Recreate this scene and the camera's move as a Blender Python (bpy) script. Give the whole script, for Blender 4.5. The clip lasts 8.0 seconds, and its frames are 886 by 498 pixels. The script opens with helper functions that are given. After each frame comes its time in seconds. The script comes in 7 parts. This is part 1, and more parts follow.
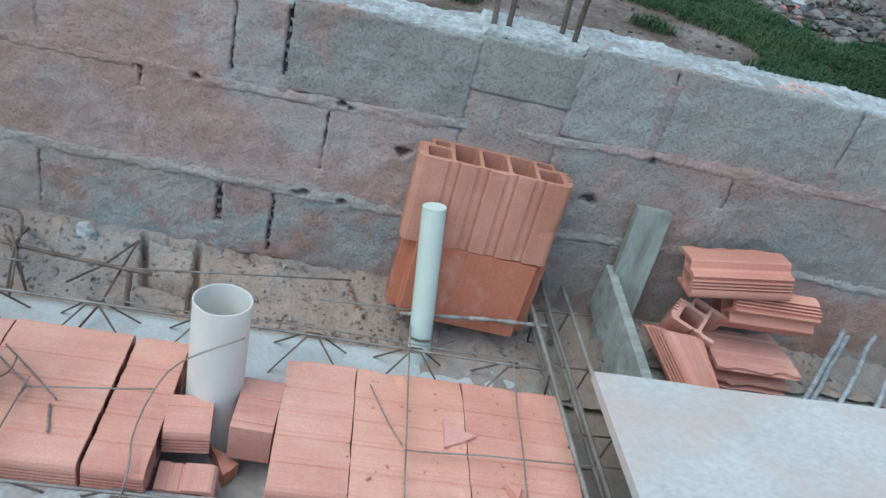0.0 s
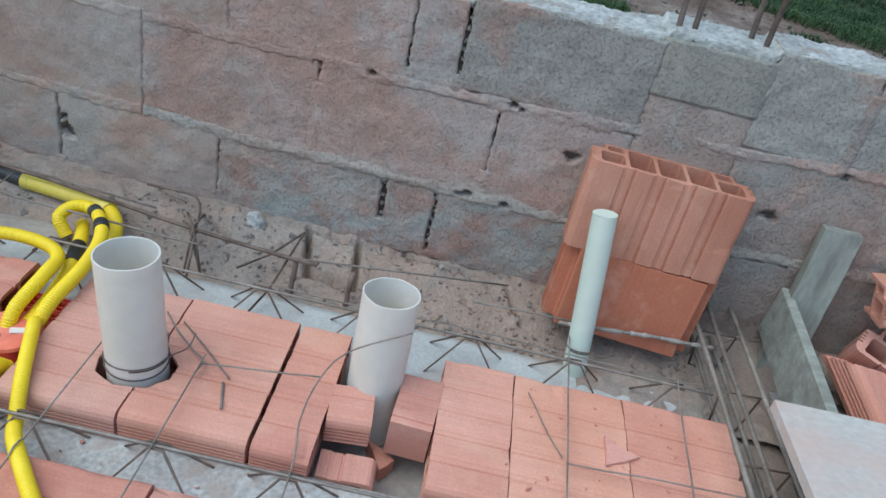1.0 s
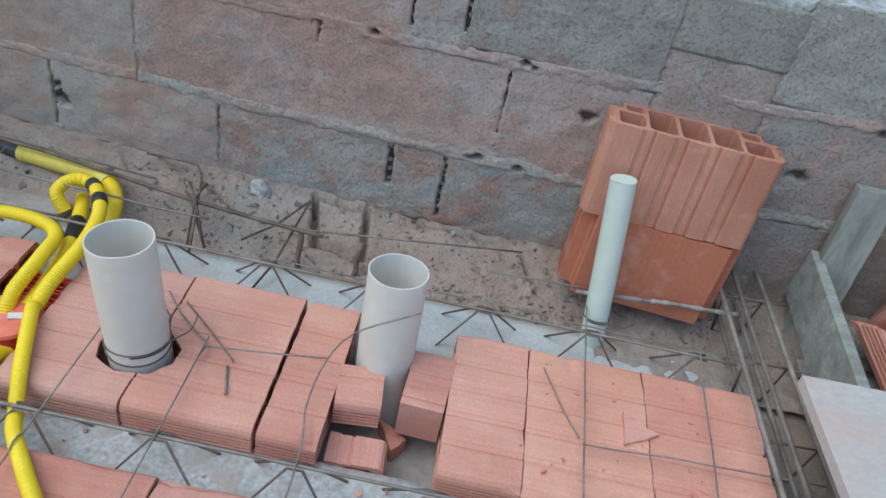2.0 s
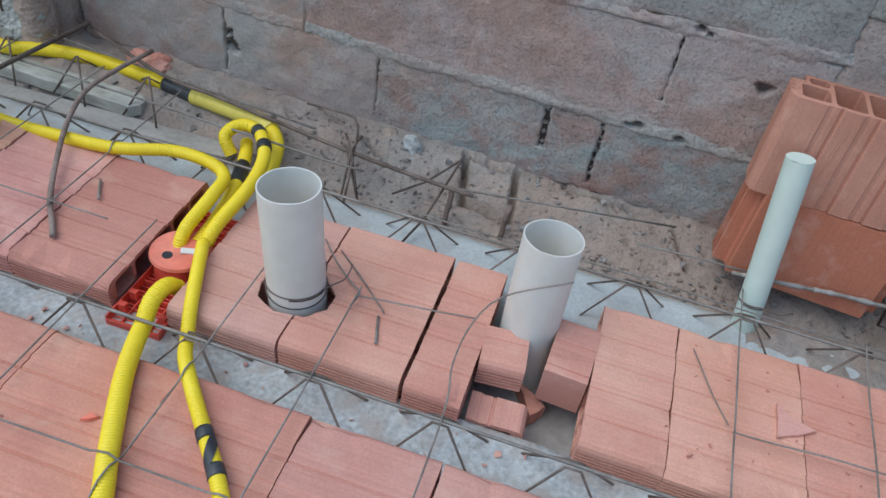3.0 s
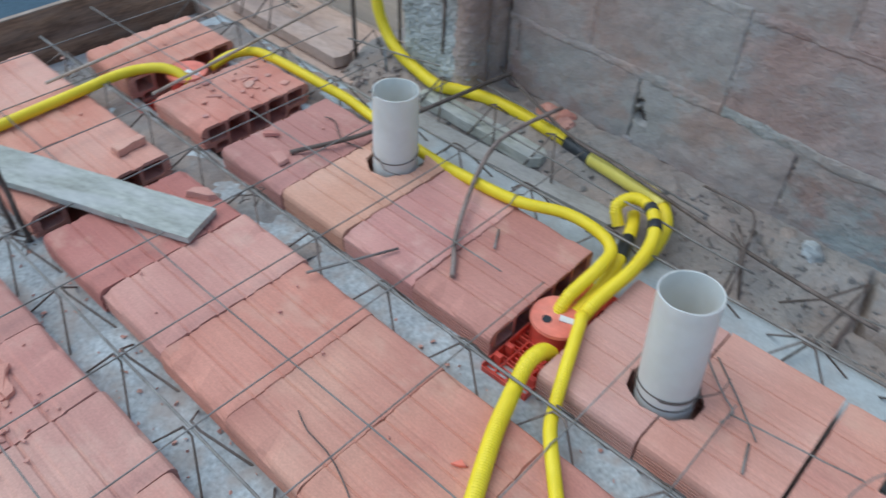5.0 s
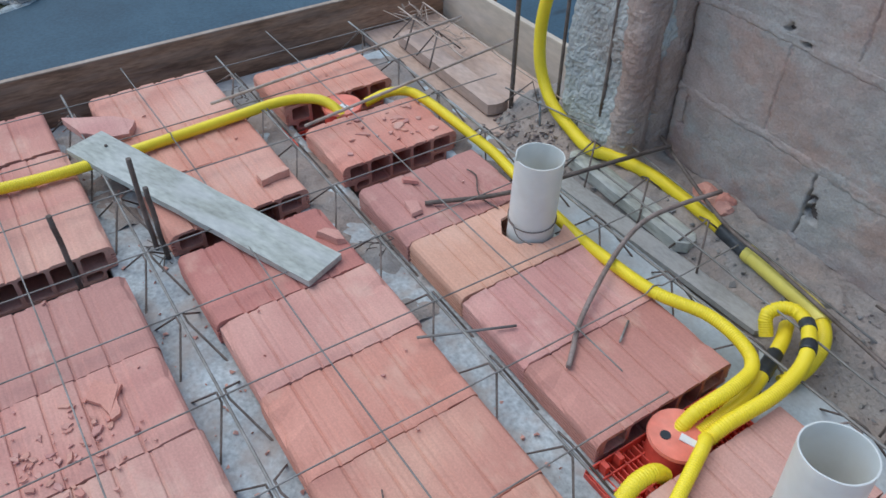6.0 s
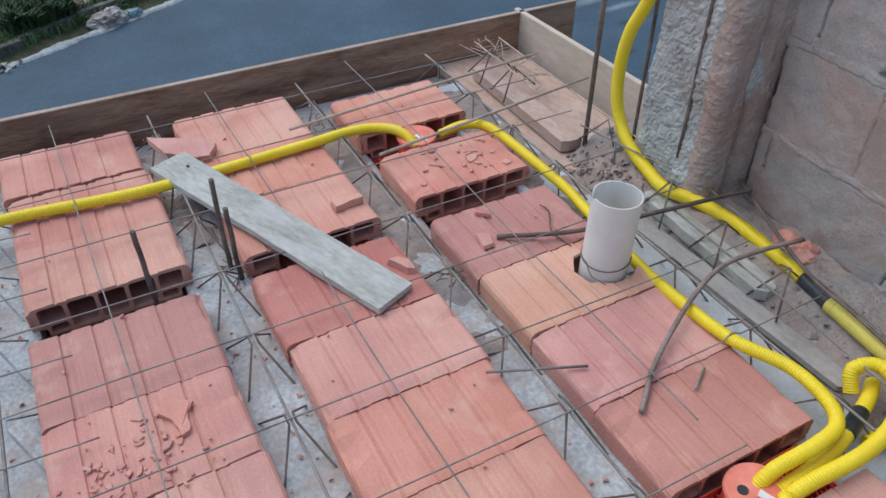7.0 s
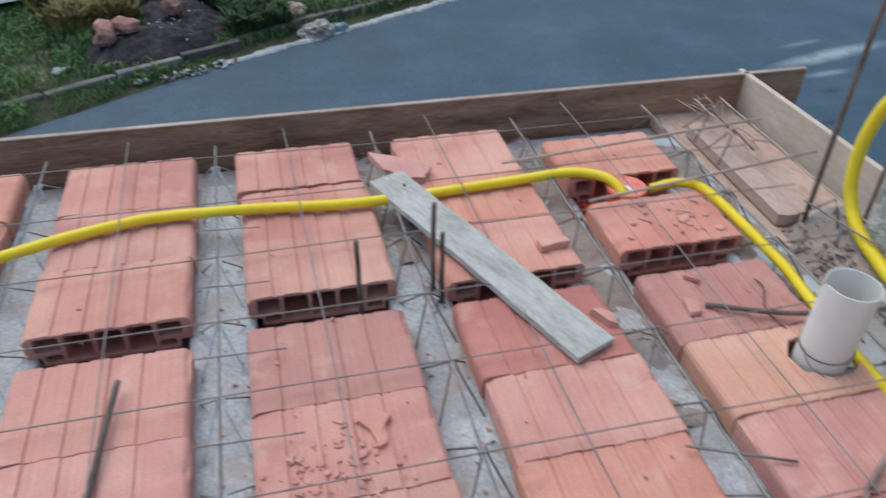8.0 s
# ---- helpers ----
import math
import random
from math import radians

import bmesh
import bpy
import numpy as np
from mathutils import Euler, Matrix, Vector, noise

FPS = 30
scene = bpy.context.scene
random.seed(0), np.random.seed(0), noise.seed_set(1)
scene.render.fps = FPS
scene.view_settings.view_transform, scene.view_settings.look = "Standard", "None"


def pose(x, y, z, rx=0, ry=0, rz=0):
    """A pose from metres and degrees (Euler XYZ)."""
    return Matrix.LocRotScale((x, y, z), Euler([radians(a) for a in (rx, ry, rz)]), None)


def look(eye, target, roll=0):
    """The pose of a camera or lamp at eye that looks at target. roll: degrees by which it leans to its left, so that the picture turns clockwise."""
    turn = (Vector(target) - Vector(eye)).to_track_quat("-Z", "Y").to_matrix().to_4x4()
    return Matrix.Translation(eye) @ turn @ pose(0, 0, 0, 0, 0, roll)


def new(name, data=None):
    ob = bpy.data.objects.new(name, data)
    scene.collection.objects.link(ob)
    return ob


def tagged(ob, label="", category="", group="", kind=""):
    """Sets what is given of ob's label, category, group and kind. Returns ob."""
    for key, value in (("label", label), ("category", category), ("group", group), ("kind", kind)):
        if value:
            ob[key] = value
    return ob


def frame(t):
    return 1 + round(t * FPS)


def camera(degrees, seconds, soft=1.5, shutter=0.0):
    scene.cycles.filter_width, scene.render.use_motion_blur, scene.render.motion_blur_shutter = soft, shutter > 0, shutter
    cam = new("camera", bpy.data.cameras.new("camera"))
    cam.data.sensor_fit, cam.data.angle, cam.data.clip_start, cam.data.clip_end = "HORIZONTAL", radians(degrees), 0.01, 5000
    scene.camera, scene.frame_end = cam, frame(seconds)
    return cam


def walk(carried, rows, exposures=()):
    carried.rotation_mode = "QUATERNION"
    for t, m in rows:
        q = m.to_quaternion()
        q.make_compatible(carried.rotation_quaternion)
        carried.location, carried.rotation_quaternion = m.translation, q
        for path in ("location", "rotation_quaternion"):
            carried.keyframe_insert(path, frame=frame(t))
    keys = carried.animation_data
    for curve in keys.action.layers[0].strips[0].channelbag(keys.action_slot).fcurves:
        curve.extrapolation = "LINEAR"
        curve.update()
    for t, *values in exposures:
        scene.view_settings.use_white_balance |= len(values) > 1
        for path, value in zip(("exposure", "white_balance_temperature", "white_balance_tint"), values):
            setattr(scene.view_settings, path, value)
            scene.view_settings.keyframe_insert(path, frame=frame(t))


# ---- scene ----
cam = camera(60.5, 8.0, soft=1.5, shutter=0.32)
PATH = [
    (0, (0.095, 0.111, 1.093), (0.34, 1.804, 0.057), 15.5),
    (0.5, (0.077, 0.111, 1.074), (0.199, 1.81, 0.026), 14.9),
    (0.8, (0.019, 0.117, 1.046), (-0.012, 1.813, -0.015), 13.9),
    (1, (0.01, 0.121, 1.031), (-0.053, 1.814, -0.033), 13.6),
    (1.2, (0.013, 0.123, 1.01), (-0.046, 1.792, -0.091), 13.6),
    (2.3, (0.013, 0.227, 1.055), (-0.093, 1.791, -0.187), 10.9),
    (2.5, (-0.021, 0.217, 1.04), (-0.195, 1.741, -0.243), 11.1),
    (3, (-0.048, 0.205, 1.034), (-0.39, 1.663, -0.291), 10.0),
    (3.5, (-0.074, 0.19, 1.035), (-0.436, 1.636, -0.298), 11.2),
    (4, (-0.135, 0.143, 1.047), (-0.731, 1.489, -0.307), 7.3),
    (4.5, (-0.163, 0.13, 1.089), (-0.822, 1.463, -0.248), 7.0),
    (4.8, (-0.19, 0.154, 1.11), (-1.085, 1.353, -0.217), 3.1),
    (5, (-0.21, 0.196, 1.106), (-1.234, 1.255, -0.247), 2.5),
    (5.2, (-0.227, 0.247, 1.102), (-1.354, 1.207, -0.242), 1.7),
    (6.3, (-0.296, 0.307, 1.14), (-1.602, 1.052, -0.179), 1.3),
    (6.5, (-0.3, 0.287, 1.137), (-1.633, 1.012, -0.165), 1.4),
    (7, (-0.308, 0.275, 1.126), (-1.705, 0.955, -0.134), 0.6),
    (7.5, (-0.314, 0.273, 1.114), (-1.756, 0.886, -0.129), 0.1),
    (7.8, (-0.343, 0.22, 1.124), (-1.863, 0.646, -0.104), 1.0),
    (8, (-0.361, 0.153, 1.141), (-1.925, 0.49, -0.059), 1.6),
]
walk(cam, [(t, look(eye, target, roll)) for t, eye, target, roll in PATH],
     [(0.0, 0.47, 6320, -1), (1.0, 0.36, 6610, 3), (2.5, 0.22, 6530, 4), (3.5, 0.18, 6330, 4), (4.5, 0.20, 6120, 1), (5.2, 0.20, 6120, 1), (6.5, 0.27, 6440, 8), (7.0, 0.28, 6690, 10), (7.5, 0.29, 6740, 10), (8.0, 0.33, 6790, 9)])

# ---- light: a bright overcast evening sky, a faint wide sun behind cloud ----
world = bpy.data.worlds.new("overcast_sky")
scene.world = world
world.use_nodes = True
wn, wl = world.node_tree.nodes, world.node_tree.links
wn.clear()
sky = wn.new("ShaderNodeTexSky")
sky.sky_type, sky.sun_disc = "NISHITA", False
sky.sun_elevation, sky.sun_rotation = radians(62), radians(230)
sky.air_density, sky.dust_density, sky.ozone_density = 1.0, 1.2, 2.0
wback = wn.new("ShaderNodeBackground")
wback.inputs["Strength"].default_value = 0.15
wout = wn.new("ShaderNodeOutputWorld")
wl.new(sky.outputs[0], wback.inputs[0])
wl.new(wback.outputs[0], wout.inputs[0])

sun_data = bpy.data.lights.new("sun", "SUN")
sun_data.energy, sun_data.angle, sun_data.color = 1.5, radians(70), (0.97, 0.98, 1.0)
sun = new("sun", sun_data)
sun.matrix_world = look((-2.2, -1.2, 5.0), (0, 0, 0))

# ---- materials ----
def ramp(nodes, stops):
    r = nodes.new("ShaderNodeValToRGB")
    el = r.color_ramp.elements
    el[0].position, el[0].color = stops[0][0], (*stops[0][1], 1)
    el[1].position, el[1].color = stops[-1][0], (*stops[-1][1], 1)
    for p, c in stops[1:-1]:
        el.new(p).color = (*c, 1)
    return r


def material(name, base, dark, light, grain=60.0, stain=4.0, rough=0.85, bump=0.3, metal=0.0, dust=None, dust_amount=0.0,
             vary=0.0, hue=0.0, streak=None, spec=0.35, bump_size=0.002, speckle=0.4):
    """A surface with broad stains, fine grain, relief and, if asked, dust and a change from piece to piece."""
    m = bpy.data.materials.new(name)
    m.use_nodes = True
    n, l = m.node_tree.nodes, m.node_tree.links
    b = n["Principled BSDF"]
    co = n.new("ShaderNodeTexCoord")
    mp = n.new("ShaderNodeMapping")
    l.new(co.outputs["Object"], mp.inputs["Vector"])
    if streak:
        mp.inputs["Scale"].default_value = streak
    info = n.new("ShaderNodeObjectInfo")
    shift = n.new("ShaderNodeVectorMath")
    shift.operation = "MULTIPLY_ADD"
    l.new(info.outputs["Random"], shift.inputs[0])
    shift.inputs[1].default_value = (7.3, 3.1, 5.7)
    l.new(mp.outputs[0], shift.inputs[2])
    big = n.new("ShaderNodeTexNoise")
    big.inputs["Scale"].default_value, big.inputs["Detail"].default_value, big.inputs["Roughness"].default_value = stain, 6, 0.62
    fine = n.new("ShaderNodeTexNoise")
    fine.inputs["Scale"].default_value, fine.inputs["Detail"].default_value = grain, 4
    for t in (big, fine):
        l.new(shift.outputs[0], t.inputs["Vector"])
    r = ramp(n, [(0.3, dark), (0.52, base), (0.72, light)])
    l.new(big.outputs["Fac"], r.inputs[0])
    r2 = ramp(n, [(0.3, (0.62, 0.62, 0.62)), (0.7, (1.3, 1.3, 1.3))])
    l.new(fine.outputs["Fac"], r2.inputs[0])
    mul = n.new("ShaderNodeMixRGB")
    mul.blend_type = "MULTIPLY"
    mul.inputs[0].default_value = speckle
    l.new(r.outputs[0], mul.inputs[1])
    l.new(r2.outputs[0], mul.inputs[2])
    col = mul.outputs[0]
    if dust:
        d = n.new("ShaderNodeTexNoise")
        d.inputs["Scale"].default_value, d.inputs["Detail"].default_value = stain * 2.3, 8
        off = n.new("ShaderNodeVectorMath")
        off.inputs[1].default_value = (3.3, 8.1, 1.7)
        l.new(shift.outputs[0], off.inputs[0])
        l.new(off.outputs[0], d.inputs["Vector"])
        dr = ramp(n, [(0.46, (0, 0, 0)), (0.66, (dust_amount,) * 3)])
        l.new(d.outputs["Fac"], dr.inputs[0])
        dm = n.new("ShaderNodeMixRGB")
        l.new(dr.outputs[0], dm.inputs[0])
        l.new(col, dm.inputs[1])
        dm.inputs[2].default_value = (*dust, 1)
        col = dm.outputs[0]
    if vary or hue:
        hsv = n.new("ShaderNodeHueSaturation")
        for key, amount, start in (("Value", vary, 1.0), ("Hue", hue, 0.5)):
            rng = n.new("ShaderNodeMapRange")
            rng.inputs["To Min"].default_value, rng.inputs["To Max"].default_value = start - amount, start + amount
            if key == "Hue":
                frac = n.new("ShaderNodeMath")
                frac.operation = "FRACT"
                mm = n.new("ShaderNodeMath")
                mm.operation = "MULTIPLY"
                mm.inputs[1].default_value = 7.77
                l.new(info.outputs["Random"], mm.inputs[0])
                l.new(mm.outputs[0], frac.inputs[0])
                l.new(frac.outputs[0], rng.inputs["Value"])
            else:
                l.new(info.outputs["Random"], rng.inputs["Value"])
            l.new(rng.outputs[0], hsv.inputs[key])
        l.new(col, hsv.inputs["Color"])
        col = hsv.outputs[0]
    l.new(col, b.inputs["Base Color"])
    b.inputs["Roughness"].default_value, b.inputs["Metallic"].default_value = rough, metal
    b.inputs["Specular IOR Level"].default_value = spec
    if bump:
        bp = n.new("ShaderNodeBump")
        bp.inputs["Strength"].default_value, bp.inputs["Distance"].default_value = bump, bump_size
        l.new(fine.outputs["Fac"], bp.inputs["Height"])
        l.new(bp.outputs[0], b.inputs["Normal"])
    return m


def clay_material(name, low, mid, high, vary, hue):
    """Fired clay drawn through a die: even colour, fine lines along the block, a change from block to block, pale scuffs."""
    m = bpy.data.materials.new(name)
    m.use_nodes = True
    n, l = m.node_tree.nodes, m.node_tree.links
    b = n["Principled BSDF"]
    co = n.new("ShaderNodeTexCoord")
    info = n.new("ShaderNodeObjectInfo")
    shift = n.new("ShaderNodeVectorMath")
    shift.operation = "MULTIPLY_ADD"
    l.new(info.outputs["Random"], shift.inputs[0])
    shift.inputs[1].default_value = (7.3, 3.1, 5.7)
    l.new(co.outputs["Object"], shift.inputs[2])
    def noise_at(scale, size, detail, rough=0.5):
        mp = n.new("ShaderNodeMapping")
        mp.inputs["Scale"].default_value = size
        l.new(shift.outputs[0], mp.inputs["Vector"])
        t = n.new("ShaderNodeTexNoise")
        t.inputs["Scale"].default_value, t.inputs["Detail"].default_value, t.inputs["Roughness"].default_value = scale, detail, rough
        l.new(mp.outputs[0], t.inputs["Vector"])
        return t.outputs["Fac"]
    broad = noise_at(5.0, (1, 1, 1), 3)
    lines = noise_at(190.0, (0.012, 1, 1), 2, 0.5)
    grain_ = noise_at(260.0, (1, 1, 1), 2)
    scuff = noise_at(9.0, (1, 1.4, 1), 5, 0.65)
    r = ramp(n, [(0.32, low), (0.5, mid), (0.68, high)])
    l.new(broad, r.inputs[0])
    def times(col, fac, lo, hi, amount):
        rr_ = ramp(n, [(0.3, (lo,) * 3), (0.7, (hi,) * 3)])
        l.new(fac, rr_.inputs[0])
        mx = n.new("ShaderNodeMixRGB")
        mx.blend_type = "MULTIPLY"
        mx.inputs[0].default_value = amount
        l.new(col, mx.inputs[1])
        l.new(rr_.outputs[0], mx.inputs[2])
        return mx.outputs[0]
    col = times(r.outputs[0], lines, 0.84, 1.12, 0.3)
    col = times(col, grain_, 0.80, 1.15, 0.42)
    sr = ramp(n, [(0.54, (0, 0, 0)), (0.72, (0.55, 0.55, 0.55))])
    l.new(scuff, sr.inputs[0])
    sm = n.new("ShaderNodeMixRGB")
    l.new(sr.outputs[0], sm.inputs[0])
    l.new(col, sm.inputs[1])
    sm.inputs[2].default_value = (0.68, 0.43, 0.33, 1)
    torn = noise_at(30.0, (0.16, 1.5, 1), 4, 0.6)  # where the die has torn the skin
    tr = ramp(n, [(0.64, (0, 0, 0)), (0.71, (0.4, 0.4, 0.4))])
    l.new(torn, tr.inputs[0])
    tm = n.new("ShaderNodeMixRGB")
    tm.blend_type = "MULTIPLY"
    l.new(tr.outputs[0], tm.inputs[0])
    l.new(sm.outputs[0], tm.inputs[1])
    tm.inputs[2].default_value = (0.84, 0.78, 0.76, 1)
    hsv = n.new("ShaderNodeHueSaturation")
    for key, amount, start, mult in (("Value", vary, 1.0, 1.0), ("Hue", hue, 0.5, 7.77), ("Saturation", 0.08, 1.0, 3.33)):
        mm = n.new("ShaderNodeMath")
        mm.operation = "MULTIPLY"
        mm.inputs[1].default_value = mult
        frac = n.new("ShaderNodeMath")
        frac.operation = "FRACT"
        l.new(info.outputs["Random"], mm.inputs[0])
        l.new(mm.outputs[0], frac.inputs[0])
        rng_ = n.new("ShaderNodeMapRange")
        rng_.inputs["To Min"].default_value, rng_.inputs["To Max"].default_value = start - amount, start + amount
        l.new(frac.outputs[0], rng_.inputs["Value"])
        l.new(rng_.outputs[0], hsv.inputs[key])
    l.new(tm.outputs[0], hsv.inputs["Color"])
    l.new(hsv.outputs[0], b.inputs["Base Color"])
    b.inputs["Roughness"].default_value, b.inputs["Specular IOR Level"].default_value = 0.9, 0.3
    deep = n.new("ShaderNodeBump")
    deep.inputs["Strength"].default_value, deep.inputs["Distance"].default_value, deep.invert = 0.6, 0.003, True
    l.new(tr.outputs[0], deep.inputs["Height"])
    bp = n.new("ShaderNodeBump")
    bp.inputs["Strength"].default_value, bp.inputs["Distance"].default_value = 0.3, 0.0012
    l.new(lines, bp.inputs["Height"])
    l.new(deep.outputs[0], bp.inputs["Normal"])
    rasp = n.new("ShaderNodeBump")
    rasp.inputs["Strength"].default_value, rasp.inputs["Distance"].default_value = 0.34, 0.0012
    l.new(noise_at(150.0, (0.6, 1, 1), 3, 0.7), rasp.inputs["Height"])
    l.new(bp.outputs[0], rasp.inputs["Normal"])
    l.new(rasp.outputs[0], b.inputs["Normal"])
    return m


CLAY = clay_material("fired_clay", (0.54, 0.244, 0.196), (0.61, 0.298, 0.234), (0.685, 0.37, 0.285), 0.04, 0.005)
CLAY_DUSKY = clay_material("dusky_red_clay", (0.475, 0.205, 0.17), (0.51, 0.228, 0.188), (0.55, 0.255, 0.21), 0.05, 0.006)
CLAY_PALE = clay_material("pale_clay", (0.585, 0.272, 0.205), (0.62, 0.302, 0.232), (0.665, 0.335, 0.258), 0.03, 0.004)
CLAY_DUSTY = clay_material("dusty_pale_clay", (0.60, 0.272, 0.203), (0.655, 0.325, 0.245), (0.70, 0.388, 0.298), 0.03, 0.004)
CLAY_PEACH = clay_material("peach_clay", (0.60, 0.305, 0.235), (0.65, 0.355, 0.28), (0.71, 0.415, 0.335), 0.03, 0.004)
DEEP_CLAY = clay_material("deep_orange_clay", (0.45, 0.15, 0.075), (0.50, 0.175, 0.09), (0.55, 0.21, 0.115), 0.03, 0.003)
CLAY_TAN = clay_material("tan_orange_clay", (0.60, 0.315, 0.21), (0.655, 0.36, 0.245), (0.71, 0.42, 0.30), 0.02, 0.003)
CLAY_ORANGE = clay_material("orange_clay", (0.46, 0.19, 0.13), (0.51, 0.225, 0.155), (0.57, 0.265, 0.19), 0.05, 0.004)
def wall_material(name, grey, brown, pale, brown_from, vary=0.05, smear=None, smear_from=0.54, pores=0.32, tide=None, relief=1.0):
    """Weathered concrete block: one run of stains over the whole wall, sandy grain, pale scuffs and sandy relief."""
    m = bpy.data.materials.new(name)
    m.use_nodes = True
    n, l = m.node_tree.nodes, m.node_tree.links
    b = n["Principled BSDF"]
    co = n.new("ShaderNodeTexCoord")
    info = n.new("ShaderNodeObjectInfo")

    def field(scale, size, detail, rough_, off=(0, 0, 0)):
        mp = n.new("ShaderNodeMapping")
        mp.inputs["Scale"].default_value, mp.inputs["Location"].default_value = size, off
        l.new(co.outputs["Object"], mp.inputs["Vector"])
        t = n.new("ShaderNodeTexNoise")
        t.inputs["Scale"].default_value, t.inputs["Detail"].default_value, t.inputs["Roughness"].default_value = scale, detail, rough_
        l.new(mp.outputs[0], t.inputs["Vector"])
        return t.outputs["Fac"]

    def blend(kind, fac, one, two):
        mx = n.new("ShaderNodeMixRGB")
        mx.blend_type = kind
        for k, q in enumerate((fac, one, two)):
            if isinstance(q, (int, float)):
                mx.inputs[k].default_value = q
            elif isinstance(q, tuple):
                mx.inputs[k].default_value = (*q, 1)
            else:
                l.new(q, mx.inputs[k])
        return mx.outputs[0]

    def curve(fac, stops):
        r_ = ramp(n, [(p_, (v_,) * 3) for p_, v_ in stops])
        l.new(fac, r_.inputs[0])
        return r_.outputs[0]

    stain = field(2.6, (1, 1, 1.5), 7, 0.66, (4.1, 0, 2.0))
    if tide:  # red earth splashed up from the course below
        axis = n.new("ShaderNodeSeparateXYZ")
        l.new(co.outputs["Object"], axis.inputs[0])
        up = n.new("ShaderNodeMapRange")
        up.inputs["From Min"].default_value, up.inputs["From Max"].default_value = tide - 0.07, tide + 0.04
        up.inputs["To Min"].default_value, up.inputs["To Max"].default_value = 0.16, 0.0
        l.new(axis.outputs["Z"], up.inputs["Value"])
        more = n.new("ShaderNodeMath")
        l.new(stain, more.inputs[0])
        l.new(up.outputs[0], more.inputs[1])
        stain = more.outputs[0]
    cloud = field(11, (1, 1, 1), 8, 0.7)
    sand = field(210, (1, 1, 1), 3, 0.65)
    scuff = field(5.5, (1, 1, 0.55), 9, 0.72, (1.3, 0, 7.7))
    coarse = field(140, (1, 1, 1), 4, 0.7, (0, 0, 3.1))
    worn = field(4.2, (1, 1, 1), 4, 0.6, (9.3, 0, 4.4))  # where the skin is gone and the pores show
    col = blend("MIX", curve(stain, [(brown_from - 0.06, 0.0), (brown_from, 0.35), (brown_from + 0.12, 0.95)]), grey, brown)
    col = blend("MIX", curve(scuff, [(0.52, 0.0), (0.68, 0.55)]), col, pale)
    if smear:  # reddish clay rubbed on in ragged patches
        patch = field(3.8, (1, 1, 1.2), 10, 0.66, (7.3, 0, 5.1))
        col = blend("MIX", curve(patch, [(smear_from - 0.04, 0.0), (smear_from + 0.01, 0.5), (smear_from + 0.09, 0.9)]), col, smear)
    col = blend("MULTIPLY", 0.9, col, curve(cloud, [(0.3, 0.84), (0.7, 1.13)]))
    col = blend("MULTIPLY", 0.42, col, curve(sand, [(0.25, 0.6), (0.75, 1.35)]))
    # shade inside the pores, with paler high grain, is painted into the colour
    pore_shade = curve(coarse, [(0.34, 0.5), (0.44, 0.98), (0.58, 1.05), (0.70, 1.22)])
    col = blend("MULTIPLY", curve(worn, [(0.36, pores * 0.35), (0.62, pores)]), col, pore_shade)
    hsv = n.new("ShaderNodeHueSaturation")
    rng_ = n.new("ShaderNodeMapRange")
    rng_.inputs["To Min"].default_value, rng_.inputs["To Max"].default_value = 1 - vary, 1 + vary
    l.new(info.outputs["Random"], rng_.inputs["Value"])
    l.new(rng_.outputs[0], hsv.inputs["Value"])
    l.new(col, hsv.inputs["Color"])
    l.new(hsv.outputs[0], b.inputs["Base Color"])
    b.inputs["Roughness"].default_value, b.inputs["Specular IOR Level"].default_value = 0.96, 0.25
    one = n.new("ShaderNodeBump")
    one.inputs["Strength"].default_value, one.inputs["Distance"].default_value = 0.6 * relief, 0.004
    l.new(curve(coarse, [(0.34, 0.0), (0.47, 0.8), (0.75, 1.0)]), one.inputs["Height"])
    lump = n.new("ShaderNodeBump")
    lump.inputs["Strength"].default_value, lump.inputs["Distance"].default_value = 0.35 * relief, 0.008
    l.new(field(42, (1, 1, 1), 5, 0.6, (2.2, 0, 1.1)), lump.inputs["Height"])
    l.new(lump.outputs[0], one.inputs["Normal"])
    two = n.new("ShaderNodeBump")
    two.inputs["Strength"].default_value, two.inputs["Distance"].default_value = 0.6, 0.002
    l.new(sand, two.inputs["Height"])
    l.new(one.outputs[0], two.inputs["Normal"])
    l.new(two.outputs[0], b.inputs["Normal"])
    return m


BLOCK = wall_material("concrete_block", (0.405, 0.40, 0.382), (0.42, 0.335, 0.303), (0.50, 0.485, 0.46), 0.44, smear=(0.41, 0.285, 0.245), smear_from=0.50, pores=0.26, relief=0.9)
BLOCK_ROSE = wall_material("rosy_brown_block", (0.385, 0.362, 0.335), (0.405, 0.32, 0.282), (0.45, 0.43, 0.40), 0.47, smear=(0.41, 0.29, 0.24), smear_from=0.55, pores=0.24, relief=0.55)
# right-hand blocks, grey and brown: part of their darkening stands for dimmer light
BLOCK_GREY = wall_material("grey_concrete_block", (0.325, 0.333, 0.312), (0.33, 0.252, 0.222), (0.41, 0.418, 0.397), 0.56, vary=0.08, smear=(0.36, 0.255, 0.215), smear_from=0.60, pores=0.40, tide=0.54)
BLOCK_BROWN = wall_material("darkened_brown_block", (0.315, 0.308, 0.29), (0.325, 0.252, 0.222), (0.42, 0.412, 0.39), 0.48, smear=(0.36, 0.258, 0.22), smear_from=0.55)
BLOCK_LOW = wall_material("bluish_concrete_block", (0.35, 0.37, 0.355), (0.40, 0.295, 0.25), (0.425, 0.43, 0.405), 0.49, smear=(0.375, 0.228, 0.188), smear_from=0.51)
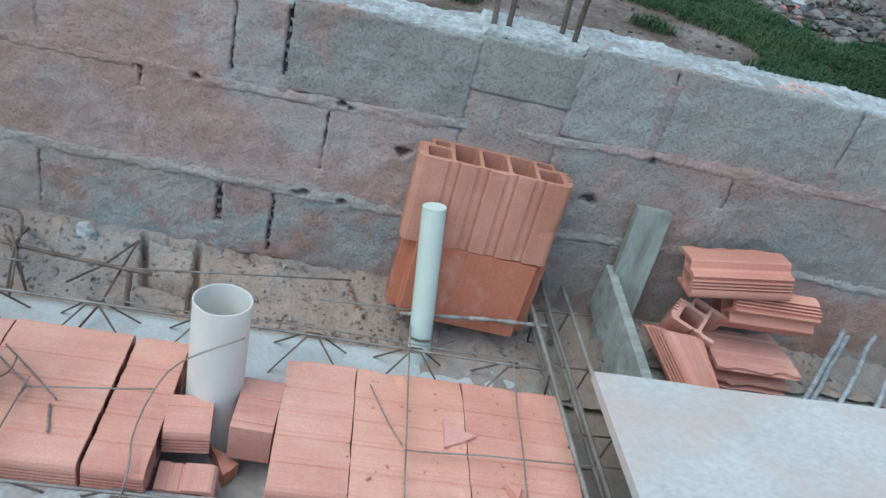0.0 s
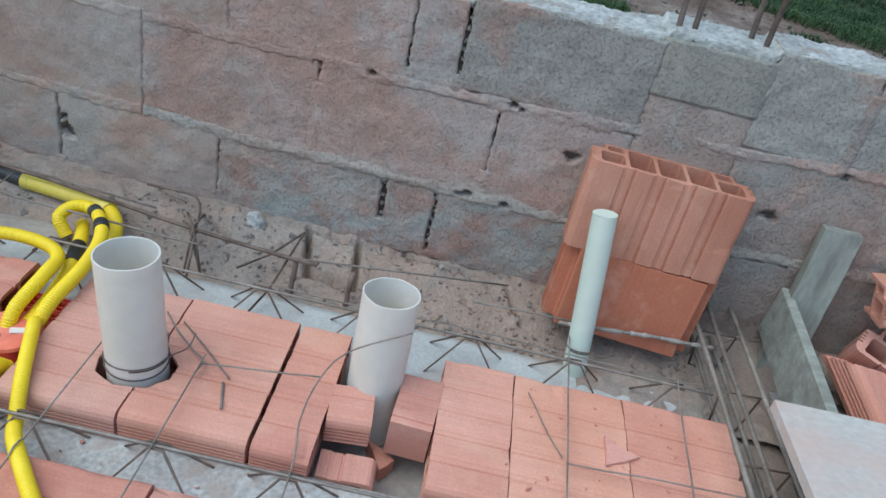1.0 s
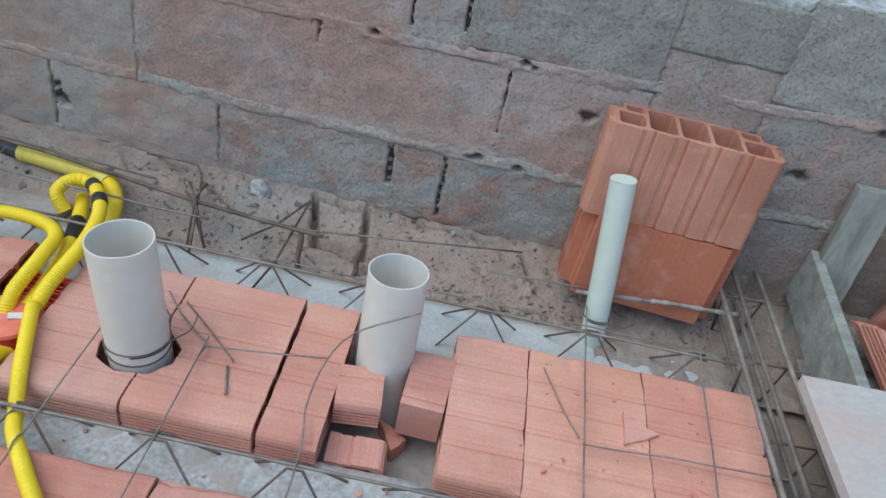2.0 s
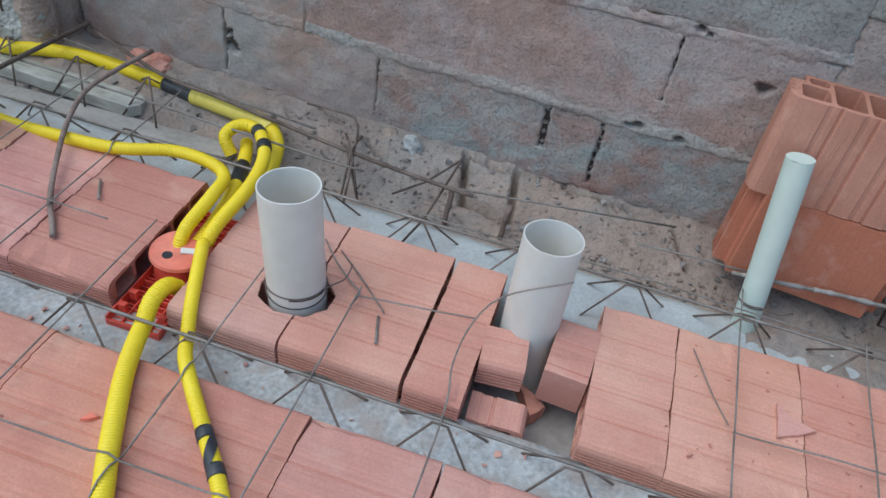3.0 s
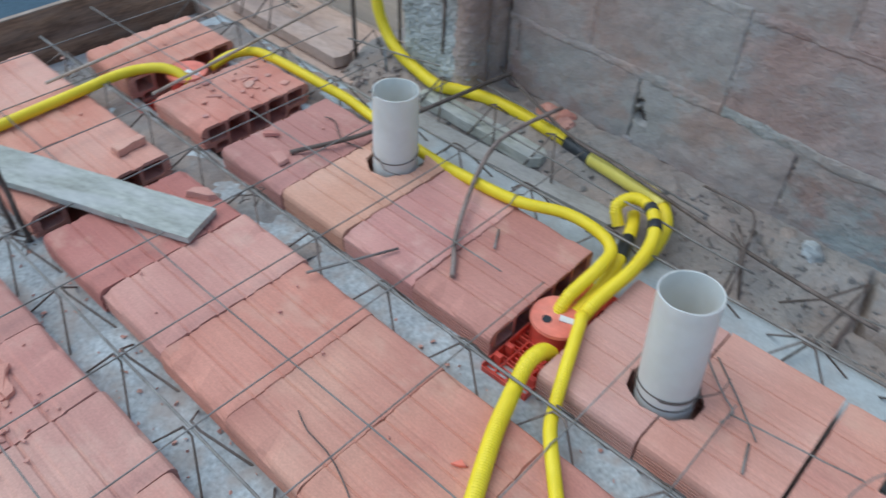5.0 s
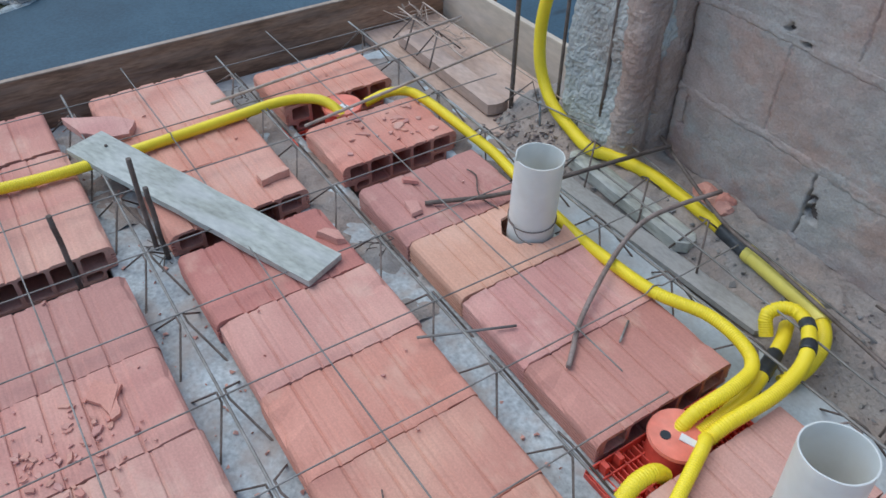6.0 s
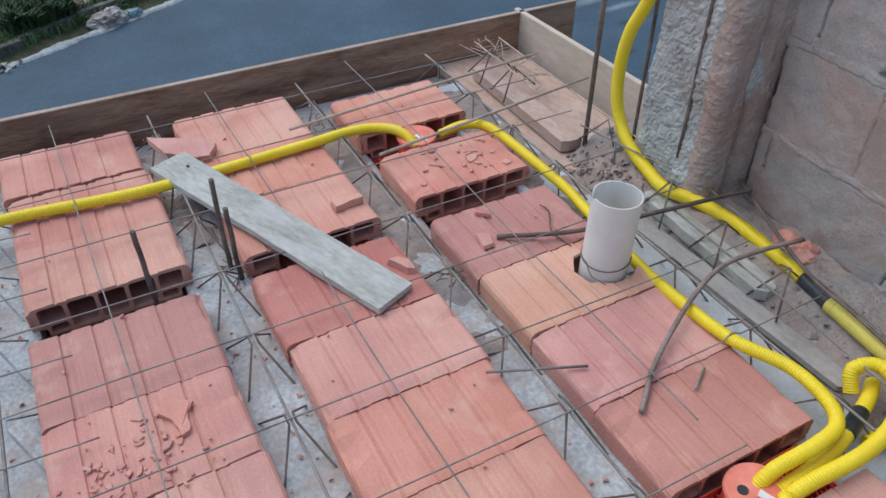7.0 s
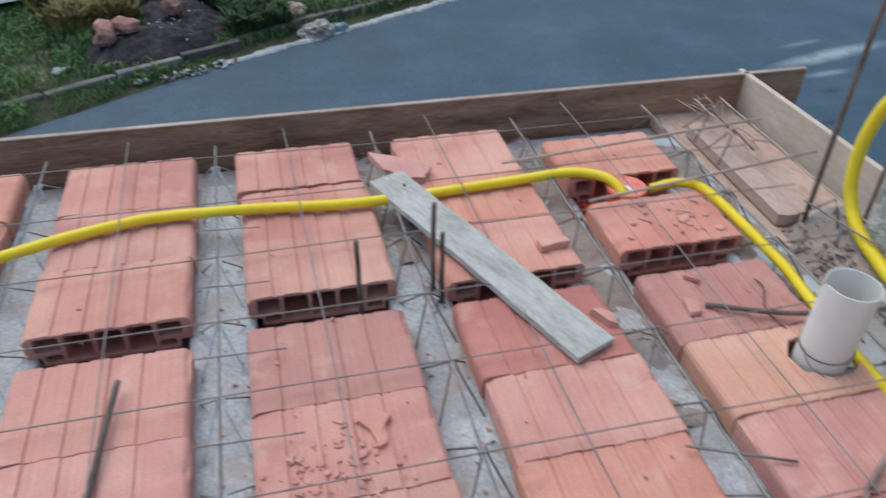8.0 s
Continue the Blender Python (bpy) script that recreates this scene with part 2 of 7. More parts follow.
MORTAR = wall_material("mortar", (0.385, 0.375, 0.345), (0.385, 0.295, 0.255), (0.45, 0.44, 0.405), 0.52)
CAST_TOP = wall_material("dark_cast_concrete", (0.30, 0.31, 0.28), (0.31, 0.275, 0.24), (0.36, 0.365, 0.335), 0.62, pores=0.25)
CAST_FACE = wall_material("smooth_cast_concrete", (0.375, 0.325, 0.295), (0.38, 0.285, 0.245), (0.42, 0.39, 0.36), 0.47, pores=0.12)
# mortar toned near black, so the shade of open joints is in its colour
DARK_MORTAR = material("joint_shade_mortar", (0.15, 0.125, 0.115), (0.09, 0.07, 0.06), (0.21, 0.175, 0.155), grain=70, stain=9, rough=0.95, bump=0.8, bump_size=0.004)
WHITE_MORTAR = material("white_mortar", (0.41, 0.445, 0.435), (0.27, 0.285, 0.275), (0.54, 0.58, 0.575), grain=75, stain=13, rough=0.95, bump=1.0, bump_size=0.008, speckle=0.75)
LEDGE = wall_material("dusty_mortar_ledge", (0.345, 0.318, 0.288), (0.345, 0.275, 0.235), (0.46, 0.44, 0.415), 0.50, smear=(0.395, 0.315, 0.262), smear_from=0.52, pores=0.2, relief=0.9)
VERGE = material("overgrown_earth", (0.055, 0.062, 0.032), (0.03, 0.037, 0.018), (0.11, 0.105, 0.07), grain=14, stain=1.6, rough=0.97, bump=0.7, bump_size=0.03)
CONCRETE = material("joist_concrete", (0.455, 0.485, 0.48), (0.35, 0.36, 0.355), (0.54, 0.58, 0.585), grain=120, stain=8, rough=0.92, bump=0.7,
                    dust=(0.40, 0.34, 0.295), dust_amount=0.75, vary=0.04, bump_size=0.003, speckle=0.7)
CONCRETE_PALE = material("pale_joist_concrete", (0.505, 0.56, 0.565), (0.42, 0.45, 0.45), (0.58, 0.635, 0.645), grain=150, stain=5, rough=0.92, bump=0.4,
                         dust=(0.43, 0.40, 0.37), dust_amount=0.6, bump_size=0.002, speckle=0.3)
COLUMN = wall_material("raw_column_concrete", (0.41, 0.425, 0.405), (0.33, 0.29, 0.255), (0.74, 0.775, 0.76), 0.60, pores=0.2, relief=0.7)
COLUMN_SIDE = wall_material("brown_mortar_skim", (0.38, 0.31, 0.27), (0.34, 0.245, 0.205), (0.46, 0.40, 0.36), 0.50, pores=0.2, relief=0.7)
STEEL = material("grey_steel_wire", (0.255, 0.235, 0.21), (0.165, 0.145, 0.125), (0.345, 0.325, 0.30), grain=120, stain=14, rough=0.55, bump=0.2,
                 metal=0.2, vary=0.12, bump_size=0.0005)
RUSTY = material("dull_rebar", (0.17, 0.135, 0.115), (0.1, 0.075, 0.06), (0.27, 0.21, 0.18), grain=120, stain=18, rough=0.75, bump=0.3,
                 metal=0.35, vary=0.15, bump_size=0.0006)
BROWN_STEEL = material("brown_dusty_rebar", (0.27, 0.205, 0.175), (0.17, 0.125, 0.10), (0.36, 0.285, 0.25), grain=110, stain=18, rough=0.85, bump=0.3, metal=0.1, bump_size=0.0006)
DUSTY_STEEL = material("dust_caked_steel", (0.50, 0.39, 0.315), (0.37, 0.275, 0.215), (0.58, 0.48, 0.41), grain=90, stain=16, rough=0.9, bump=0.4, bump_size=0.0008)
PVC = material("white_pvc", (0.73, 0.725, 0.665), (0.68, 0.67, 0.60), (0.77, 0.765, 0.71), grain=30, stain=9, rough=0.4, bump=0.0, spec=0.45, speckle=0.06,
               dust=(0.58, 0.53, 0.46), dust_amount=0.22)
pvc_shell = PVC.node_tree.nodes["Principled BSDF"].inputs
pvc_shell["Subsurface Weight"].default_value, pvc_shell["Subsurface Scale"].default_value = 0.35, 0.012
pvc_shell["Subsurface Radius"].default_value = (1.0, 0.95, 0.85)
PVC_GREEN = material("pale_green_pvc", (0.60, 0.72, 0.65), (0.57, 0.68, 0.61), (0.63, 0.75, 0.68), grain=30, stain=6, rough=0.38, bump=0.0, spec=0.5, speckle=0.08)
SLEEVE = material("faded_yellow_sleeve", (0.74, 0.63, 0.13), (0.66, 0.55, 0.10), (0.79, 0.69, 0.20), grain=50, stain=9, rough=0.5, bump=0.0, spec=0.4, speckle=0.1)
YELLOW = material("yellow_conduit", (0.88, 0.68, 0.024), (0.82, 0.61, 0.02), (0.91, 0.72, 0.05), grain=50, stain=6, rough=0.45, bump=0.0, spec=0.45, speckle=0.08)
TAPE = material("black_tape", (0.03, 0.035, 0.04), (0.02, 0.02, 0.025), (0.07, 0.075, 0.08), grain=60, stain=20, rough=0.45, bump=0.2, spec=0.5)
RED = material("red_plastic", (0.76, 0.10, 0.065), (0.62, 0.07, 0.045), (0.82, 0.15, 0.10), grain=40, stain=10, rough=0.45, bump=0.05, spec=0.5)
FADED_PAINT = material("faded_orange_paint", (0.58, 0.36, 0.29), (0.48, 0.36, 0.31), (0.66, 0.36, 0.26), grain=60, stain=30, rough=0.9, bump=0.3)
CORAL = material("coral_plastic", (0.78, 0.20, 0.13), (0.66, 0.15, 0.1), (0.82, 0.27, 0.19), grain=40, stain=8, rough=0.5, bump=0.05, spec=0.45)
LABEL_WHITE = material("white_label", (0.75, 0.75, 0.73), (0.68, 0.68, 0.66), (0.8, 0.8, 0.78), grain=30, stain=8, rough=0.6, bump=0.0)
FORMWORK = material("brown_formwork_plywood", (0.345, 0.20, 0.125), (0.12, 0.066, 0.045), (0.48, 0.30, 0.20), grain=60, stain=5.5, rough=0.62,
                    bump=0.4, streak=(2, 0.5, 3.2), dust=(0.37, 0.265, 0.205), dust_amount=0.45, bump_size=0.0015, speckle=0.75)
CREAM_WOOD = material("cream_side_board", (0.57, 0.48, 0.38), (0.46, 0.375, 0.29), (0.62, 0.55, 0.47), grain=40, stain=4, rough=0.85, bump=0.25,
                      streak=(0.5, 2.5, 1.5), bump_size=0.001, speckle=0.3)
PLY_EDGE = material("pale_plywood_edge", (0.44, 0.345, 0.275), (0.31, 0.23, 0.175), (0.54, 0.44, 0.365), grain=60, stain=5, rough=0.85, bump=0.3, bump_size=0.001, speckle=0.3)
PALE_WOOD = material("pale_plank", (0.50, 0.355, 0.275), (0.40, 0.27, 0.205), (0.56, 0.425, 0.35), grain=40, stain=3, rough=0.85, bump=0.25,
                     streak=(0.8, 2.0, 2.0), dust=(0.53, 0.40, 0.335), dust_amount=0.6, bump_size=0.001, speckle=0.4)
GREY_WOOD = material("cement_greyed_plank", (0.43, 0.435, 0.38), (0.33, 0.33, 0.28), (0.50, 0.51, 0.455), grain=70, stain=6, rough=0.9, bump=0.5,
                     streak=(0.55, 1.6, 2), dust=(0.56, 0.555, 0.53), dust_amount=0.5, bump_size=0.0015, speckle=0.6)
BROWN_WOOD = material("weathered_brown_board", (0.38, 0.365, 0.335), (0.30, 0.28, 0.25), (0.44, 0.425, 0.40), grain=110, stain=6, rough=0.92, bump=0.5,
                      streak=(0.7, 1.5, 1), dust=(0.43, 0.41, 0.38), dust_amount=0.6, bump_size=0.001, speckle=0.35)
GREEN_WOOD = material("greenish_weathered_plank", (0.33, 0.365, 0.33), (0.25, 0.27, 0.24), (0.40, 0.44, 0.41), grain=60, stain=6, rough=0.9, bump=0.3,
                      streak=(0.6, 2, 2), dust=(0.16, 0.16, 0.145), dust_amount=0.6, bump_size=0.001, speckle=0.35)
WHITE_BOARD = material("cement_whitened_board", (0.51, 0.52, 0.495), (0.45, 0.455, 0.43), (0.56, 0.57, 0.55), grain=90, stain=2.6, rough=0.9, bump=0.3,
                       streak=(0.8, 1.2, 1), dust=(0.54, 0.41, 0.355), dust_amount=0.7, bump_size=0.001, speckle=0.3)
DECK = material("form_deck", (0.40, 0.385, 0.37), (0.28, 0.26, 0.245), (0.48, 0.47, 0.46), grain=50, stain=6, rough=0.9, bump=0.4, bump_size=0.002)
SOIL = material("bare_sandy_soil", (0.165, 0.125, 0.10), (0.085, 0.058, 0.042), (0.27, 0.235, 0.205), grain=26, stain=2.2, rough=0.97, bump=0.9, bump_size=0.04, speckle=0.9)
REAR_GRASS = material("dark_grass_blades", (0.035, 0.085, 0.03), (0.018, 0.045, 0.015), (0.075, 0.13, 0.045), grain=4, stain=1.2, rough=0.8, bump=0.0)
GRASS = material("grass_blades", (0.115, 0.215, 0.07), (0.06, 0.12, 0.04), (0.20, 0.28, 0.10), grain=4, stain=1.2, rough=0.8, bump=0.0)
RUBBLE = material("tan_grey_rubble", (0.16, 0.15, 0.135), (0.09, 0.082, 0.075), (0.25, 0.24, 0.22), grain=25, stain=5, rough=0.93, bump=0.6, vary=0.35, hue=0.01, bump_size=0.005)
STONE = material("rubble_stone", (0.36, 0.34, 0.32), (0.24, 0.22, 0.2), (0.48, 0.47, 0.45), grain=25, stain=5, rough=0.92, bump=0.5, vary=0.3, hue=0.01, bump_size=0.004)
BLUE_STEEL = material("cement_splashed_rebar", (0.33, 0.37, 0.39), (0.2, 0.21, 0.22), (0.45, 0.5, 0.52), grain=80, stain=20, rough=0.85, bump=0.4, bump_size=0.001)
SACK = material("pale_sack", (0.37, 0.34, 0.30), (0.22, 0.19, 0.165), (0.50, 0.485, 0.46), grain=30, stain=5, rough=0.8, bump=0.3)

# ---- building helpers ----
SKEW = radians(2.74)  # the joists run at this angle to the block wall
CS, SN = math.cos(SKEW), math.sin(SKEW)


def S(u, v, z=0.0):
    """A place on the slab: u along the joists, v across them."""
    return Vector((u * CS - v * SN, u * SN + v * CS, z))


def slab_pose(u, v, z=0.0, rx=0, ry=0, rz=0):
    return Matrix.Translation(S(u, v, z)) @ pose(0, 0, 0, 0, 0, math.degrees(SKEW)) @ pose(0, 0, 0, rx, ry, rz)


def mesh_of(bm, name, mat, smooth=False):
    me = bpy.data.meshes.new(name)
    bmesh.ops.recalc_face_normals(bm, faces=bm.faces)
    if smooth:
        for f in bm.faces:
            f.smooth = True
    bm.to_mesh(me)
    bm.free()
    me.materials.append(mat)
    return me


def thing(name, data=None, m=None, label="", category="", group="", kind=""):
    ob = new(name, data)
    if m is not None:
        ob.matrix_world = m
    return tagged(ob, label, category, group, kind)


def part(name, bm, material_, parent, label="", smooth=False):
    me = bm if isinstance(bm, bpy.types.Mesh) else mesh_of(bm, name, material_, smooth)
    ob = new(name, me)
    ob.parent = parent
    if label:
        ob["label"] = label
    return ob


def box(x0, x1, y0, y1, z0, z1, bevel=0.002, m=None, segments=1):
    bm = bmesh.new()
    bmesh.ops.create_cube(bm, size=1.0)
    bmesh.ops.transform(bm, verts=bm.verts, matrix=Matrix.Translation(((x0 + x1) / 2, (y0 + y1) / 2, (z0 + z1) / 2))
                        @ Matrix.Diagonal((x1 - x0, y1 - y0, z1 - z0, 1)))
    if bevel:
        bmesh.ops.bevel(bm, geom=list(bm.edges), offset=bevel, segments=segments, affect="EDGES", profile=0.6)
    if m is not None:
        bmesh.ops.transform(bm, verts=bm.verts, matrix=m)
    return bm


def plank(length, width, thick, seed, cut=None, warp=0.004):
    """A board along x with worn, slightly waved edges and clipped corners."""
    bm = bmesh.new()
    nx, ny = 28, 6
    grid = {}
    for k in range(nx + 1):
        for j in range(ny + 1):
            x, y = -length / 2 + length * k / nx, -width / 2 + width * j / ny
            if cut:
                c0, c1 = cut
                e = abs(y) / (width / 2)
                lim0, lim1 = -length / 2 + c0 * max(0, e - 0.4), length / 2 - c1 * max(0, e - 0.4)
                x = min(max(x, lim0), lim1)
            wob = warp * noise.noise(Vector((x * 2.1 + seed, y * 3, seed * 1.7)))
            edge = 0.0025 * noise.noise(Vector((x * 14, seed * 3.1, y * 20))) if j in (0, ny) else 0
            for top in (0, 1):
                z = (thick if top else 0) + wob
                if top and (j in (0, ny) or k in (0, nx)):
                    z -= 0.0025 + abs(0.002 * noise.noise(Vector((x * 20, y * 20, seed))))
                grid[k, j, top] = bm.verts.new((x, y + edge, z))
    for k in range(nx):
        for j in range(ny):
            for top in (0, 1):
                bm.faces.new([grid[k, j, top], grid[k + 1, j, top], grid[k + 1, j + 1, top], grid[k, j + 1, top]])
        for j in (0, ny):
            bm.faces.new([grid[k, j, 0], grid[k + 1, j, 0], grid[k + 1, j, 1], grid[k, j, 1]])
    for j in range(ny):
        for k in (0, nx):
            bm.faces.new([grid[k, j, 0], grid[k, j + 1, 0], grid[k, j + 1, 1], grid[k, j, 1]])
    bmesh.ops.remove_doubles(bm, verts=bm.verts, dist=1e-5)
    return bm


def smooth_line(points, step=0.02):
    """A soft curve through the points, at even steps."""
    p = [Vector(q) for q in points]
    if len(p) == 2:
        return p
    p = [2 * p[0] - p[1]] + p + [2 * p[-1] - p[-2]]
    out = []
    for k in range(1, len(p) - 2):
        a, b, c, d = p[k - 1 : k + 3]
        n = max(2, int((c - b).length / step))
        for j in range(n):
            t = j / n
            out.append(0.5 * ((2 * b) + (c - a) * t + (2 * a - 5 * b + 4 * c - d) * t * t + (3 * b - a - 3 * c + d) * t ** 3))
    out.append(p[-2])
    return out


def sweep(bm, line, radius, sides=6, caps=True):
    """Adds a tube along the line to bm. radius: one number or one for each point."""
    line = [Vector(p) for p in line]
    n = len(line)
    radii = radius if isinstance(radius, (list, tuple)) else [radius] * n
    tangents = [(line[min(k + 1, n - 1)] - line[max(k - 1, 0)]).normalized() for k in range(n)]
    side = tangents[0].orthogonal().normalized()
    rings = []
    for k in range(n):
        t = tangents[k]
        side = (side - t * side.dot(t)).normalized()
        up = t.cross(side)
        rings.append([bm.verts.new(line[k] + radii[k] * (math.cos(2 * math.pi * a / sides) * side + math.sin(2 * math.pi * a / sides) * up)) for a in range(sides)])
    for k in range(n - 1):
        for a in range(sides):
            f = bm.faces.new([rings[k][a], rings[k][(a + 1) % sides], rings[k + 1][(a + 1) % sides], rings[k + 1][a]])
            f.smooth = True
    if caps:
        bm.faces.new(rings[0][::-1])
        bm.faces.new(rings[-1])
    return bm


def rod(line, radius, sides=6, soft=False):
    bm = bmesh.new()
    return sweep(bm, smooth_line(line) if soft else line, radius, sides)


def wavy(a, b, seed, amount=0.003, n=14):
    """A nearly straight wire from a to b."""
    a, b = Vector(a), Vector(b)
    out = []
    for k in range(n + 1):
        t = k / n
        p = a.lerp(b, t)
        p += amount * Vector((noise.noise(Vector((t * 3.1, seed * 1.37, 0.3))), noise.noise(Vector((t * 3.7, seed * 2.11, 5.3))), 0.6 * noise.noise(Vector((t * 4.0, seed, 9.1)))))
        out.append(p)
    return out


def lump(radius, seed, squash=0.7, rough=0.35, detail=2):
    """An angular stone with a flat base at z = 0."""
    bm = bmesh.new()
    bmesh.ops.create_icosphere(bm, subdivisions=detail, radius=1.0)
    for v in bm.verts:
        d = v.co.normalized()
        r = 1 + rough * noise.noise(d * 1.4 + Vector((seed, seed * 2.3, 1))) + 0.15 * noise.noise(d * 4 + Vector((seed, 0, seed)))
        v.co = d * r * radius
        v.co.z = max(v.co.z * squash, -0.45 * radius * squash)
    low = min(v.co.z for v in bm.verts)
    for v in bm.verts:
        v.co.z -= low
    return bm


def shard(size, seed, thick=0.008):
    """A thin broken chip with an irregular outline, lying at z = 0."""
    rng = random.Random(seed)
    bm = bmesh.new()
    n = rng.randint(4, 7)
    pts = []
    for k in range(n):
        a = 2 * math.pi * (k + rng.uniform(-0.3, 0.3)) / n
        r = size * rng.uniform(0.35, 1.0)
        pts.append((r * math.cos(a), 0.6 * r * math.sin(a)))
    lo = [bm.verts.new((x, y, 0)) for x, y in pts]
    hi = [bm.verts.new((x * 0.86, y * 0.86, thick * rng.uniform(0.7, 1.2))) for x, y in pts]
    bm.faces.new(lo[::-1])
    bm.faces.new(hi)
    for k in range(n):
        bm.faces.new([lo[k], lo[(k + 1) % n], hi[(k + 1) % n], hi[k]])
    return bm

# ---- ground, road and verge, below the slab ----
GROUND_Z = -2.5


def height_field(x0, x1, y0, y1, nx, ny, f):
    bm = bmesh.new()
    vs = [[bm.verts.new((x0 + (x1 - x0) * a / nx, y0 + (y1 - y0) * b / ny, 0)) for b in range(ny + 1)] for a in range(nx + 1)]
    for col_ in vs:
        for v in col_:
            v.co.z = f(v.co.x, v.co.y)
    for a in range(nx):
        for b in range(ny):
            face = bm.faces.new([vs[a][b], vs[a + 1][b], vs[a + 1][b + 1], vs[a][b + 1]])
            face.smooth = True
    return bm


REAR_Z = -0.2


def ground_level(x, y):
    """The street lies a storey below the slab; the plot behind the wall is banked up to just under it."""
    t = min(max((x + 2.3) / 0.6, 0), 1) * min(max((y - 1.62) / 0.1, 0), 1)
    t = t * t * (3 - 2 * t)
    z = GROUND_Z + (REAR_Z - GROUND_Z) * t
    if t > 0.5:
        z += 0.05 * noise.noise(Vector((x * 0.8, y * 0.8, 0))) + 0.02 * noise.noise(Vector((x * 3, y * 3, 2)))
    return z


def ground_mesh():
    xs = [-300, -120, -50, -25] + [-14 + 0.5 * k for k in range(23)] + [-2.6, -2.3, -2.15, -2.0, -1.85, -1.7] + [-1.4 + 0.25 * k for k in range(42)] + [10, 14, 25, 60, 150, 300]
    ys = [-300, -120, -50, -20, -10, -5, -2, 0, 1.0, 1.6, 1.63, 1.66, 1.69, 1.72] + [1.9 + 0.25 * k for k in range(44)] + [14, 18, 30, 60, 150, 300]
    bm = bmesh.new()
    grid = [[bm.verts.new((x, y, ground_level(x, y))) for y in ys] for x in xs]
    for a in range(len(xs) - 1):
        for b in range(len(ys) - 1):
            bm.faces.new([grid[a][b], grid[a + 1][b], grid[a + 1][b + 1], grid[a][b + 1]]).smooth = True
    return bm


thing("ground", mesh_of(ground_mesh(), "ground", SOIL), label="bare sandy soil round the building", category="ground", kind="structure")
# the street: its far edge runs slantwise past the slab end
EDGE_A, EDGE_B = Vector((-8.0, -2.62, 0)), Vector((-10.9, 2.52, 0))
EDGE_DIR = (EDGE_B - EDGE_A).normalized()
EDGE_OUT = Vector((-EDGE_DIR.y, EDGE_DIR.x, 0))  # away from the building


def street(along, out, z=0.0):
    p = EDGE_A + EDGE_DIR * along + EDGE_OUT * out
    return Vector((p.x, p.y, GROUND_Z + z))


def strip(a0, a1, o0, o1, na, no, f):
    bm = bmesh.new()
    vs = [[bm.verts.new(street(a0 + (a1 - a0) * a / na, o0 + (o1 - o0) * b / no, 0)) for b in range(no + 1)] for a in range(na + 1)]
    for a in range(na + 1):
        for b in range(no + 1):
            vs[a][b].co.z += f(a0 + (a1 - a0) * a / na, o0 + (o1 - o0) * b / no)
    for a in range(na):
        for b in range(no):
            bm.faces.new([vs[a][b], vs[a + 1][b], vs[a + 1][b + 1], vs[a][b + 1]]).smooth = True
    return bm


# the blue in this base colour is the sky's reflection, painted in
ASPHALT = material("asphalt", (0.033, 0.075, 0.106), (0.026, 0.058, 0.083), (0.048, 0.096, 0.129), grain=30, stain=1.3, rough=0.66, bump=0.35, spec=0.45, bump_size=0.008, speckle=0.45)


def stain_road(mat, spots):
    """Washed-out dust and damp patches on the asphalt: centre, heading, half length, half width, colour, strength."""
    n, l = mat.node_tree.nodes, mat.node_tree.links
    b = next(k for k in n if k.type == "BSDF_PRINCIPLED")
    col = b.inputs["Base Color"].links[0].from_socket
    at = n.new("ShaderNodeTexCoord")
    patchy = n.new("ShaderNodeTexNoise")
    patchy.inputs["Scale"].default_value, patchy.inputs["Detail"].default_value, patchy.inputs["Roughness"].default_value = 3.5, 6, 0.7
    l.new(at.outputs["Object"], patchy.inputs["Vector"])
    for x, y, heading, long_, wide, tone, strength in spots:
        place = n.new("ShaderNodeMapping")
        place.vector_type = "TEXTURE"
        place.inputs["Location"].default_value = (x, y, GROUND_Z)
        place.inputs["Rotation"].default_value = (0, 0, radians(heading))
        place.inputs["Scale"].default_value = (long_, wide, 1)
        l.new(at.outputs["Object"], place.inputs["Vector"])
        soft = n.new("ShaderNodeTexGradient")
        soft.gradient_type = "SPHERICAL"
        l.new(place.outputs[0], soft.inputs["Vector"])
        mul = n.new("ShaderNodeMath")
        mul.operation = "MULTIPLY"
        l.new(soft.outputs["Fac"], mul.inputs[0])
        l.new(patchy.outputs["Fac"], mul.inputs[1])
        edge = n.new("ShaderNodeMapRange")
        edge.inputs["From Min"].default_value, edge.inputs["From Max"].default_value, edge.inputs["To Max"].default_value = 0.06, 0.42, strength
        l.new(mul.outputs[0], edge.inputs["Value"])
        mix = n.new("ShaderNodeMixRGB")
        l.new(edge.outputs[0], mix.inputs["Fac"])
        l.new(col, mix.inputs["Color1"])
        mix.inputs["Color2"].default_value = (*tone, 1)
        col = mix.outputs[0]
    l.new(col, b.inputs["Base Color"])


DUST_TONE, DAMP_TONE = (0.33, 0.40, 0.41), (0.015, 0.03, 0.042)
stain_road(ASPHALT, [(-8.27, 6.75, 106, 1.35, 0.20, DUST_TONE, 0.8), (-8.65, 6.55, 104, 0.5, 0.08, DUST_TONE, 0.35), (-7.75, 6.35, 100, 0.5, 0.10, DUST_TONE, 0.5),
                     (-7.3, 6.1, 100, 0.22, 0.09, DAMP_TONE, 1.0), (-6.6, 5.6, 95, 0.2, 0.07, DAMP_TONE, 1.0)])
thing("road", mesh_of(strip(-60, 80, -6.2, 0.25, 70, 8, lambda a, o: 0.006), "road", ASPHALT), label="smooth asphalt street below the slab, its colour tinted with reflected sky", category="road", kind="structure")


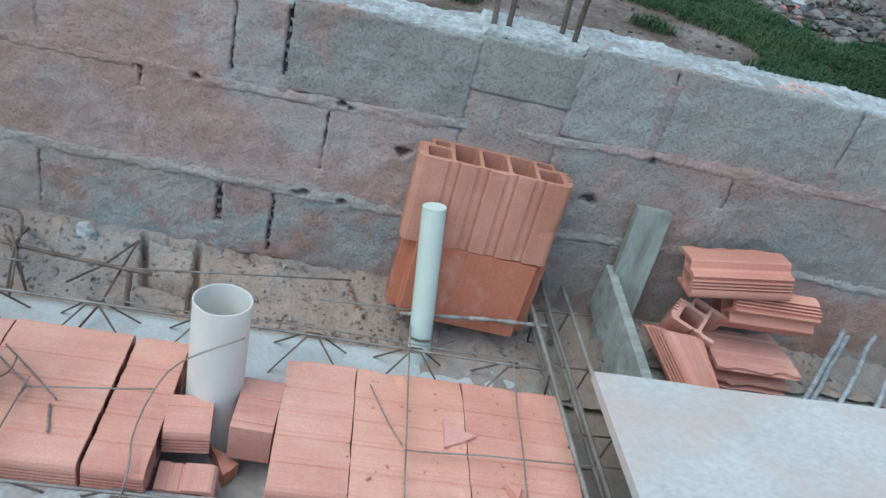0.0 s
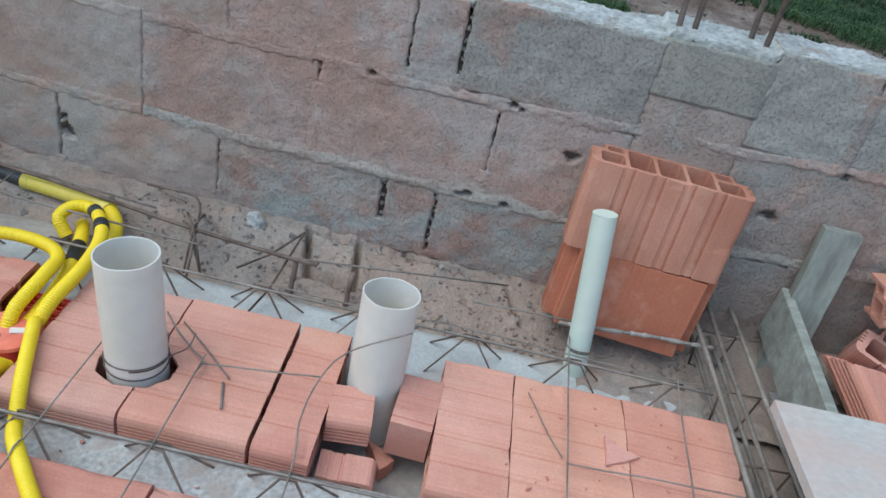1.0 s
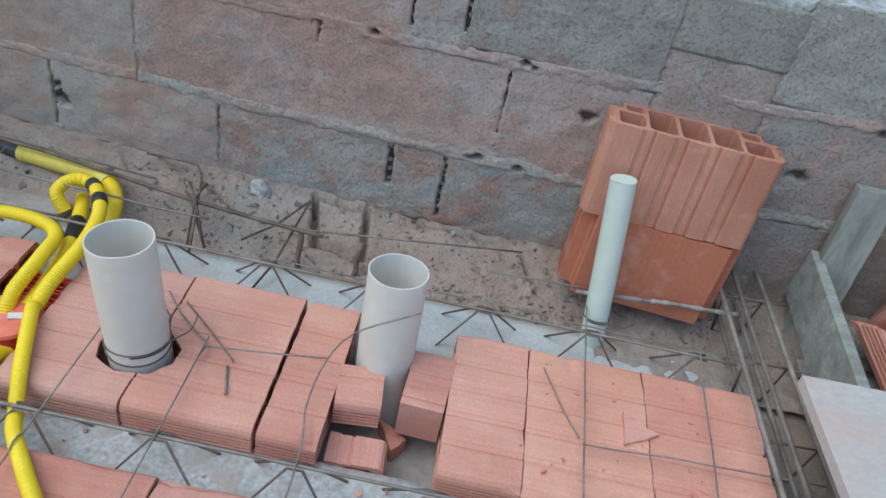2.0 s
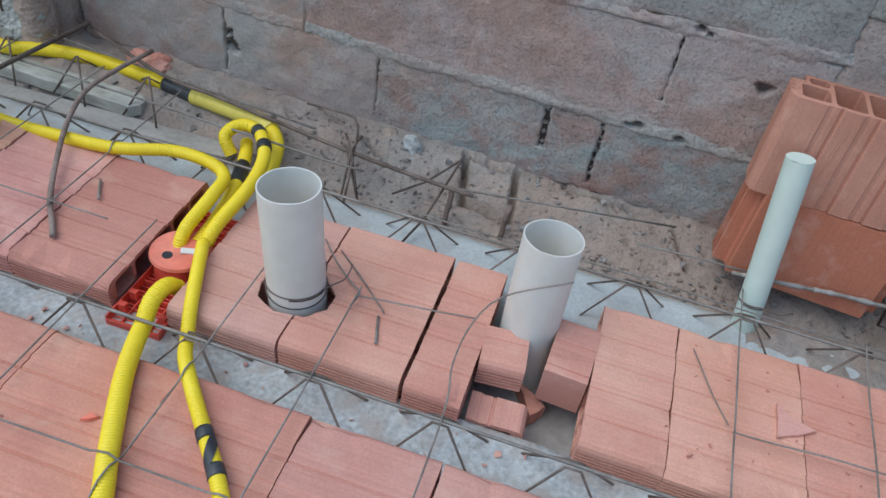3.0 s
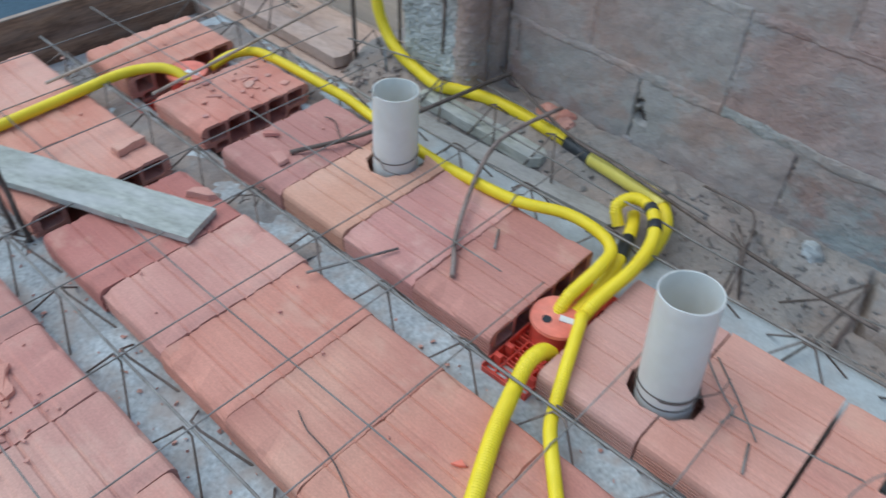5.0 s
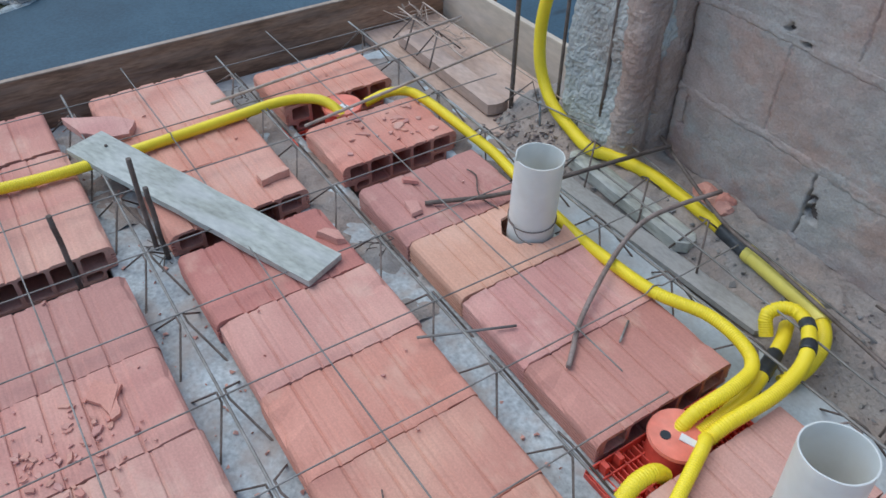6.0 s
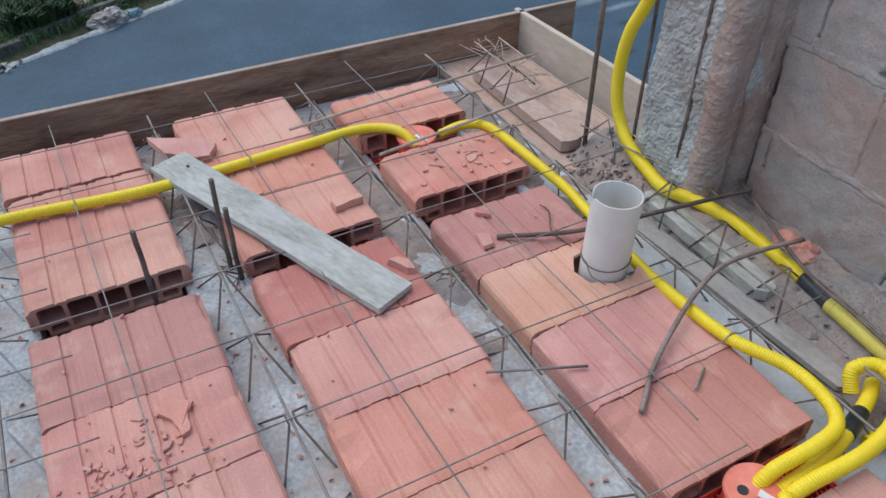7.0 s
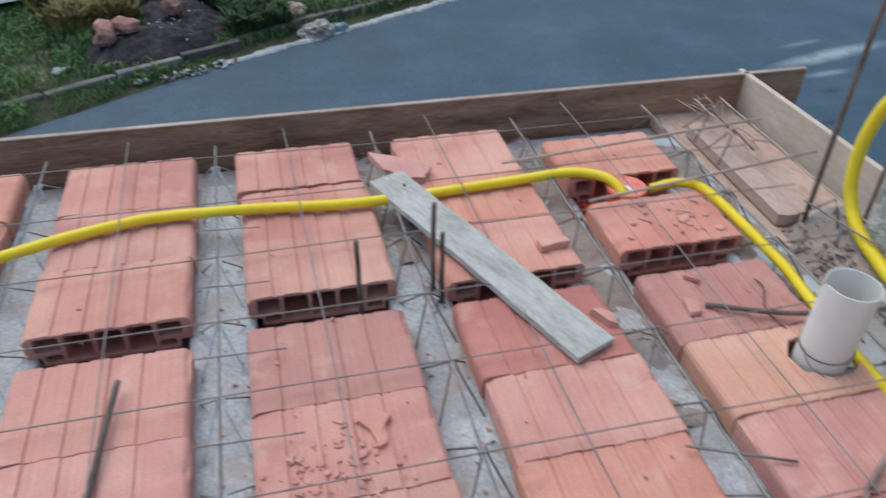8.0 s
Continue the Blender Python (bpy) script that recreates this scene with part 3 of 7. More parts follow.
def verge_edge(a):
    """How far the earth and weeds have crept over the edge of the asphalt."""
    creep = min(max((2.9 - a) / 3.2, 0), 1.6)
    return -0.33 * creep + 0.03 * noise.noise(Vector((a * 2.5, 3, 1))) * min(1, creep * 4)


def verge_level(a, o):
    t = min(max((o - verge_edge(a)) / 0.5, -0.2), 1)
    return 0.01 + 0.10 * t + (0.05 * noise.noise(Vector((a * 1.3, o * 1.3, 0))) + 0.03 * noise.noise(Vector((a * 5, o * 5, 1)))) * max(t, 0) + max(0, o - 1.2) * 0.06


thing("verge", mesh_of(strip(-12, 24, -1.0, 9, 240, 60, verge_level), "verge", VERGE), label="rough earthen verge beyond the street", category="verge", kind="structure")
# ---- the block wall beside the slab ----
WALL_Y = 1.60


PITS = [(0.589, 0.384, 0.014), (0.602, 0.376, 0.010), (0.172, 0.398, 0.012), (-0.953, 0.165, 0.013), (-0.957, 0.184, 0.009),
        (-0.022, 0.258, 0.009), (-0.038, 0.252, 0.007), (0.066, 0.250, 0.008), (0.030, 0.478, 0.008), (0.044, 0.472, 0.006), (-0.27, 0.470, 0.007), (-1.134, 0.484, 0.010), (-1.09, 0.470, 0.006), (-0.945, 0.150, 0.012), (-0.385, 0.462, 0.006), (0.70, 0.505, 0.008)]


def wall_face(x, z):
    """How the worn wall face undulates, the same run for blocks and mortar."""
    p = Vector((x, z, 0.7))
    return WALL_Y + 0.004 * noise.noise(p * 7) + 0.003 * noise.noise(p * 31) + 0.0018 * noise.noise(p * 110)


def wall_block(x0, x1, z0, z1, seed, depth=0.09):
    """One rough concrete block, its worn face towards -y, with chipped edges and a few broken pits."""
    bm = bmesh.new()
    nx, nz = max(6, int((x1 - x0) / (0.006 if x0 < 1.2 else 0.02))), 34
    vs = {}
    for a in range(nx + 1):
        for b in range(nz + 1):
            x, z = x0 + (x1 - x0) * a / nx, z0 + (z1 - z0) * b / nz
            ex, ez = min(a, nx - a), min(b, nz - b)
            p = Vector((x * 9 + seed, z * 9, seed * 0.7))
            y = wall_face(x, z)
            edge = min(ex * (x1 - x0) / nx, ez * (z1 - z0) / nz)
            y += max(0, 0.005 - edge) * max(0, 0.8 * noise.noise(p * 3.3))
            rough_here = min(1, max(0, 0.5 + 1.6 * noise.noise(Vector((x * 4.1 + 3, z * 4.1, 2.2))))) * min(1, max(0.15, (x + 1.0) / 0.5))
            y += 0.0055 * rough_here * max(0, -0.22 - noise.noise(Vector((x * 74, z * 96, 6.1))))
            if ex == 0:
                x += (1 if a else -1) * (0.003 * noise.noise(p * 2.7) + 0.004 * noise.noise(p * 9) + 0.004 * max(0, noise.noise(p * 17)))
            if ez == 0:
                z += 0.006 * noise.noise(p * 2.3)
            for px_, pz_, pr_ in PITS:
                d = math.hypot((x - px_) * 0.75, z - pz_) / (0.8 * pr_ * (1 + 0.9 * noise.noise(p * 7) + 0.5 * noise.noise(p * 19)))
                if 0 < d < 1:
                    y += 0.05 * min(1, 2.2 * (1 - d * d))
            vs[a, b] = bm.verts.new((x, y, z))
    for a in range(nx):
        for b in range(nz):
            bm.faces.new([vs[a, b], vs[a + 1, b], vs[a + 1, b + 1], vs[a, b + 1]]).smooth = True
    edges = [e for e in bm.edges if e.is_boundary]
    ext = bmesh.ops.extrude_edge_only(bm, edges=edges)
    back = [g for g in ext["geom"] if isinstance(g, bmesh.types.BMVert)]
    for v in back:
        v.co.y = WALL_Y + depth
    return bm


wall = thing("wall_north", label="rough unplastered concrete block wall with smeared mortar", category="wall", kind="structure")
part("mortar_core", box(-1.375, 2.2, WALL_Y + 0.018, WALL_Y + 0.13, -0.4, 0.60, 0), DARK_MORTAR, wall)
# courses: joints along x, lower and upper level at the left and right end of each block
CAST = (0.279, 0.484)  # a cast column stands between the blocks here
COURSE_LOW = [-1.375, -1.332, -0.968, -0.588, -0.205, -0.087, *CAST, 0.70, 1.10, 1.5, 1.9, 2.2]
COURSE_MID = [-1.375, -1.116, -0.766, -0.381, 0.003, *CAST, 0.893, 1.29, 1.69, 2.2]
COURSE_TOP = [-1.375, -1.30, -0.975, -0.582, -0.203, -0.098, *CAST, 0.685, 1.093, 1.5, 1.9, 2.2]


def rise(x, lo, hi, a=-0.1, b=0.7):
    t = min(max((x - a) / (b - a), 0), 1)
    return lo + (hi - lo) * t


LEVELS = [lambda x: 0.06, lambda x: rise(x, 0.252, 0.30, 0.2, 0.9), lambda x: rise(x, 0.468, 0.515), lambda x: rise(x, 0.655, 0.715, -0.3, 0.6)]
JOINT_HALF = {-1.332: 0.0025, -1.30: 0.003, -0.968: 0.0035, -0.205: 0.007, -0.087: 0.005, -0.098: 0.005, -0.203: 0.003}  # open joints are wider
seed = 0
for course, joints in enumerate((COURSE_LOW, COURSE_MID, COURSE_TOP)):
    for a, b in zip(joints, joints[1:]):
        if (a, b) == CAST:
            continue
        seed += 1
        mid = (a + b) / 2
        z0, z1 = LEVELS[course](mid) + 0.006, LEVELS[course + 1](mid) - 0.006
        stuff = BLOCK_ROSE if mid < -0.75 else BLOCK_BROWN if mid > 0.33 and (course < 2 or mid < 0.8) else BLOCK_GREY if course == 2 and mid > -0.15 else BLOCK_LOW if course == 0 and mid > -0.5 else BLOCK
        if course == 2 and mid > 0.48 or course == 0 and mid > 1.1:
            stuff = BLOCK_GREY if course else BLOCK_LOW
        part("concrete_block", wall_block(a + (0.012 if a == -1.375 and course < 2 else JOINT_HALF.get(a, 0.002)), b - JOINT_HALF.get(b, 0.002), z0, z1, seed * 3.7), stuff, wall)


def cast_face(x0, x1, z0, z1, proud, seed_):
    """A cast concrete face that has crept a little over the blocks beside it, with ragged sides."""
    bm = bmesh.new()
    nx, nz = 30, int((z1 - z0) / 0.006)
    grid = []
    for b in range(nz + 1):
        z = z0 + (z1 - z0) * b / nz
        l_ = x0 + 0.010 * noise.noise(Vector((z * 13, seed_, 1))) + 0.005 * noise.noise(Vector((z * 60, seed_, 3)))
        r_ = x1 + 0.010 * noise.noise(Vector((z * 13, seed_, 5))) + 0.005 * noise.noise(Vector((z * 60, seed_, 7)))
        row_ = []
        for a in range(nx + 1):
            x, e = l_ + (r_ - l_) * a / nx, min(a, nx - a) / nx
            row_.append(bm.verts.new((x, WALL_Y - proud * min(1, e / 0.10) + 0.0022 * noise.noise(Vector((x * 18, z * 12, seed_))) + 0.004 * max(0, 0.06 - e) / 0.06, z)))
        grid.append(row_)
    for b in range(nz):
        for a in range(nx):
            bm.faces.new([grid[b][a], grid[b][a + 1], grid[b + 1][a + 1], grid[b + 1][a]]).smooth = True
    ext = bmesh.ops.extrude_edge_only(bm, edges=[e for e in bm.edges if e.is_boundary])
    for g in ext["geom"]:
        if isinstance(g, bmesh.types.BMVert):
            g.co.y = WALL_Y + 0.06
    return bm


cast = part("cast_column", cast_face(CAST[0] - 0.004, CAST[1] + 0.004, -0.1, 0.572, 0.0022, 2.0), CAST_FACE, wall, "smooth pinkish cast concrete column in the wall")
part("cast_column_head", cast_face(CAST[0] - 0.010, CAST[1] + 0.012, 0.572, 0.684, 0.0045, 6.0), CAST_TOP, wall, "dark grey cast concrete column head")
for x, z, w, h, k in ((0.342, 0.522, 0.009, 0.046, 1.0), (0.362, 0.484, 0.012, 0.012, 9.0)):  # runs of pale mortar
    bm = bmesh.new()
    rim = [bm.verts.new((x + w * (1 + 0.45 * noise.noise(Vector((math.cos(t_) * 1.5, math.sin(t_) * 1.5, k)))) * math.cos(t_), WALL_Y - 0.0030, z + h * (1 + 0.45 * noise.noise(Vector((math.cos(t_) * 1.5, math.sin(t_) * 1.5, k + 3)))) * math.sin(t_))) for t_ in (2 * math.pi * j / 26 for j in range(26))]
    mid_ = bm.verts.new((x, WALL_Y - 0.0042, z))
    for j in range(26):
        bm.faces.new([mid_, rim[(j + 1) % 26], rim[j]])
    part("mortar_run", bm, MORTAR, cast, "pale mortar run down the cast column")


def bed_joint(level, x0, x1, seed_, swell_=0.0034, crack=0.0):
    """Mortar squeezed out of the bed, smeared over the edges, with a ragged lower lip here and there."""
    bm = bmesh.new()
    n, rows = int((x1 - x0) * 157), 14
    vs = {}
    for a in range(n + 1):
        x = x0 + (x1 - x0) * a / n
        up = 0.016 + 0.010 * noise.noise(Vector((x * 5, seed_, 0))) + 0.006 * noise.noise(Vector((x * 27, seed_, 2)))
        dn = 0.016 + 0.008 * noise.noise(Vector((x * 5, seed_, 20))) + 0.007 * noise.noise(Vector((x * 37, seed_, 22))) + 0.004 * noise.noise(Vector((x * 110, seed_, 25)))
        lip = max(0.0, 0.1 + 1.5 * noise.noise(Vector((x * 3.7, seed_, 5)))) * min(1, max(0, (x + 0.75) / 0.25))
        for b in range(rows + 1):
            t = b / rows * 2 - 1
            z = level(x) + (t * up if t > 0 else t * dn) + 0.004 * noise.noise(Vector((x * 4, seed_, 8)))
            p = Vector((x * 45, z * 45, seed_))
            swell = max(0.0, 1 - ((t + 0.35) / 0.75) ** 2) if t < 0.4 else 0.0
            y = wall_face(x, z) - 0.0022 * (1 - t * t) + 0.0006 * abs(t) ** 3 - swell_ * lip * swell + 0.0022 * noise.noise(p) * (1 - t * t) + 0.0025 * max(0, -0.2 - noise.noise(p * 1.9))
            if crack and t < -0.55:  # the bed has come away from the block below
                y += crack * max(0, min(1, 0.25 + 2.2 * noise.noise(Vector((x * 4.6, seed_, 31))))) * (1 - abs((t + 0.78) / 0.22))
            elif crack and t > 0.6:
                y += crack * max(0, min(1, -0.1 + 2.4 * noise.noise(Vector((x * 5.2, seed_, 47))))) * (1 - abs((t - 0.8) / 0.2))
            for px_, pz_, pr_ in PITS:
                d = math.hypot((x - px_) * 0.7, z - pz_) / (pr_ * (1 + 0.6 * noise.noise(p)))
                if d < 1:
                    y += 0.045 * (1 - d * d)
            vs[a, b] = bm.verts.new((x, y, z))
    for a in range(n):
        for b in range(rows):
            bm.faces.new([vs[a, b], vs[a + 1, b], vs[a + 1, b + 1], vs[a, b + 1]])
    ext = bmesh.ops.extrude_edge_only(bm, edges=[e for e in bm.edges if e.is_boundary])
    for g in ext["geom"]:
        if isinstance(g, bmesh.types.BMVert):
            g.co.y = WALL_Y + 0.05
    return bm


# head joints filled with mortar from the foot up to a part of their height; the rest stays open to the dark-toned core
FILLED = {(2, -1.30): 0.12, (0, -1.332): 0.55, (0, -0.968): 0.12, (0, -0.588): 0.2, (0, -0.205): 0.4, (0, -0.087): 0.12, (1, -0.381): 0.8, (1, 0.003): 0.3, (2, -0.203): 0.15, (2, -0.098): 0.2, (2, 1.093): 0.3, (2, 0.685): 0.8, (1, 0.893): 0.6}


def head_joint(x, z0, z1, seed_, wide):
    bm = bmesh.new()
    n, cols = 26, 8
    vs = []
    for k in range(n + 1):
        z = z0 + (z1 - z0) * k / n
        w = (0.016 if wide else 0.0065) + (0.006 if wide else 0.003) * noise.noise(Vector((z * 22, seed_, 0))) + 0.003 * noise.noise(Vector((z * 80, seed_, 0)))
        row_ = []
        for j in range(cols + 1):
            t = j / cols * 2 - 1
            px_ = x + t * w + 0.004 * noise.noise(Vector((z * 9, seed_, 8)))
            p = Vector((t * w * 45 + seed_, z * 45, 3.3))
            row_.append(bm.verts.new((px_, wall_face(px_, z) - (0.0014 if wide else -0.0016) * (1 - t * t) + 0.0006 * abs(t) ** 3 + 0.0012 * noise.noise(p) * (1 - t * t), z)))
        vs.append(row_)
    for k in range(n):
        for b in range(cols):
            bm.faces.new([vs[k][b], vs[k][b + 1], vs[k + 1][b + 1], vs[k + 1][b]])
    ext_ = bmesh.ops.extrude_edge_only(bm, edges=[e for e in bm.edges if e.is_boundary])
    for g_ in ext_["geom"]:
        if isinstance(g_, bmesh.types.BMVert):
            g_.co.y = WALL_Y + 0.03
    return bm


for course, joints in enumerate((COURSE_LOW, COURSE_MID, COURSE_TOP)):
    for x in joints[1:-1]:
        if x in CAST:
            continue
        z0, z1 = LEVELS[course](x) + 0.004, LEVELS[course + 1](x) - 0.004
        z1 = z0 + (z1 - z0) * FILLED.get((course, x), 1.0)
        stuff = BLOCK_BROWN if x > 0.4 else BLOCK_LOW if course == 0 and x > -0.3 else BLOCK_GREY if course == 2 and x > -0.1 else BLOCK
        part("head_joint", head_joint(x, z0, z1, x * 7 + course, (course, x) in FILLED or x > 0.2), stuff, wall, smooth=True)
rr = random.Random(77)
for x, z0, z1, count in ((-0.205, 0.115, 0.235, 5), (-0.087, 0.10, 0.235, 9), (-0.203, 0.50, 0.655, 7), (-0.098, 0.51, 0.655, 7), (0.003, 0.32, 0.45, 6)):
    for k in range(count):
        z = z0 + (z1 - z0) * (k + rr.uniform(0.1, 0.9)) / count
        bit = lump(rr.uniform(0.004, 0.0075), x * 31 + k, 0.9, 0.6, 1)
        bmesh.ops.translate(bit, verts=bit.verts, vec=(x + rr.uniform(-0.002, 0.002), WALL_Y + 0.012 + rr.uniform(0, 0.004), z))
        part("joint_mortar", bit, MORTAR, wall)
part("bed_joint", bed_joint(LEVELS[1], -1.366, -0.768, 1.3, 0.0045, 0.010), BLOCK_ROSE, wall, smooth=True)
part("bed_joint", bed_joint(LEVELS[1], -0.766, 2.2, 1.3, 0.0045, 0.016), MORTAR, wall, smooth=True)
part("bed_joint", bed_joint(LEVELS[2], -1.373, -0.768, 4.9, 0.0025, 0.030), BLOCK_ROSE, wall, smooth=True)
part("bed_joint", bed_joint(LEVELS[2], -0.766, 2.2, 4.9, 0.0025, 0.022), BLOCK, wall, smooth=True)
# unseen dark box added to keep daylight from showing through the column joint
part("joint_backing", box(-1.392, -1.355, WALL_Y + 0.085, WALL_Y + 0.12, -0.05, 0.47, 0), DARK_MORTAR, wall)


def cap_shape(x, y):
    q = Vector((x, y, 0))
    a, b = next(((a, b) for a, b in zip(COURSE_TOP, COURSE_TOP[1:]) if a <= x <= b), COURSE_TOP[-2:])
    lumps = 0.005 * noise.noise(q * 14) + 0.006 * abs(noise.noise(q * 45)) + 0.006 * abs(noise.noise(q * 120 + Vector((3, 3, 3))))
    return max(LEVELS[3]((a + b) / 2) - 0.007, LEVELS[3](x) - 0.012) + lumps


cap_bm = height_field(-1.375, 2.2, WALL_Y + 0.004, WALL_Y + 0.15, 620, 28, cap_shape)
skirt = bmesh.ops.extrude_edge_only(cap_bm, edges=[e for e in cap_bm.edges if e.is_boundary])
for g in skirt["geom"]:
    if isinstance(g, bmesh.types.BMVert):
        g.co.z -= 0.015 + 0.004 * noise.noise(Vector((g.co.x * 11, 0, 4))) + 0.006 * noise.noise(Vector((g.co.x * 60, 0, 4)))
        if g.co.y < WALL_Y + 0.01:
            g.co.y += 0.003
part("mortar_cap", cap_bm, WHITE_MORTAR, wall, "lumpy white mortar on the wall head")
for k, (x, y) in enumerate([(0.93, 1.635), (0.985, 1.665)]):
    mark = height_field(x - 0.045, x + 0.045, y - 0.008, y + 0.008, 30, 4, lambda px_, py_: cap_shape(px_, py_) + 0.0012)
    part("paint_mark", mark, FADED_PAINT, wall, "faded orange paint mark")
part("lower_wall", box(-1.375, 2.2, WALL_Y + 0.01, WALL_Y + 0.14, GROUND_Z, 0.05, 0), BLOCK, wall)


def crust(p, amount):
    """How far a crumbling face stands out at p."""
    return amount * (0.9 * noise.noise(p * 7) + 0.7 * abs(noise.noise(p * 22)) + 0.55 * abs(noise.noise(p * 55 + Vector((3, 1, 7)))) + 0.3 * noise.noise(p * 130))


def column_skin(outline, heights, amount, taper=None, seed_=0.0):
    """A rough skin raised along an open outline of (x, y, outward x, outward y)."""
    bm = bmesh.new()
    grid = []
    for z in heights:
        row_ = []
        for k, (x, y, nx_, ny_) in enumerate(outline):
            p = Vector((x + seed_, y, z))
            d = crust(p, amount)
            if taper:
                d += taper(k / (len(outline) - 1), z)
            row_.append(bm.verts.new((x + nx_ * d, y + ny_ * d, z)))
        grid.append(row_)
    for a in range(len(grid) - 1):
        for b in range(len(outline) - 1):
            bm.faces.new([grid[a][b], grid[a][b + 1], grid[a + 1][b + 1], grid[a + 1][b]])
    return bm


def round_outline(points, step=0.0055, soft=0.02):
    """Even steps along a polyline with rounded corners; outward is to the right of its run."""
    dense = []
    for (x0, y0), (x1, y1) in zip(points, points[1:]):
        n = max(2, int(math.hypot(x1 - x0, y1 - y0) / step))
        dense += [(x0 + (x1 - x0) * k / n, y0 + (y1 - y0) * k / n) for k in range(n)]
    dense.append(points[-1])
    w = max(1, int(soft / step))
    out = []
    for k in range(len(dense)):
        near = dense[max(0, k - w) : k + w + 1] if w <= k < len(dense) - w else [dense[k]]
        out.append((sum(q[0] for q in near) / len(near), sum(q[1] for q in near) / len(near)))
    res = []
    for k in range(len(out)):
        x0, y0 = out[max(0, k - 1)]
        x1, y1 = out[min(len(out) - 1, k + 1)]
        l_ = math.hypot(x1 - x0, y1 - y0) or 1
        res.append((out[k][0], out[k][1], (y1 - y0) / l_, -(x1 - x0) / l_))
    return res


COLUMN_STEPS = [-0.1 + 0.006 * k for k in range(134)] + [0.72 + 0.03 * k for k in range(27)]
column = thing("concrete_column", label="raw rough concrete column at the end of the block wall", category="column", kind="structure")
part("column_shaft", column_skin(round_outline([(-1.636, 1.74), (-1.636, 1.484), (-1.388, 1.484), (-1.388, 1.74)], soft=0.012), COLUMN_STEPS, 0.0105), COLUMN, column, smooth=False)
part("column_core", box(-1.622, -1.40, 1.498, 1.74, -0.1, 1.52, 0.004), COLUMN, column)


def skim_edge(t, z):
    ragged = 0.16 + 0.12 * noise.noise(Vector((z * 6, 2.2, 0))) + 0.07 * noise.noise(Vector((z * 24, 5.2, 0)))
    return 0.009 * min(1, max(-1, (t - ragged) / 0.10)) - (0.012 * max(0, 1 - abs(t - 0.72) / 0.10))


part("mortar_skim", column_skin(round_outline([(-1.478, 1.479), (-1.390, 1.479), (-1.381, 1.61)], soft=0.02), COLUMN_STEPS, 0.0065, skim_edge, 4.4), COLUMN_SIDE, column, "brown mortar skim down the column side")


def ridge_bulge(t, z):
    return 0.012 * math.sin(math.pi * t) * min(1, max(0, (0.42 + 0.06 * noise.noise(Vector((z * 20, 1, 1))) - z) / 0.08)) - 0.004


part("mortar_ridge", column_skin(round_outline([(-1.412, 1.536), (-1.384, 1.550), (-1.3775, 1.575), (-1.379, 1.64)], step=0.004, soft=0.01), [-0.05 + 0.005 * k for k in range(98)], 0.006, ridge_bulge, 8.1), COLUMN_SIDE, column, "brown mortar ridge in the corner")

# ---- the ledge between the outer joist and the wall ----
CRACKS = [(-0.28, 1.60, -0.251, 1.492, 0.008), (-0.28, 1.598, -0.16, 1.585, 0.008), (-0.16, 1.595, -0.143, 1.48, 0.008), (-0.251, 1.497, -0.145, 1.478, 0.008),
          (-0.05, 1.60, 0.0, 1.585, 0.008), (0.03, 1.585, 0.13, 1.575, 0.006), (-0.64, 1.62, -0.57, 1.61, 0.005), (0.19, 1.55, 0.24, 1.48, 0.005), (-0.52, 1.56, -0.44, 1.52, 0.004)]


def ledge_shape(u, v):
    t = min(max((v - 1.41) / 0.17, 0), 1)
    z = -0.005 + 0.075 * t * t * (3 - 2 * t)
    z -= 0.024 * min(1, max(0, (-1.48 - u) / 0.12))
    if u > 0.77:
        z += min(1, (u - 0.77) / 0.04) * (0.06 * (1 - t) + 0.02)
    z += 0.012 * noise.noise(Vector((u * 7, v * 9, 0))) + 0.009 * noise.noise(Vector((u * 25, v * 25, 4))) + 0.006 * abs(noise.noise(Vector((u * 70, v * 70, 4))))
    for u0, v0, u1, v1, w in CRACKS:
        if min(u0, u1) - 0.02 < u < max(u0, u1) + 0.02:
            d = Vector((u1 - u0, v1 - v0))
            q = Vector((u - u0, v - v0))
            s_ = min(max(q.dot(d) / d.length_squared, 0), 1)
            off = (q - d * s_).length + 0.004 * noise.noise(Vector((u * 60, v * 60, 9)))
            if off < w:
                z -= 0.06 * (1 - (off / w) ** 4)
    return z


ledge_bm = height_field(-1.72, 2.0, 1.388, 1.80, 760, 66, ledge_shape)
thing("ledge", mesh_of(ledge_bm, "ledge", LEDGE), slab_pose(0, 0, 0), label="dusty uneven mortar ledge at the foot of the wall", category="ledge", kind="structure")
ledge_two = height_field(0.775, 2.0, 0.5, 1.41, 90, 60, lambda u, v: 0.062 + 0.012 * noise.noise(Vector((u * 7, v * 9, 0))) + 0.007 * noise.noise(Vector((u * 25, v * 25, 4))) + 0.004 * noise.noise(Vector((u * 60, v * 60, 4))))
thing("rough_slab_top", mesh_of(ledge_two, "rough_slab_top", COLUMN), slab_pose(0, 0, 0), label="rough grey concrete slab top past the beam form", category="concrete", kind="structure")
thing("beam_form_bottom", mesh_of(height_field(0.60, 0.80, 0.3, 1.41, 40, 160, lambda u, v: 0.0 + 0.008 * noise.noise(Vector((u * 12, v * 12, 6))) + 0.005 * abs(noise.noise(Vector((u * 50, v * 50, 6))))), "beam_form_bottom", LEDGE), slab_pose(0, 0, 0), label="dusty mortar-caked bottom of the beam form", category="formwork", kind="structure")
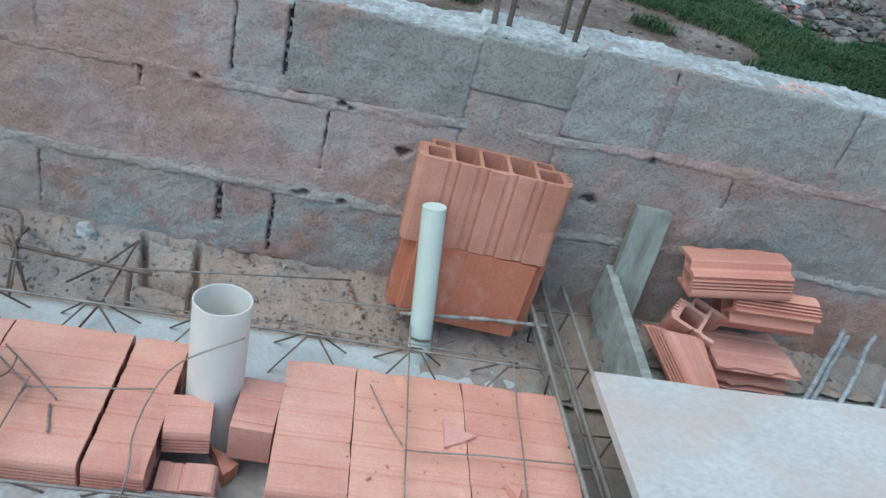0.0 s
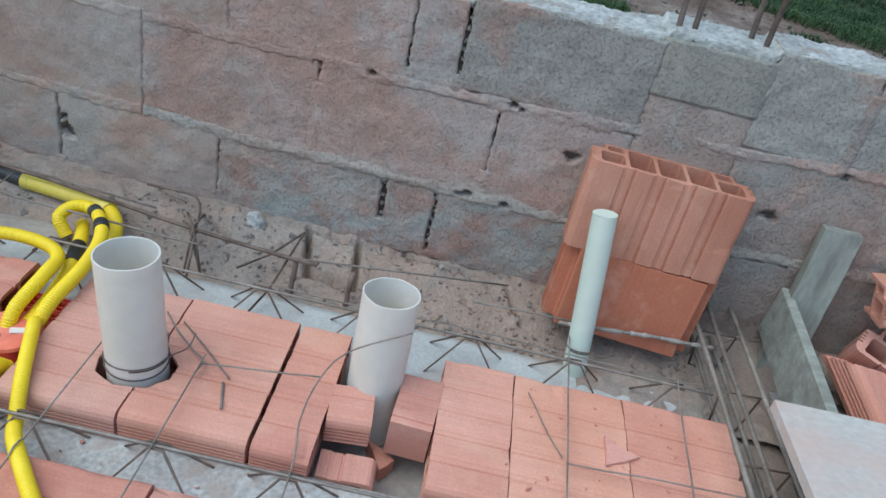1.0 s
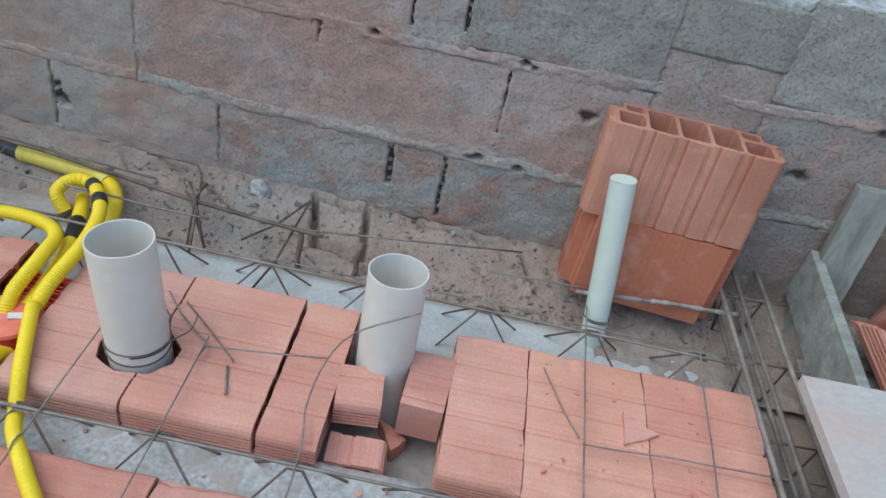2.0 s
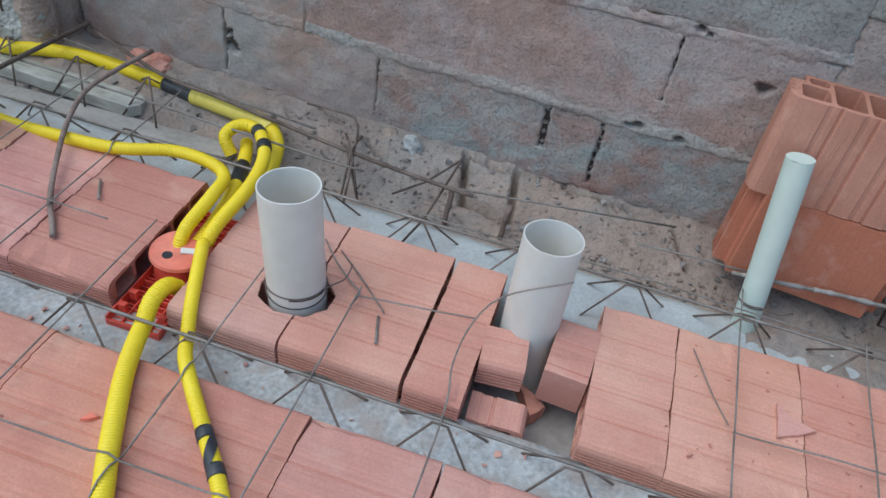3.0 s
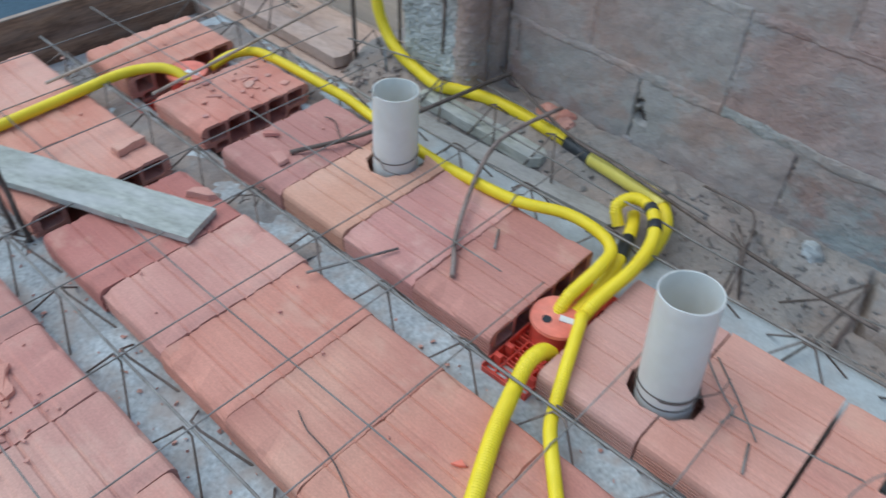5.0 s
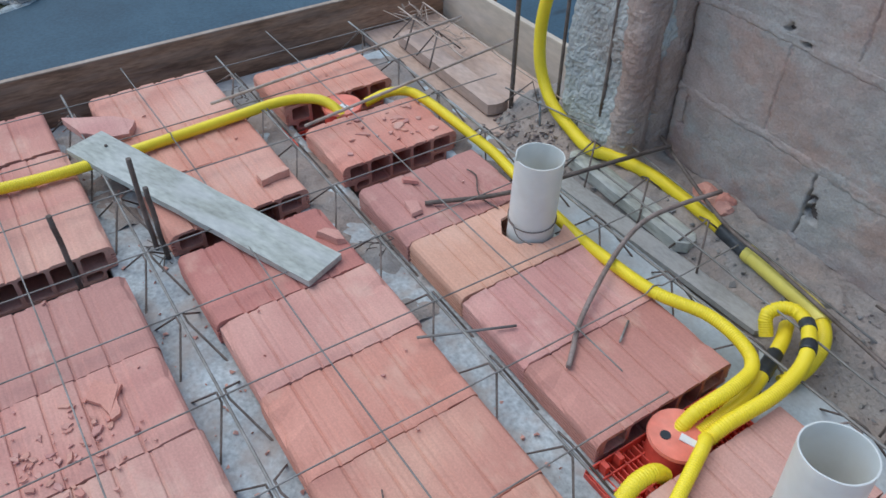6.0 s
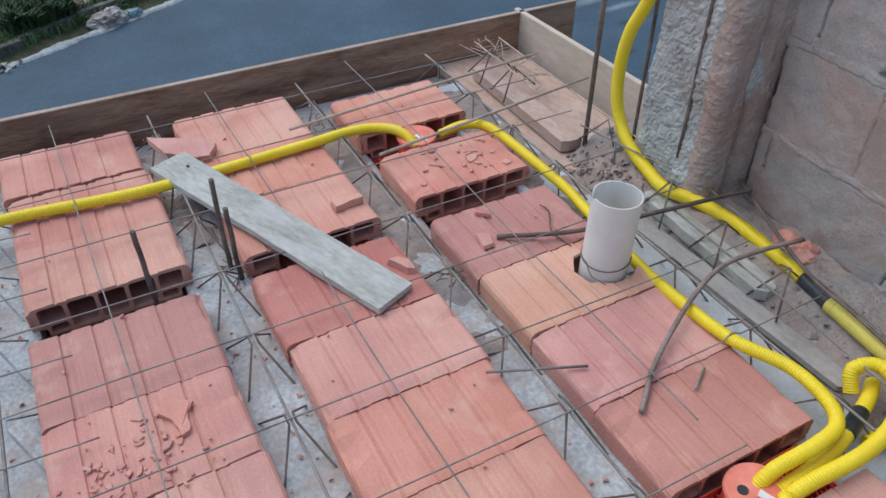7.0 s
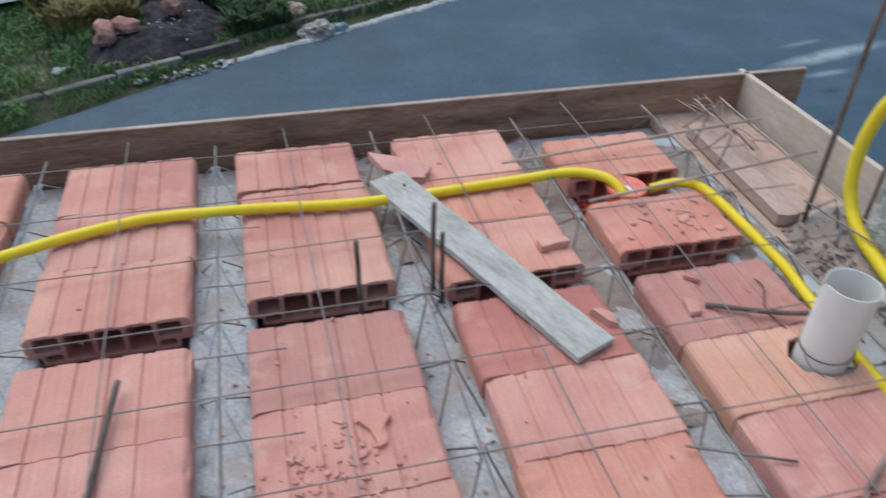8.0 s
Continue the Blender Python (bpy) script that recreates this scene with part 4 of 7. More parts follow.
thing("form_deck", mesh_of(box(-2.40, 2.2, -2.6, 1.80, -0.075, -0.05, 0), "form_deck", DECK), slab_pose(0, 0), label="grey shuttering deck under the joists", category="formwork deck", kind="structure")
thing("wall_below", mesh_of(box(-2.39, 2.2, -2.6, 1.72, GROUND_Z, -0.08, 0), "wall_below", BLOCK), slab_pose(0, 0), label="storey below the slab", category="wall", kind="structure")

# ---- shuttering boards round the edge ----
fascia = thing("edge_formwork_board", None, slab_pose(0, 0),
               label="dark brown plywood edge board along the slab end", category="formwork board")
part("board_face", box(-2.425, -2.41, -3.2, 1.98, -0.16, 0.108, 0.001), FORMWORK, fascia)
part("board_edge", box(-2.426, -2.409, -3.2, 1.981, 0.108, 0.112, 0.001), PLY_EDGE, fascia, "pale bare plywood edge")
thing("side_formwork_board", mesh_of(box(-2.408, -1.70, 1.800, 1.820, -0.12, 0.112, 0.002), "side_formwork_board", CREAM_WOOD), slab_pose(0, 0, 0, 0, 0, 1.37),
      label="pale wooden side board closing the slab corner", category="formwork board")
thing("corner_base_board", mesh_of(box(-2.405, -1.66, 1.42, 1.718, -0.045, -0.012, 0.002), "corner_base_board", PALE_WOOD), slab_pose(0, 0), label="dusty plywood base board in the slab corner", category="formwork board")

# ---- precast lattice joists ----
JOISTS = [(1.31, 0.124, 0.211), (0.882, -0.12, 0.203), (0.457, -1.335, 0.207), (0.028, -1.335, 0.207), (-0.405, -1.335, 0.207), (-0.84, -1.335, 0.207)]  # across, one node along, pitch
FOOT_TOP = 0.024
TRUSS_TOP = 0.096


def joist(v, node, pitch):
    j = thing("lattice_joist", None, slab_pose(0, v), label="precast concrete joist with a steel wire lattice girder", category="joist", group="joists of the slab")
    w = 0.068 if v < 1.2 else 0.075
    u0, u1 = -2.29, (0.62 if v > 1 else 1.2)
    foot = height_field(-2.2, u1, -w, w, 260, 8, lambda x, y: FOOT_TOP + 0.003 * noise.noise(Vector((x * 12, y * 12 + v * 5, 0))) + 0.0015 * noise.noise(Vector((x * 40, y * 40, v))))
    ext = bmesh.ops.extrude_edge_only(foot, edges=[e for e in foot.edges if e.is_boundary])
    for g in ext["geom"]:
        if isinstance(g, bmesh.types.BMVert):
            g.co.z = -0.048
    part("concrete_foot", foot, CONCRETE_PALE if v > 1.2 else CONCRETE, j, "pale grey rough concrete foot")
    part("top_bar", rod(wavy((u0, 0, TRUSS_TOP), (u1, 0, TRUSS_TOP), v, 0.004, 40), 0.0029), STEEL, j)
    for side in (-1, 1):
        zig = []
        u = node - pitch * math.floor((node - u0) / pitch)
        while u < u1 - 0.05:
            zig.append((u - pitch / 2, side * (0.062 + 0.006 * noise.noise(Vector((u * 9, v, side)))), FOOT_TOP - 0.034))
            zig.append((u - 0.012, side * 0.007, TRUSS_TOP + 0.001))
            zig.append((u + 0.012, side * 0.007, TRUSS_TOP + 0.001))
            u += pitch
        zig[0] = (u0 + 0.005, side * 0.05, FOOT_TOP - 0.02)
        part("diagonal_wire", rod(zig, 0.0023, 6), RUSTY if v > 0.2 else BLUE_STEEL, j)
    return j


for spec in JOISTS:
    joist(*spec)

def drift(u0, u1, v, half, seed_):
    """Brown building dust lying in uneven drifts on a joist."""
    bm = height_field(u0, u1, v - half, v + half, int((u1 - u0) / 0.007), 18,
                      lambda x, y: FOOT_TOP + 0.002 + 0.012 * (noise.noise(Vector((x * 9, y * 14, seed_))) + 0.5 * noise.noise(Vector((x * 40, y * 40, seed_))) + 0.25 - 0.5 * (abs(y - v) / half) ** 4 - 0.6 * max(0, (x - u1 + 0.35) / 0.35)))
    return thing("dust_drift", mesh_of(bm, "dust_drift", LEDGE), slab_pose(0, 0), label="brown building dust drifted over a joist", category="dust", kind="stuff")


drift(-2.2, -1.15, 0.882, 0.066, 1.0)
drift(-2.2, -1.75, 0.457, 0.066, 2.0)
drift(-2.15, -1.3, 1.31, 0.07, 3.0)
drift(0.36, 0.85, 1.355, 0.06, 5.0)

# ---- hollow clay blocks ----
BLOCK_H = 0.08


def clay_profile(width=0.30, ribs=True):
    """Outline and cells across the block: a chamfered top with shallow grooves, ribbed flanks, a lip and a narrower base."""
    h = width / 2
    top = []
    for k in range(1, 5):  # four shallow sunk bands with drawn lines in them
        c = -h + width * k / 5
        top += [(c - 0.0185, BLOCK_H), (c - 0.0165, BLOCK_H - 0.0008), (c - 0.0155, BLOCK_H - 0.0042), (c - 0.0125, BLOCK_H - 0.0042), (c - 0.0112, BLOCK_H - 0.0024), (c - 0.004, BLOCK_H - 0.0021),
                (c + 0.001, BLOCK_H - 0.0030), (c + 0.007, BLOCK_H - 0.0022), (c + 0.0085, BLOCK_H - 0.0006), (c + 0.011, BLOCK_H)]
    right = [(h - 0.001, BLOCK_H), (h + 0.0045, BLOCK_H - 0.0014), (h + 0.0098, BLOCK_H - 0.0066), (h + 0.0122, BLOCK_H - 0.0130)]
    z = BLOCK_H - 0.0185
    if ribs:
        while z > 0.034:
            right += [(h + 0.0128, z), (h + 0.0128, z - 0.0030), (h + 0.0036, z - 0.0038), (h + 0.0036, z - 0.0066)]
            z -= 0.0073
    right += [(h + 0.012, 0.028), (h + 0.010, 0.024), (h - 0.012, 0.022), (h - 0.016, 0.018), (h - 0.016, 0.002), (h - 0.019, 0.0)]
    left = [(-y, z) for y, z in right[::-1]]
    outline = top + right + left
    t = 0.008
    cells = []
    cw = width / 5
    for k in range(5):
        y0, y1 = -h + cw * k + t / 2, -h + cw * (k + 1) - t / 2
        if k in (0, 4):
            cells.append((y0 + (0.003 if k == 0 else 0), y1 - (0.003 if k == 4 else 0), 0.034, BLOCK_H - t))
            cells.append((y0 + (0.018 if k == 0 else 0), y1 - (0.018 if k == 4 else 0), t * 0.9, 0.026))
        else:
            cells.append((y0, y1, t, BLOCK_H - t))
    holes = []
    for y0, y1, z0, z1 in cells:
        r = 0.004
        holes.append([(y0 + r, z0), (y1 - r, z0), (y1, z0 + r), (y1, z1 - r), (y1 - r, z1), (y0 + r, z1), (y0, z1 - r), (y0, z0 + r)])
    return outline, holes


def clay_bm(length, width=0.30, ragged=0.0):
    """A hollow block along x from 0 to length, resting at z = 0."""
    outline, holes = clay_profile(width)
    bm = bmesh.new()
    edges = []
    for loop in [outline, *holes]:
        vs = [bm.verts.new((0, y, z)) for y, z in loop]
        edges += [bm.edges.new((vs[k], vs[(k + 1) % len(vs)])) for k in range(len(vs))]
    bmesh.ops.triangle_fill(bm, use_beauty=True, use_dissolve=False, edges=edges)
    ext = bmesh.ops.extrude_face_region(bm, geom=list(bm.faces), use_keep_orig=True)
    moved = [g for g in ext["geom"] if isinstance(g, bmesh.types.BMVert)]
    for v in moved:
        v.co.x = length
    if ragged:
        for v in bm.verts:
            p = Vector((v.co.y * 22 + ragged * 5, v.co.z * 22, v.co.x * 3 + ragged))
            v.co.x += (1 if v.co.x < length / 2 else -1) * max(0, 0.0013 * noise.noise(p) + 0.0004)
            v.co.z += 0.0012 * noise.noise(Vector((v.co.y * 9, ragged, v.co.x * 9)))
    return bm


def cut_bm(bm, co, no):
    """Cuts away the part of bm beyond the plane and closes the cut."""
    res = bmesh.ops.bisect_plane(bm, geom=list(bm.verts) + list(bm.edges) + list(bm.faces), plane_co=co, plane_no=no, clear_outer=True)
    cut = [g for g in res["geom_cut"] if isinstance(g, bmesh.types.BMEdge)]
    if cut:
        bmesh.ops.triangle_fill(bm, use_beauty=True, use_dissolve=False, edges=cut)
    return bm


def chipped(bm, length, seed_):
    """Knocks small chips out of the long upper edges and the upper end edges."""
    for k in range(1, 9):
        bmesh.ops.bisect_plane(bm, geom=list(bm.verts) + list(bm.edges) + list(bm.faces), plane_co=(length * k / 9 + 0.004 * math.sin(k * 5.1 + seed_), 0, 0), plane_no=(1, 0, 0))
    for v in bm.verts:
        if abs(v.co.y) > 0.148 and v.co.z > BLOCK_H - 0.010:
            c = max(0, noise.noise(Vector((v.co.x * 23, seed_, v.co.y * 3))) - 0.12)
            v.co.z -= 0.011 * c
            v.co.y -= math.copysign(0.013 * c, v.co.y)
        if v.co.z > BLOCK_H - 0.006 and min(v.co.x, length - v.co.x) < 0.004:
            c = max(0, noise.noise(Vector((v.co.y * 23, seed_ * 2, v.co.x * 9))) - 0.30)
            v.co.x += math.copysign(0.013 * c, length / 2 - v.co.x)
            v.co.z -= 0.006 * c
    return bm


CLAY_CACHE = {}


def clay_mesh(length, mat=None, variant=1):
    key = (round(length, 3), mat.name if mat else "", variant)
    if key not in CLAY_CACHE:
        CLAY_CACHE[key] = mesh_of(chipped(clay_bm(length, ragged=variant * 1.7), length, variant * 3.1 + length * 7), "clay_block", mat or CLAY)
    return CLAY_CACHE[key]


def clay_block(u0, u1, v, z=0.002, rz=0, label="ribbed terracotta hollow clay infill block lying between joists", mesh=None, rx=0, ry=0):
    return thing("clay_block", mesh or clay_mesh(u1 - u0, None, 1 + int(abs(u0 * 37 + v * 11)) % 6), slab_pose(u0, v, z, rx, ry, rz), label=label, category="clay block", group="infill blocks of the slab")


def drilled(length, holes, mat=None):
    """A clay block mesh with round or square holes broken through from above."""
    ob = new("drill_target", mesh_of(clay_bm(length), "clay_block", mat or CLAY))
    for n_, (x, y, rx_, ry_) in enumerate(holes):
        bm = bmesh.new()
        k = 9
        lo = [bm.verts.new((x + rx_ * math.cos(2 * math.pi * (j + 0.5) / k) * (1 + 0.12 * noise.noise(Vector((j * 1.7, n_, 2)))), y + ry_ * math.sin(2 * math.pi * (j + 0.5) / k), -0.02)) for j in range(k)]
        hi = [bm.verts.new((q.co.x, q.co.y, 0.12)) for q in lo]
        bm.faces.new(lo[::-1])
        bm.faces.new(hi)
        for j in range(k):
            bm.faces.new([lo[j], lo[(j + 1) % k], hi[(j + 1) % k], hi[j]])
        cutter = new("drill", mesh_of(bm, "drill", CLAY))
        mod = ob.modifiers.new("hole", "BOOLEAN")
        mod.object, mod.operation, mod.solver = cutter, "DIFFERENCE", "EXACT"
    dg = bpy.context.evaluated_depsgraph_get()
    me = bpy.data.meshes.new_from_object(ob.evaluated_get(dg))
    for o in [m.object for m in ob.modifiers] + [ob]:
        bpy.data.objects.remove(o)
    return me


ROW_V = [1.097, 0.672, 0.242, -0.19, -0.625, -1.055]
ROWS = [
    [(-2.155, -1.942), (-1.825, -1.62), (-1.528, -1.313), None, (-1.112, -0.916), (-0.913, -0.72), None, None, (-0.198, -0.102), (0.084, 0.213), (0.219, 0.427), (0.432, 0.640)],
    [(-2.26, -2.022), (-2.018, -1.812), (-1.808, -1.597), (-1.524, -1.307), (-1.303, -1.108), (-1.104, -0.915), (-0.911, -0.735), (-0.731, -0.515), (-0.511, -0.308), (-0.304, -0.1), (-0.096, 0.108), (0.112, 0.316), (0.32, 0.524)],
    [(-2.27, -2.065), (-2.052, -1.842), (-1.838, -1.632), (-1.537, -1.315), (-1.311, -1.104), (-1.10, -0.897), (-0.893, -0.69), (-0.686, -0.48), (-0.476, -0.27), (-0.266, -0.06), (-0.056, 0.15), (0.154, 0.36)],
    [(-2.272, -2.045), (-2.041, -1.82), (-1.816, -1.604), (-1.515, -1.292), (-1.288, -1.08), (-1.076, -0.87), (-0.866, -0.66), (-0.656, -0.45), (-0.446, -0.24), (-0.236, -0.03), (-0.026, 0.18)],
    [(-2.27, -2.05), (-2.046, -1.83), (-1.826, -1.61), (-1.515, -1.292), (-1.288, -1.08), (-1.076, -0.87), (-0.866, -0.66), (-0.656, -0.45), (-0.446, -0.24)],
    [(-2.27, -2.05), (-2.046, -1.83), (-1.826, -1.61), (-1.515, -1.292), (-1.288, -1.08), (-1.076, -0.87)],
]
DUSKY = {(0, 2), (0, 5), (1, 3), (2, 3), (3, 5), (4, 3)}  # darker blocks by row and place
DUSTY = {(0, 0), (0, 1), (1, 0), (1, 1), (1, 2)}  # far blocks under pale dust
PALE = {(1, 5), (1, 9), (2, 6), (3, 3)}
PEACH = {(0, 9), (0, 10), (0, 11)}
rng = random.Random(5)
for row, spans in enumerate(ROWS):
    for k, span in enumerate(spans):
        if span:
            follow = spans[k + 1] if k + 1 < len(spans) else None
            if follow and follow[0] - span[1] < 0.009:  # butted blocks
                span = (span[0], follow[0] - 0.0012)
            mat = CLAY_DUSKY if (row, k) in DUSKY else CLAY_PEACH if (row, k) in PEACH else CLAY_DUSTY if (row, k) in DUSTY else CLAY_PALE if (row, k) in PALE else CLAY
            tone = "dusky red" if mat is CLAY_DUSKY else "pale peach" if mat is CLAY_PEACH else "pale salmon" if mat is CLAY_PALE else "dust-covered pale" if mat is CLAY_DUSTY else "terracotta"
            clay_block(*span, ROW_V[row] + rng.uniform(-0.004, 0.004), rng.uniform(0.0, 0.003), rng.uniform(-0.25, 0.25),
                       f"{tone} hollow clay infill block lying between joists", clay_mesh(span[1] - span[0], mat, 1 + k % 6))
# the blocks broken open for the waste pipes
broken_label = "terracotta hollow clay block broken open round a pipe"
clay_block(-1.309, -1.115, ROW_V[0], 0.002, 0, broken_label, drilled(0.194, [(0.090, 0.095, 0.062, 0.075)], CLAY_TAN))
clay_block(-0.610, -0.416, ROW_V[0] - 0.003, 0.002, 0, broken_label, drilled(0.194, [(0.172, -0.043, 0.062, 0.056)], CLAY_PEACH))
clay_block(-0.412, -0.205, ROW_V[0], 0.003, 0, broken_label, drilled(0.207, [(-0.022, -0.046, 0.070, 0.056)], CLAY_PEACH))
# cut pieces round the middle pipe
def cut_piece(u0, u1, v0, v1, z, rz, label, lid=0.0):
    bm = clay_bm(0.2)
    w = v1 - v0
    cut_bm(bm, (0, -0.15 + w, 0), (0, 1, 0))
    cut_bm(bm, (u1 - u0, 0, 0), (1, 0, lid))
    bmesh.ops.translate(bm, verts=bm.verts, vec=(-(u1 - u0) / 2, 0.15 - w / 2, 0))
    return thing("cut_clay_block", mesh_of(bm, "cut_clay_block", CLAY_PALE), slab_pose((u0 + u1) / 2, (v0 + v1) / 2, z, 0, 0, rz), label=label, category="clay block", group="cut infill blocks")


cut_piece(-0.103, -0.026, 1.044, 1.116, 0.002, 6, "short cut stub of ribbed clay block beside a white pipe")
cut_piece(0.010, 0.084, 1.054, 1.174, 0.004, 177, "tilted cut piece of clay block beside a white pipe")
cut_piece(-0.080, -0.022, 0.944, 1.030, -0.056, 93, "low broken clay block piece down in the gap")

# ---- yellow corrugated conduits ----
RUNS = []  # centre lines and radii of the conduits, for the wires that pass over them


def conduit(points, radius=0.0165, label="", tapes=(), stretch=0.0048, sleeve=None, spiral=None):
    line = smooth_line([S(*p) for p in points], 0.012)
    # even steps along the line, two to each corrugation
    dist = [0.0]
    for a, b in zip(line, line[1:]):
        dist.append(dist[-1] + (b - a).length)
    n = int(dist[-1] / (stretch / 4))
    out, radii, k = [], [], 0
    for j in range(n + 1):
        d = dist[-1] * j / n
        while k < len(dist) - 2 and dist[k + 1] < d:
            k += 1
        t = (d - dist[k]) / max(1e-6, dist[k + 1] - dist[k])
        out.append(line[k].lerp(line[k + 1], min(1, t)))
        radii.append(radius if j % 4 < 2 else radius - 0.0010)
    RUNS.extend((q.x, q.y, q.z + radius) for q in out[::6])
    ob = thing("conduit", None, None, label=label, category="conduit", group="yellow conduits")
    part("corrugated_tube", sweep(bmesh.new(), out, radii, 12), YELLOW, ob)
    lip = [out[-1], out[-1] + (out[-1] - out[-2]).normalized() * 0.005]
    part("cut_end", sweep(bmesh.new(), lip, [radius + 0.0003] * 2, 12), YELLOW, ob)
    for t0, t1 in tapes:
        a, b = int(t0 * n), int(t1 * n)
        bit = out[a:b:4]
        part("tape", sweep(bmesh.new(), bit, [radius + 0.0012 + 0.0006 * noise.noise(Vector((j * 0.9, t0 * 50, 0))) for j in range(len(bit))], 14), TAPE, ob, "black electrical tape")
    if sleeve:  # a wider faded piece pushed over the end
        a, b = int(sleeve[0] * n), int(sleeve[1] * n)
        bit = out[a:b]
        part("sleeve", sweep(bmesh.new(), bit, [radius + (0.0032 if j < 14 else 0.0020) + (0.0005 if j % 4 < 2 else 0.0) for j in range(len(bit))], 14), SLEEVE, ob, "faded pale yellow conduit sleeve")
    if spiral:  # tape wound on in one slanting turn
        a, b = int(spiral[0] * n), int(spiral[1] * n)
        bm = bmesh.new()
        rows_ = []
        for j in range(a, b):
            t_ = (out[j + 1] - out[j - 1]).normalized()
            side = t_.cross(Vector((0, 0, 1))).normalized()
            up = side.cross(t_)
            turn = 2.9 - 2.7 * (j - a) / (b - a)
            rows_.append([bm.verts.new(out[j] + (radius + 0.0012) * (math.cos(turn + w) * side + math.sin(turn + w) * up)) for w in (-0.75, -0.4, 0.0, 0.4, 0.75)])
        for r0, r1 in zip(rows_, rows_[1:]):
            for k in range(4):
                bm.faces.new([r0[k], r0[k + 1], r1[k + 1], r1[k]]).smooth = True
        part("tape", bm, TAPE, ob, "black electrical tape")
    return ob


Y = "yellow corrugated plastic conduit "
conduit([(-1.875, 1.14, 0.070), (-1.868, 1.205, 0.085), (-1.835, 1.256, 0.088), (-1.76, 1.273, 0.086), (-1.66, 1.279, 0.084), (-1.57, 1.284, 0.080), (-1.49, 1.288, 0.076), (-1.405, 1.283, 0.070), (-1.19, 1.262, 0.070), (-1.06, 1.246, 0.088), (-0.92, 1.25, 0.098), (-0.815, 1.293, 0.098),
         (-0.73, 1.29, 0.098), (-0.684, 1.258, 0.100), (-0.668, 1.185, 0.112), (-0.672, 1.10, 0.098), (-0.672, 1.075, 0.075)], 0.0132, Y + "lying along the block edge")
conduit([(-1.50, 1.60, 1.4), (-1.50, 1.57, 0.9), (-1.555, 1.55, 0.62), (-1.606, 1.549, 0.457), (-1.648, 1.551, 0.37), (-1.666, 1.552, 0.275), (-1.657, 1.551, 0.184), (-1.626, 1.55, 0.124), (-1.568, 1.539, 0.088), (-1.476, 1.522, 0.074), (-1.386, 1.507, 0.072), (-1.306, 1.540, 0.072), (-1.19, 1.557, 0.072), (-1.05, 1.552, 0.07), (-0.91, 1.53, 0.07), (-0.80, 1.515, 0.07),
         (-0.715, 1.495, 0.075), (-0.665, 1.445, 0.070), (-0.65, 1.385, 0.050), (-0.655, 1.34, 0.035)], 0.0165, Y + "down the column and along the ledge", [(0.808, 0.843)], sleeve=(0.842, 0.935))
conduit([(-0.74, 1.385, 0.055), (-0.762, 1.40, 0.088), (-0.745, 1.435, 0.100), (-0.705, 1.430, 0.105), (-0.665, 1.385, 0.112), (-0.635, 1.325, 0.112), (-0.62, 1.235, 0.112), (-0.628, 1.13, 0.098), (-0.632, 1.09, 0.075)], 0.0138,
        Y + "bent in a tight bow into a box", [(0.27, 0.32), (0.39, 0.44)])
conduit([(-0.74, 1.45, 0.045), (-0.715, 1.40, 0.055), (-0.69, 1.33, 0.062), (-0.665, 1.25, 0.07), (-0.65, 1.16, 0.075), (-0.65, 1.10, 0.07)], 0.0142, Y + "running under others into a box", [(0.28, 0.50)])
conduit([(-0.628, 0.995, 0.060), (-0.632, 0.970, 0.086), (-0.633, 0.930, 0.088), (-0.622, 0.885, 0.077), (-0.604, 0.84, 0.090), (-0.577, 0.772, 0.098), (-0.523, 0.659, 0.098), (-0.488, 0.593, 0.098), (-0.42, 0.44, 0.095), (-0.34, 0.22, 0.10), (-0.30, 0.0, 0.10)], 0.0150, Y + "running from a box across the clay blocks")
conduit([(-0.63, 1.085, 0.088), (-0.617, 1.06, 0.100), (-0.572, 0.951, 0.096), (-0.543, 0.885, 0.080), (-0.521, 0.845, 0.090), (-0.471, 0.786, 0.098), (-0.415, 0.725, 0.098), (-0.364, 0.668, 0.098), (-0.25, 0.52, 0.095), (-0.16, 0.33, 0.10), (-0.12, 0.0, 0.10)], 0.0118,
        Y + "with black tape crossing the clay blocks", [(0.333, 0.352), (0.384, 0.402)], spiral=(0.346, 0.390))
conduit([(-1.845, 1.055, 0.070), (-1.885, 1.045, 0.088), (-1.925, 1.012, 0.097), (-1.957, 0.93, 0.097), (-1.947, 0.769, 0.097), (-1.926, 0.396, 0.098), (-1.952, 0.123, 0.098), (-1.963, -0.098, 0.098), (-1.949, -0.198, 0.098), (-1.918, -0.316, 0.098), (-1.877, -0.425, 0.098), (-1.80, -0.62, 0.098), (-1.76, -0.9, 0.098)], 0.0138,
        Y + "crossing the clay block rows")

# ---- welded wire mesh over the blocks ----
def laid(points):
    """Wire points on the slab, lifted where the wire passes over a conduit."""
    done = []
    for q in points:
        w = S(*q)
        lift = max((rz_ + 0.0025 - 3.0 * max(0, math.hypot(rx_ - w.x, ry_ - w.y) - 0.006) ** 1.2 for rx_, ry_, rz_ in RUNS if abs(rx_ - w.x) < 0.08 and abs(ry_ - w.y) < 0.08 and rz_ < 0.13), default=q[2])
        done.append((q[0], q[1], max(q[2], lift)))
    return done


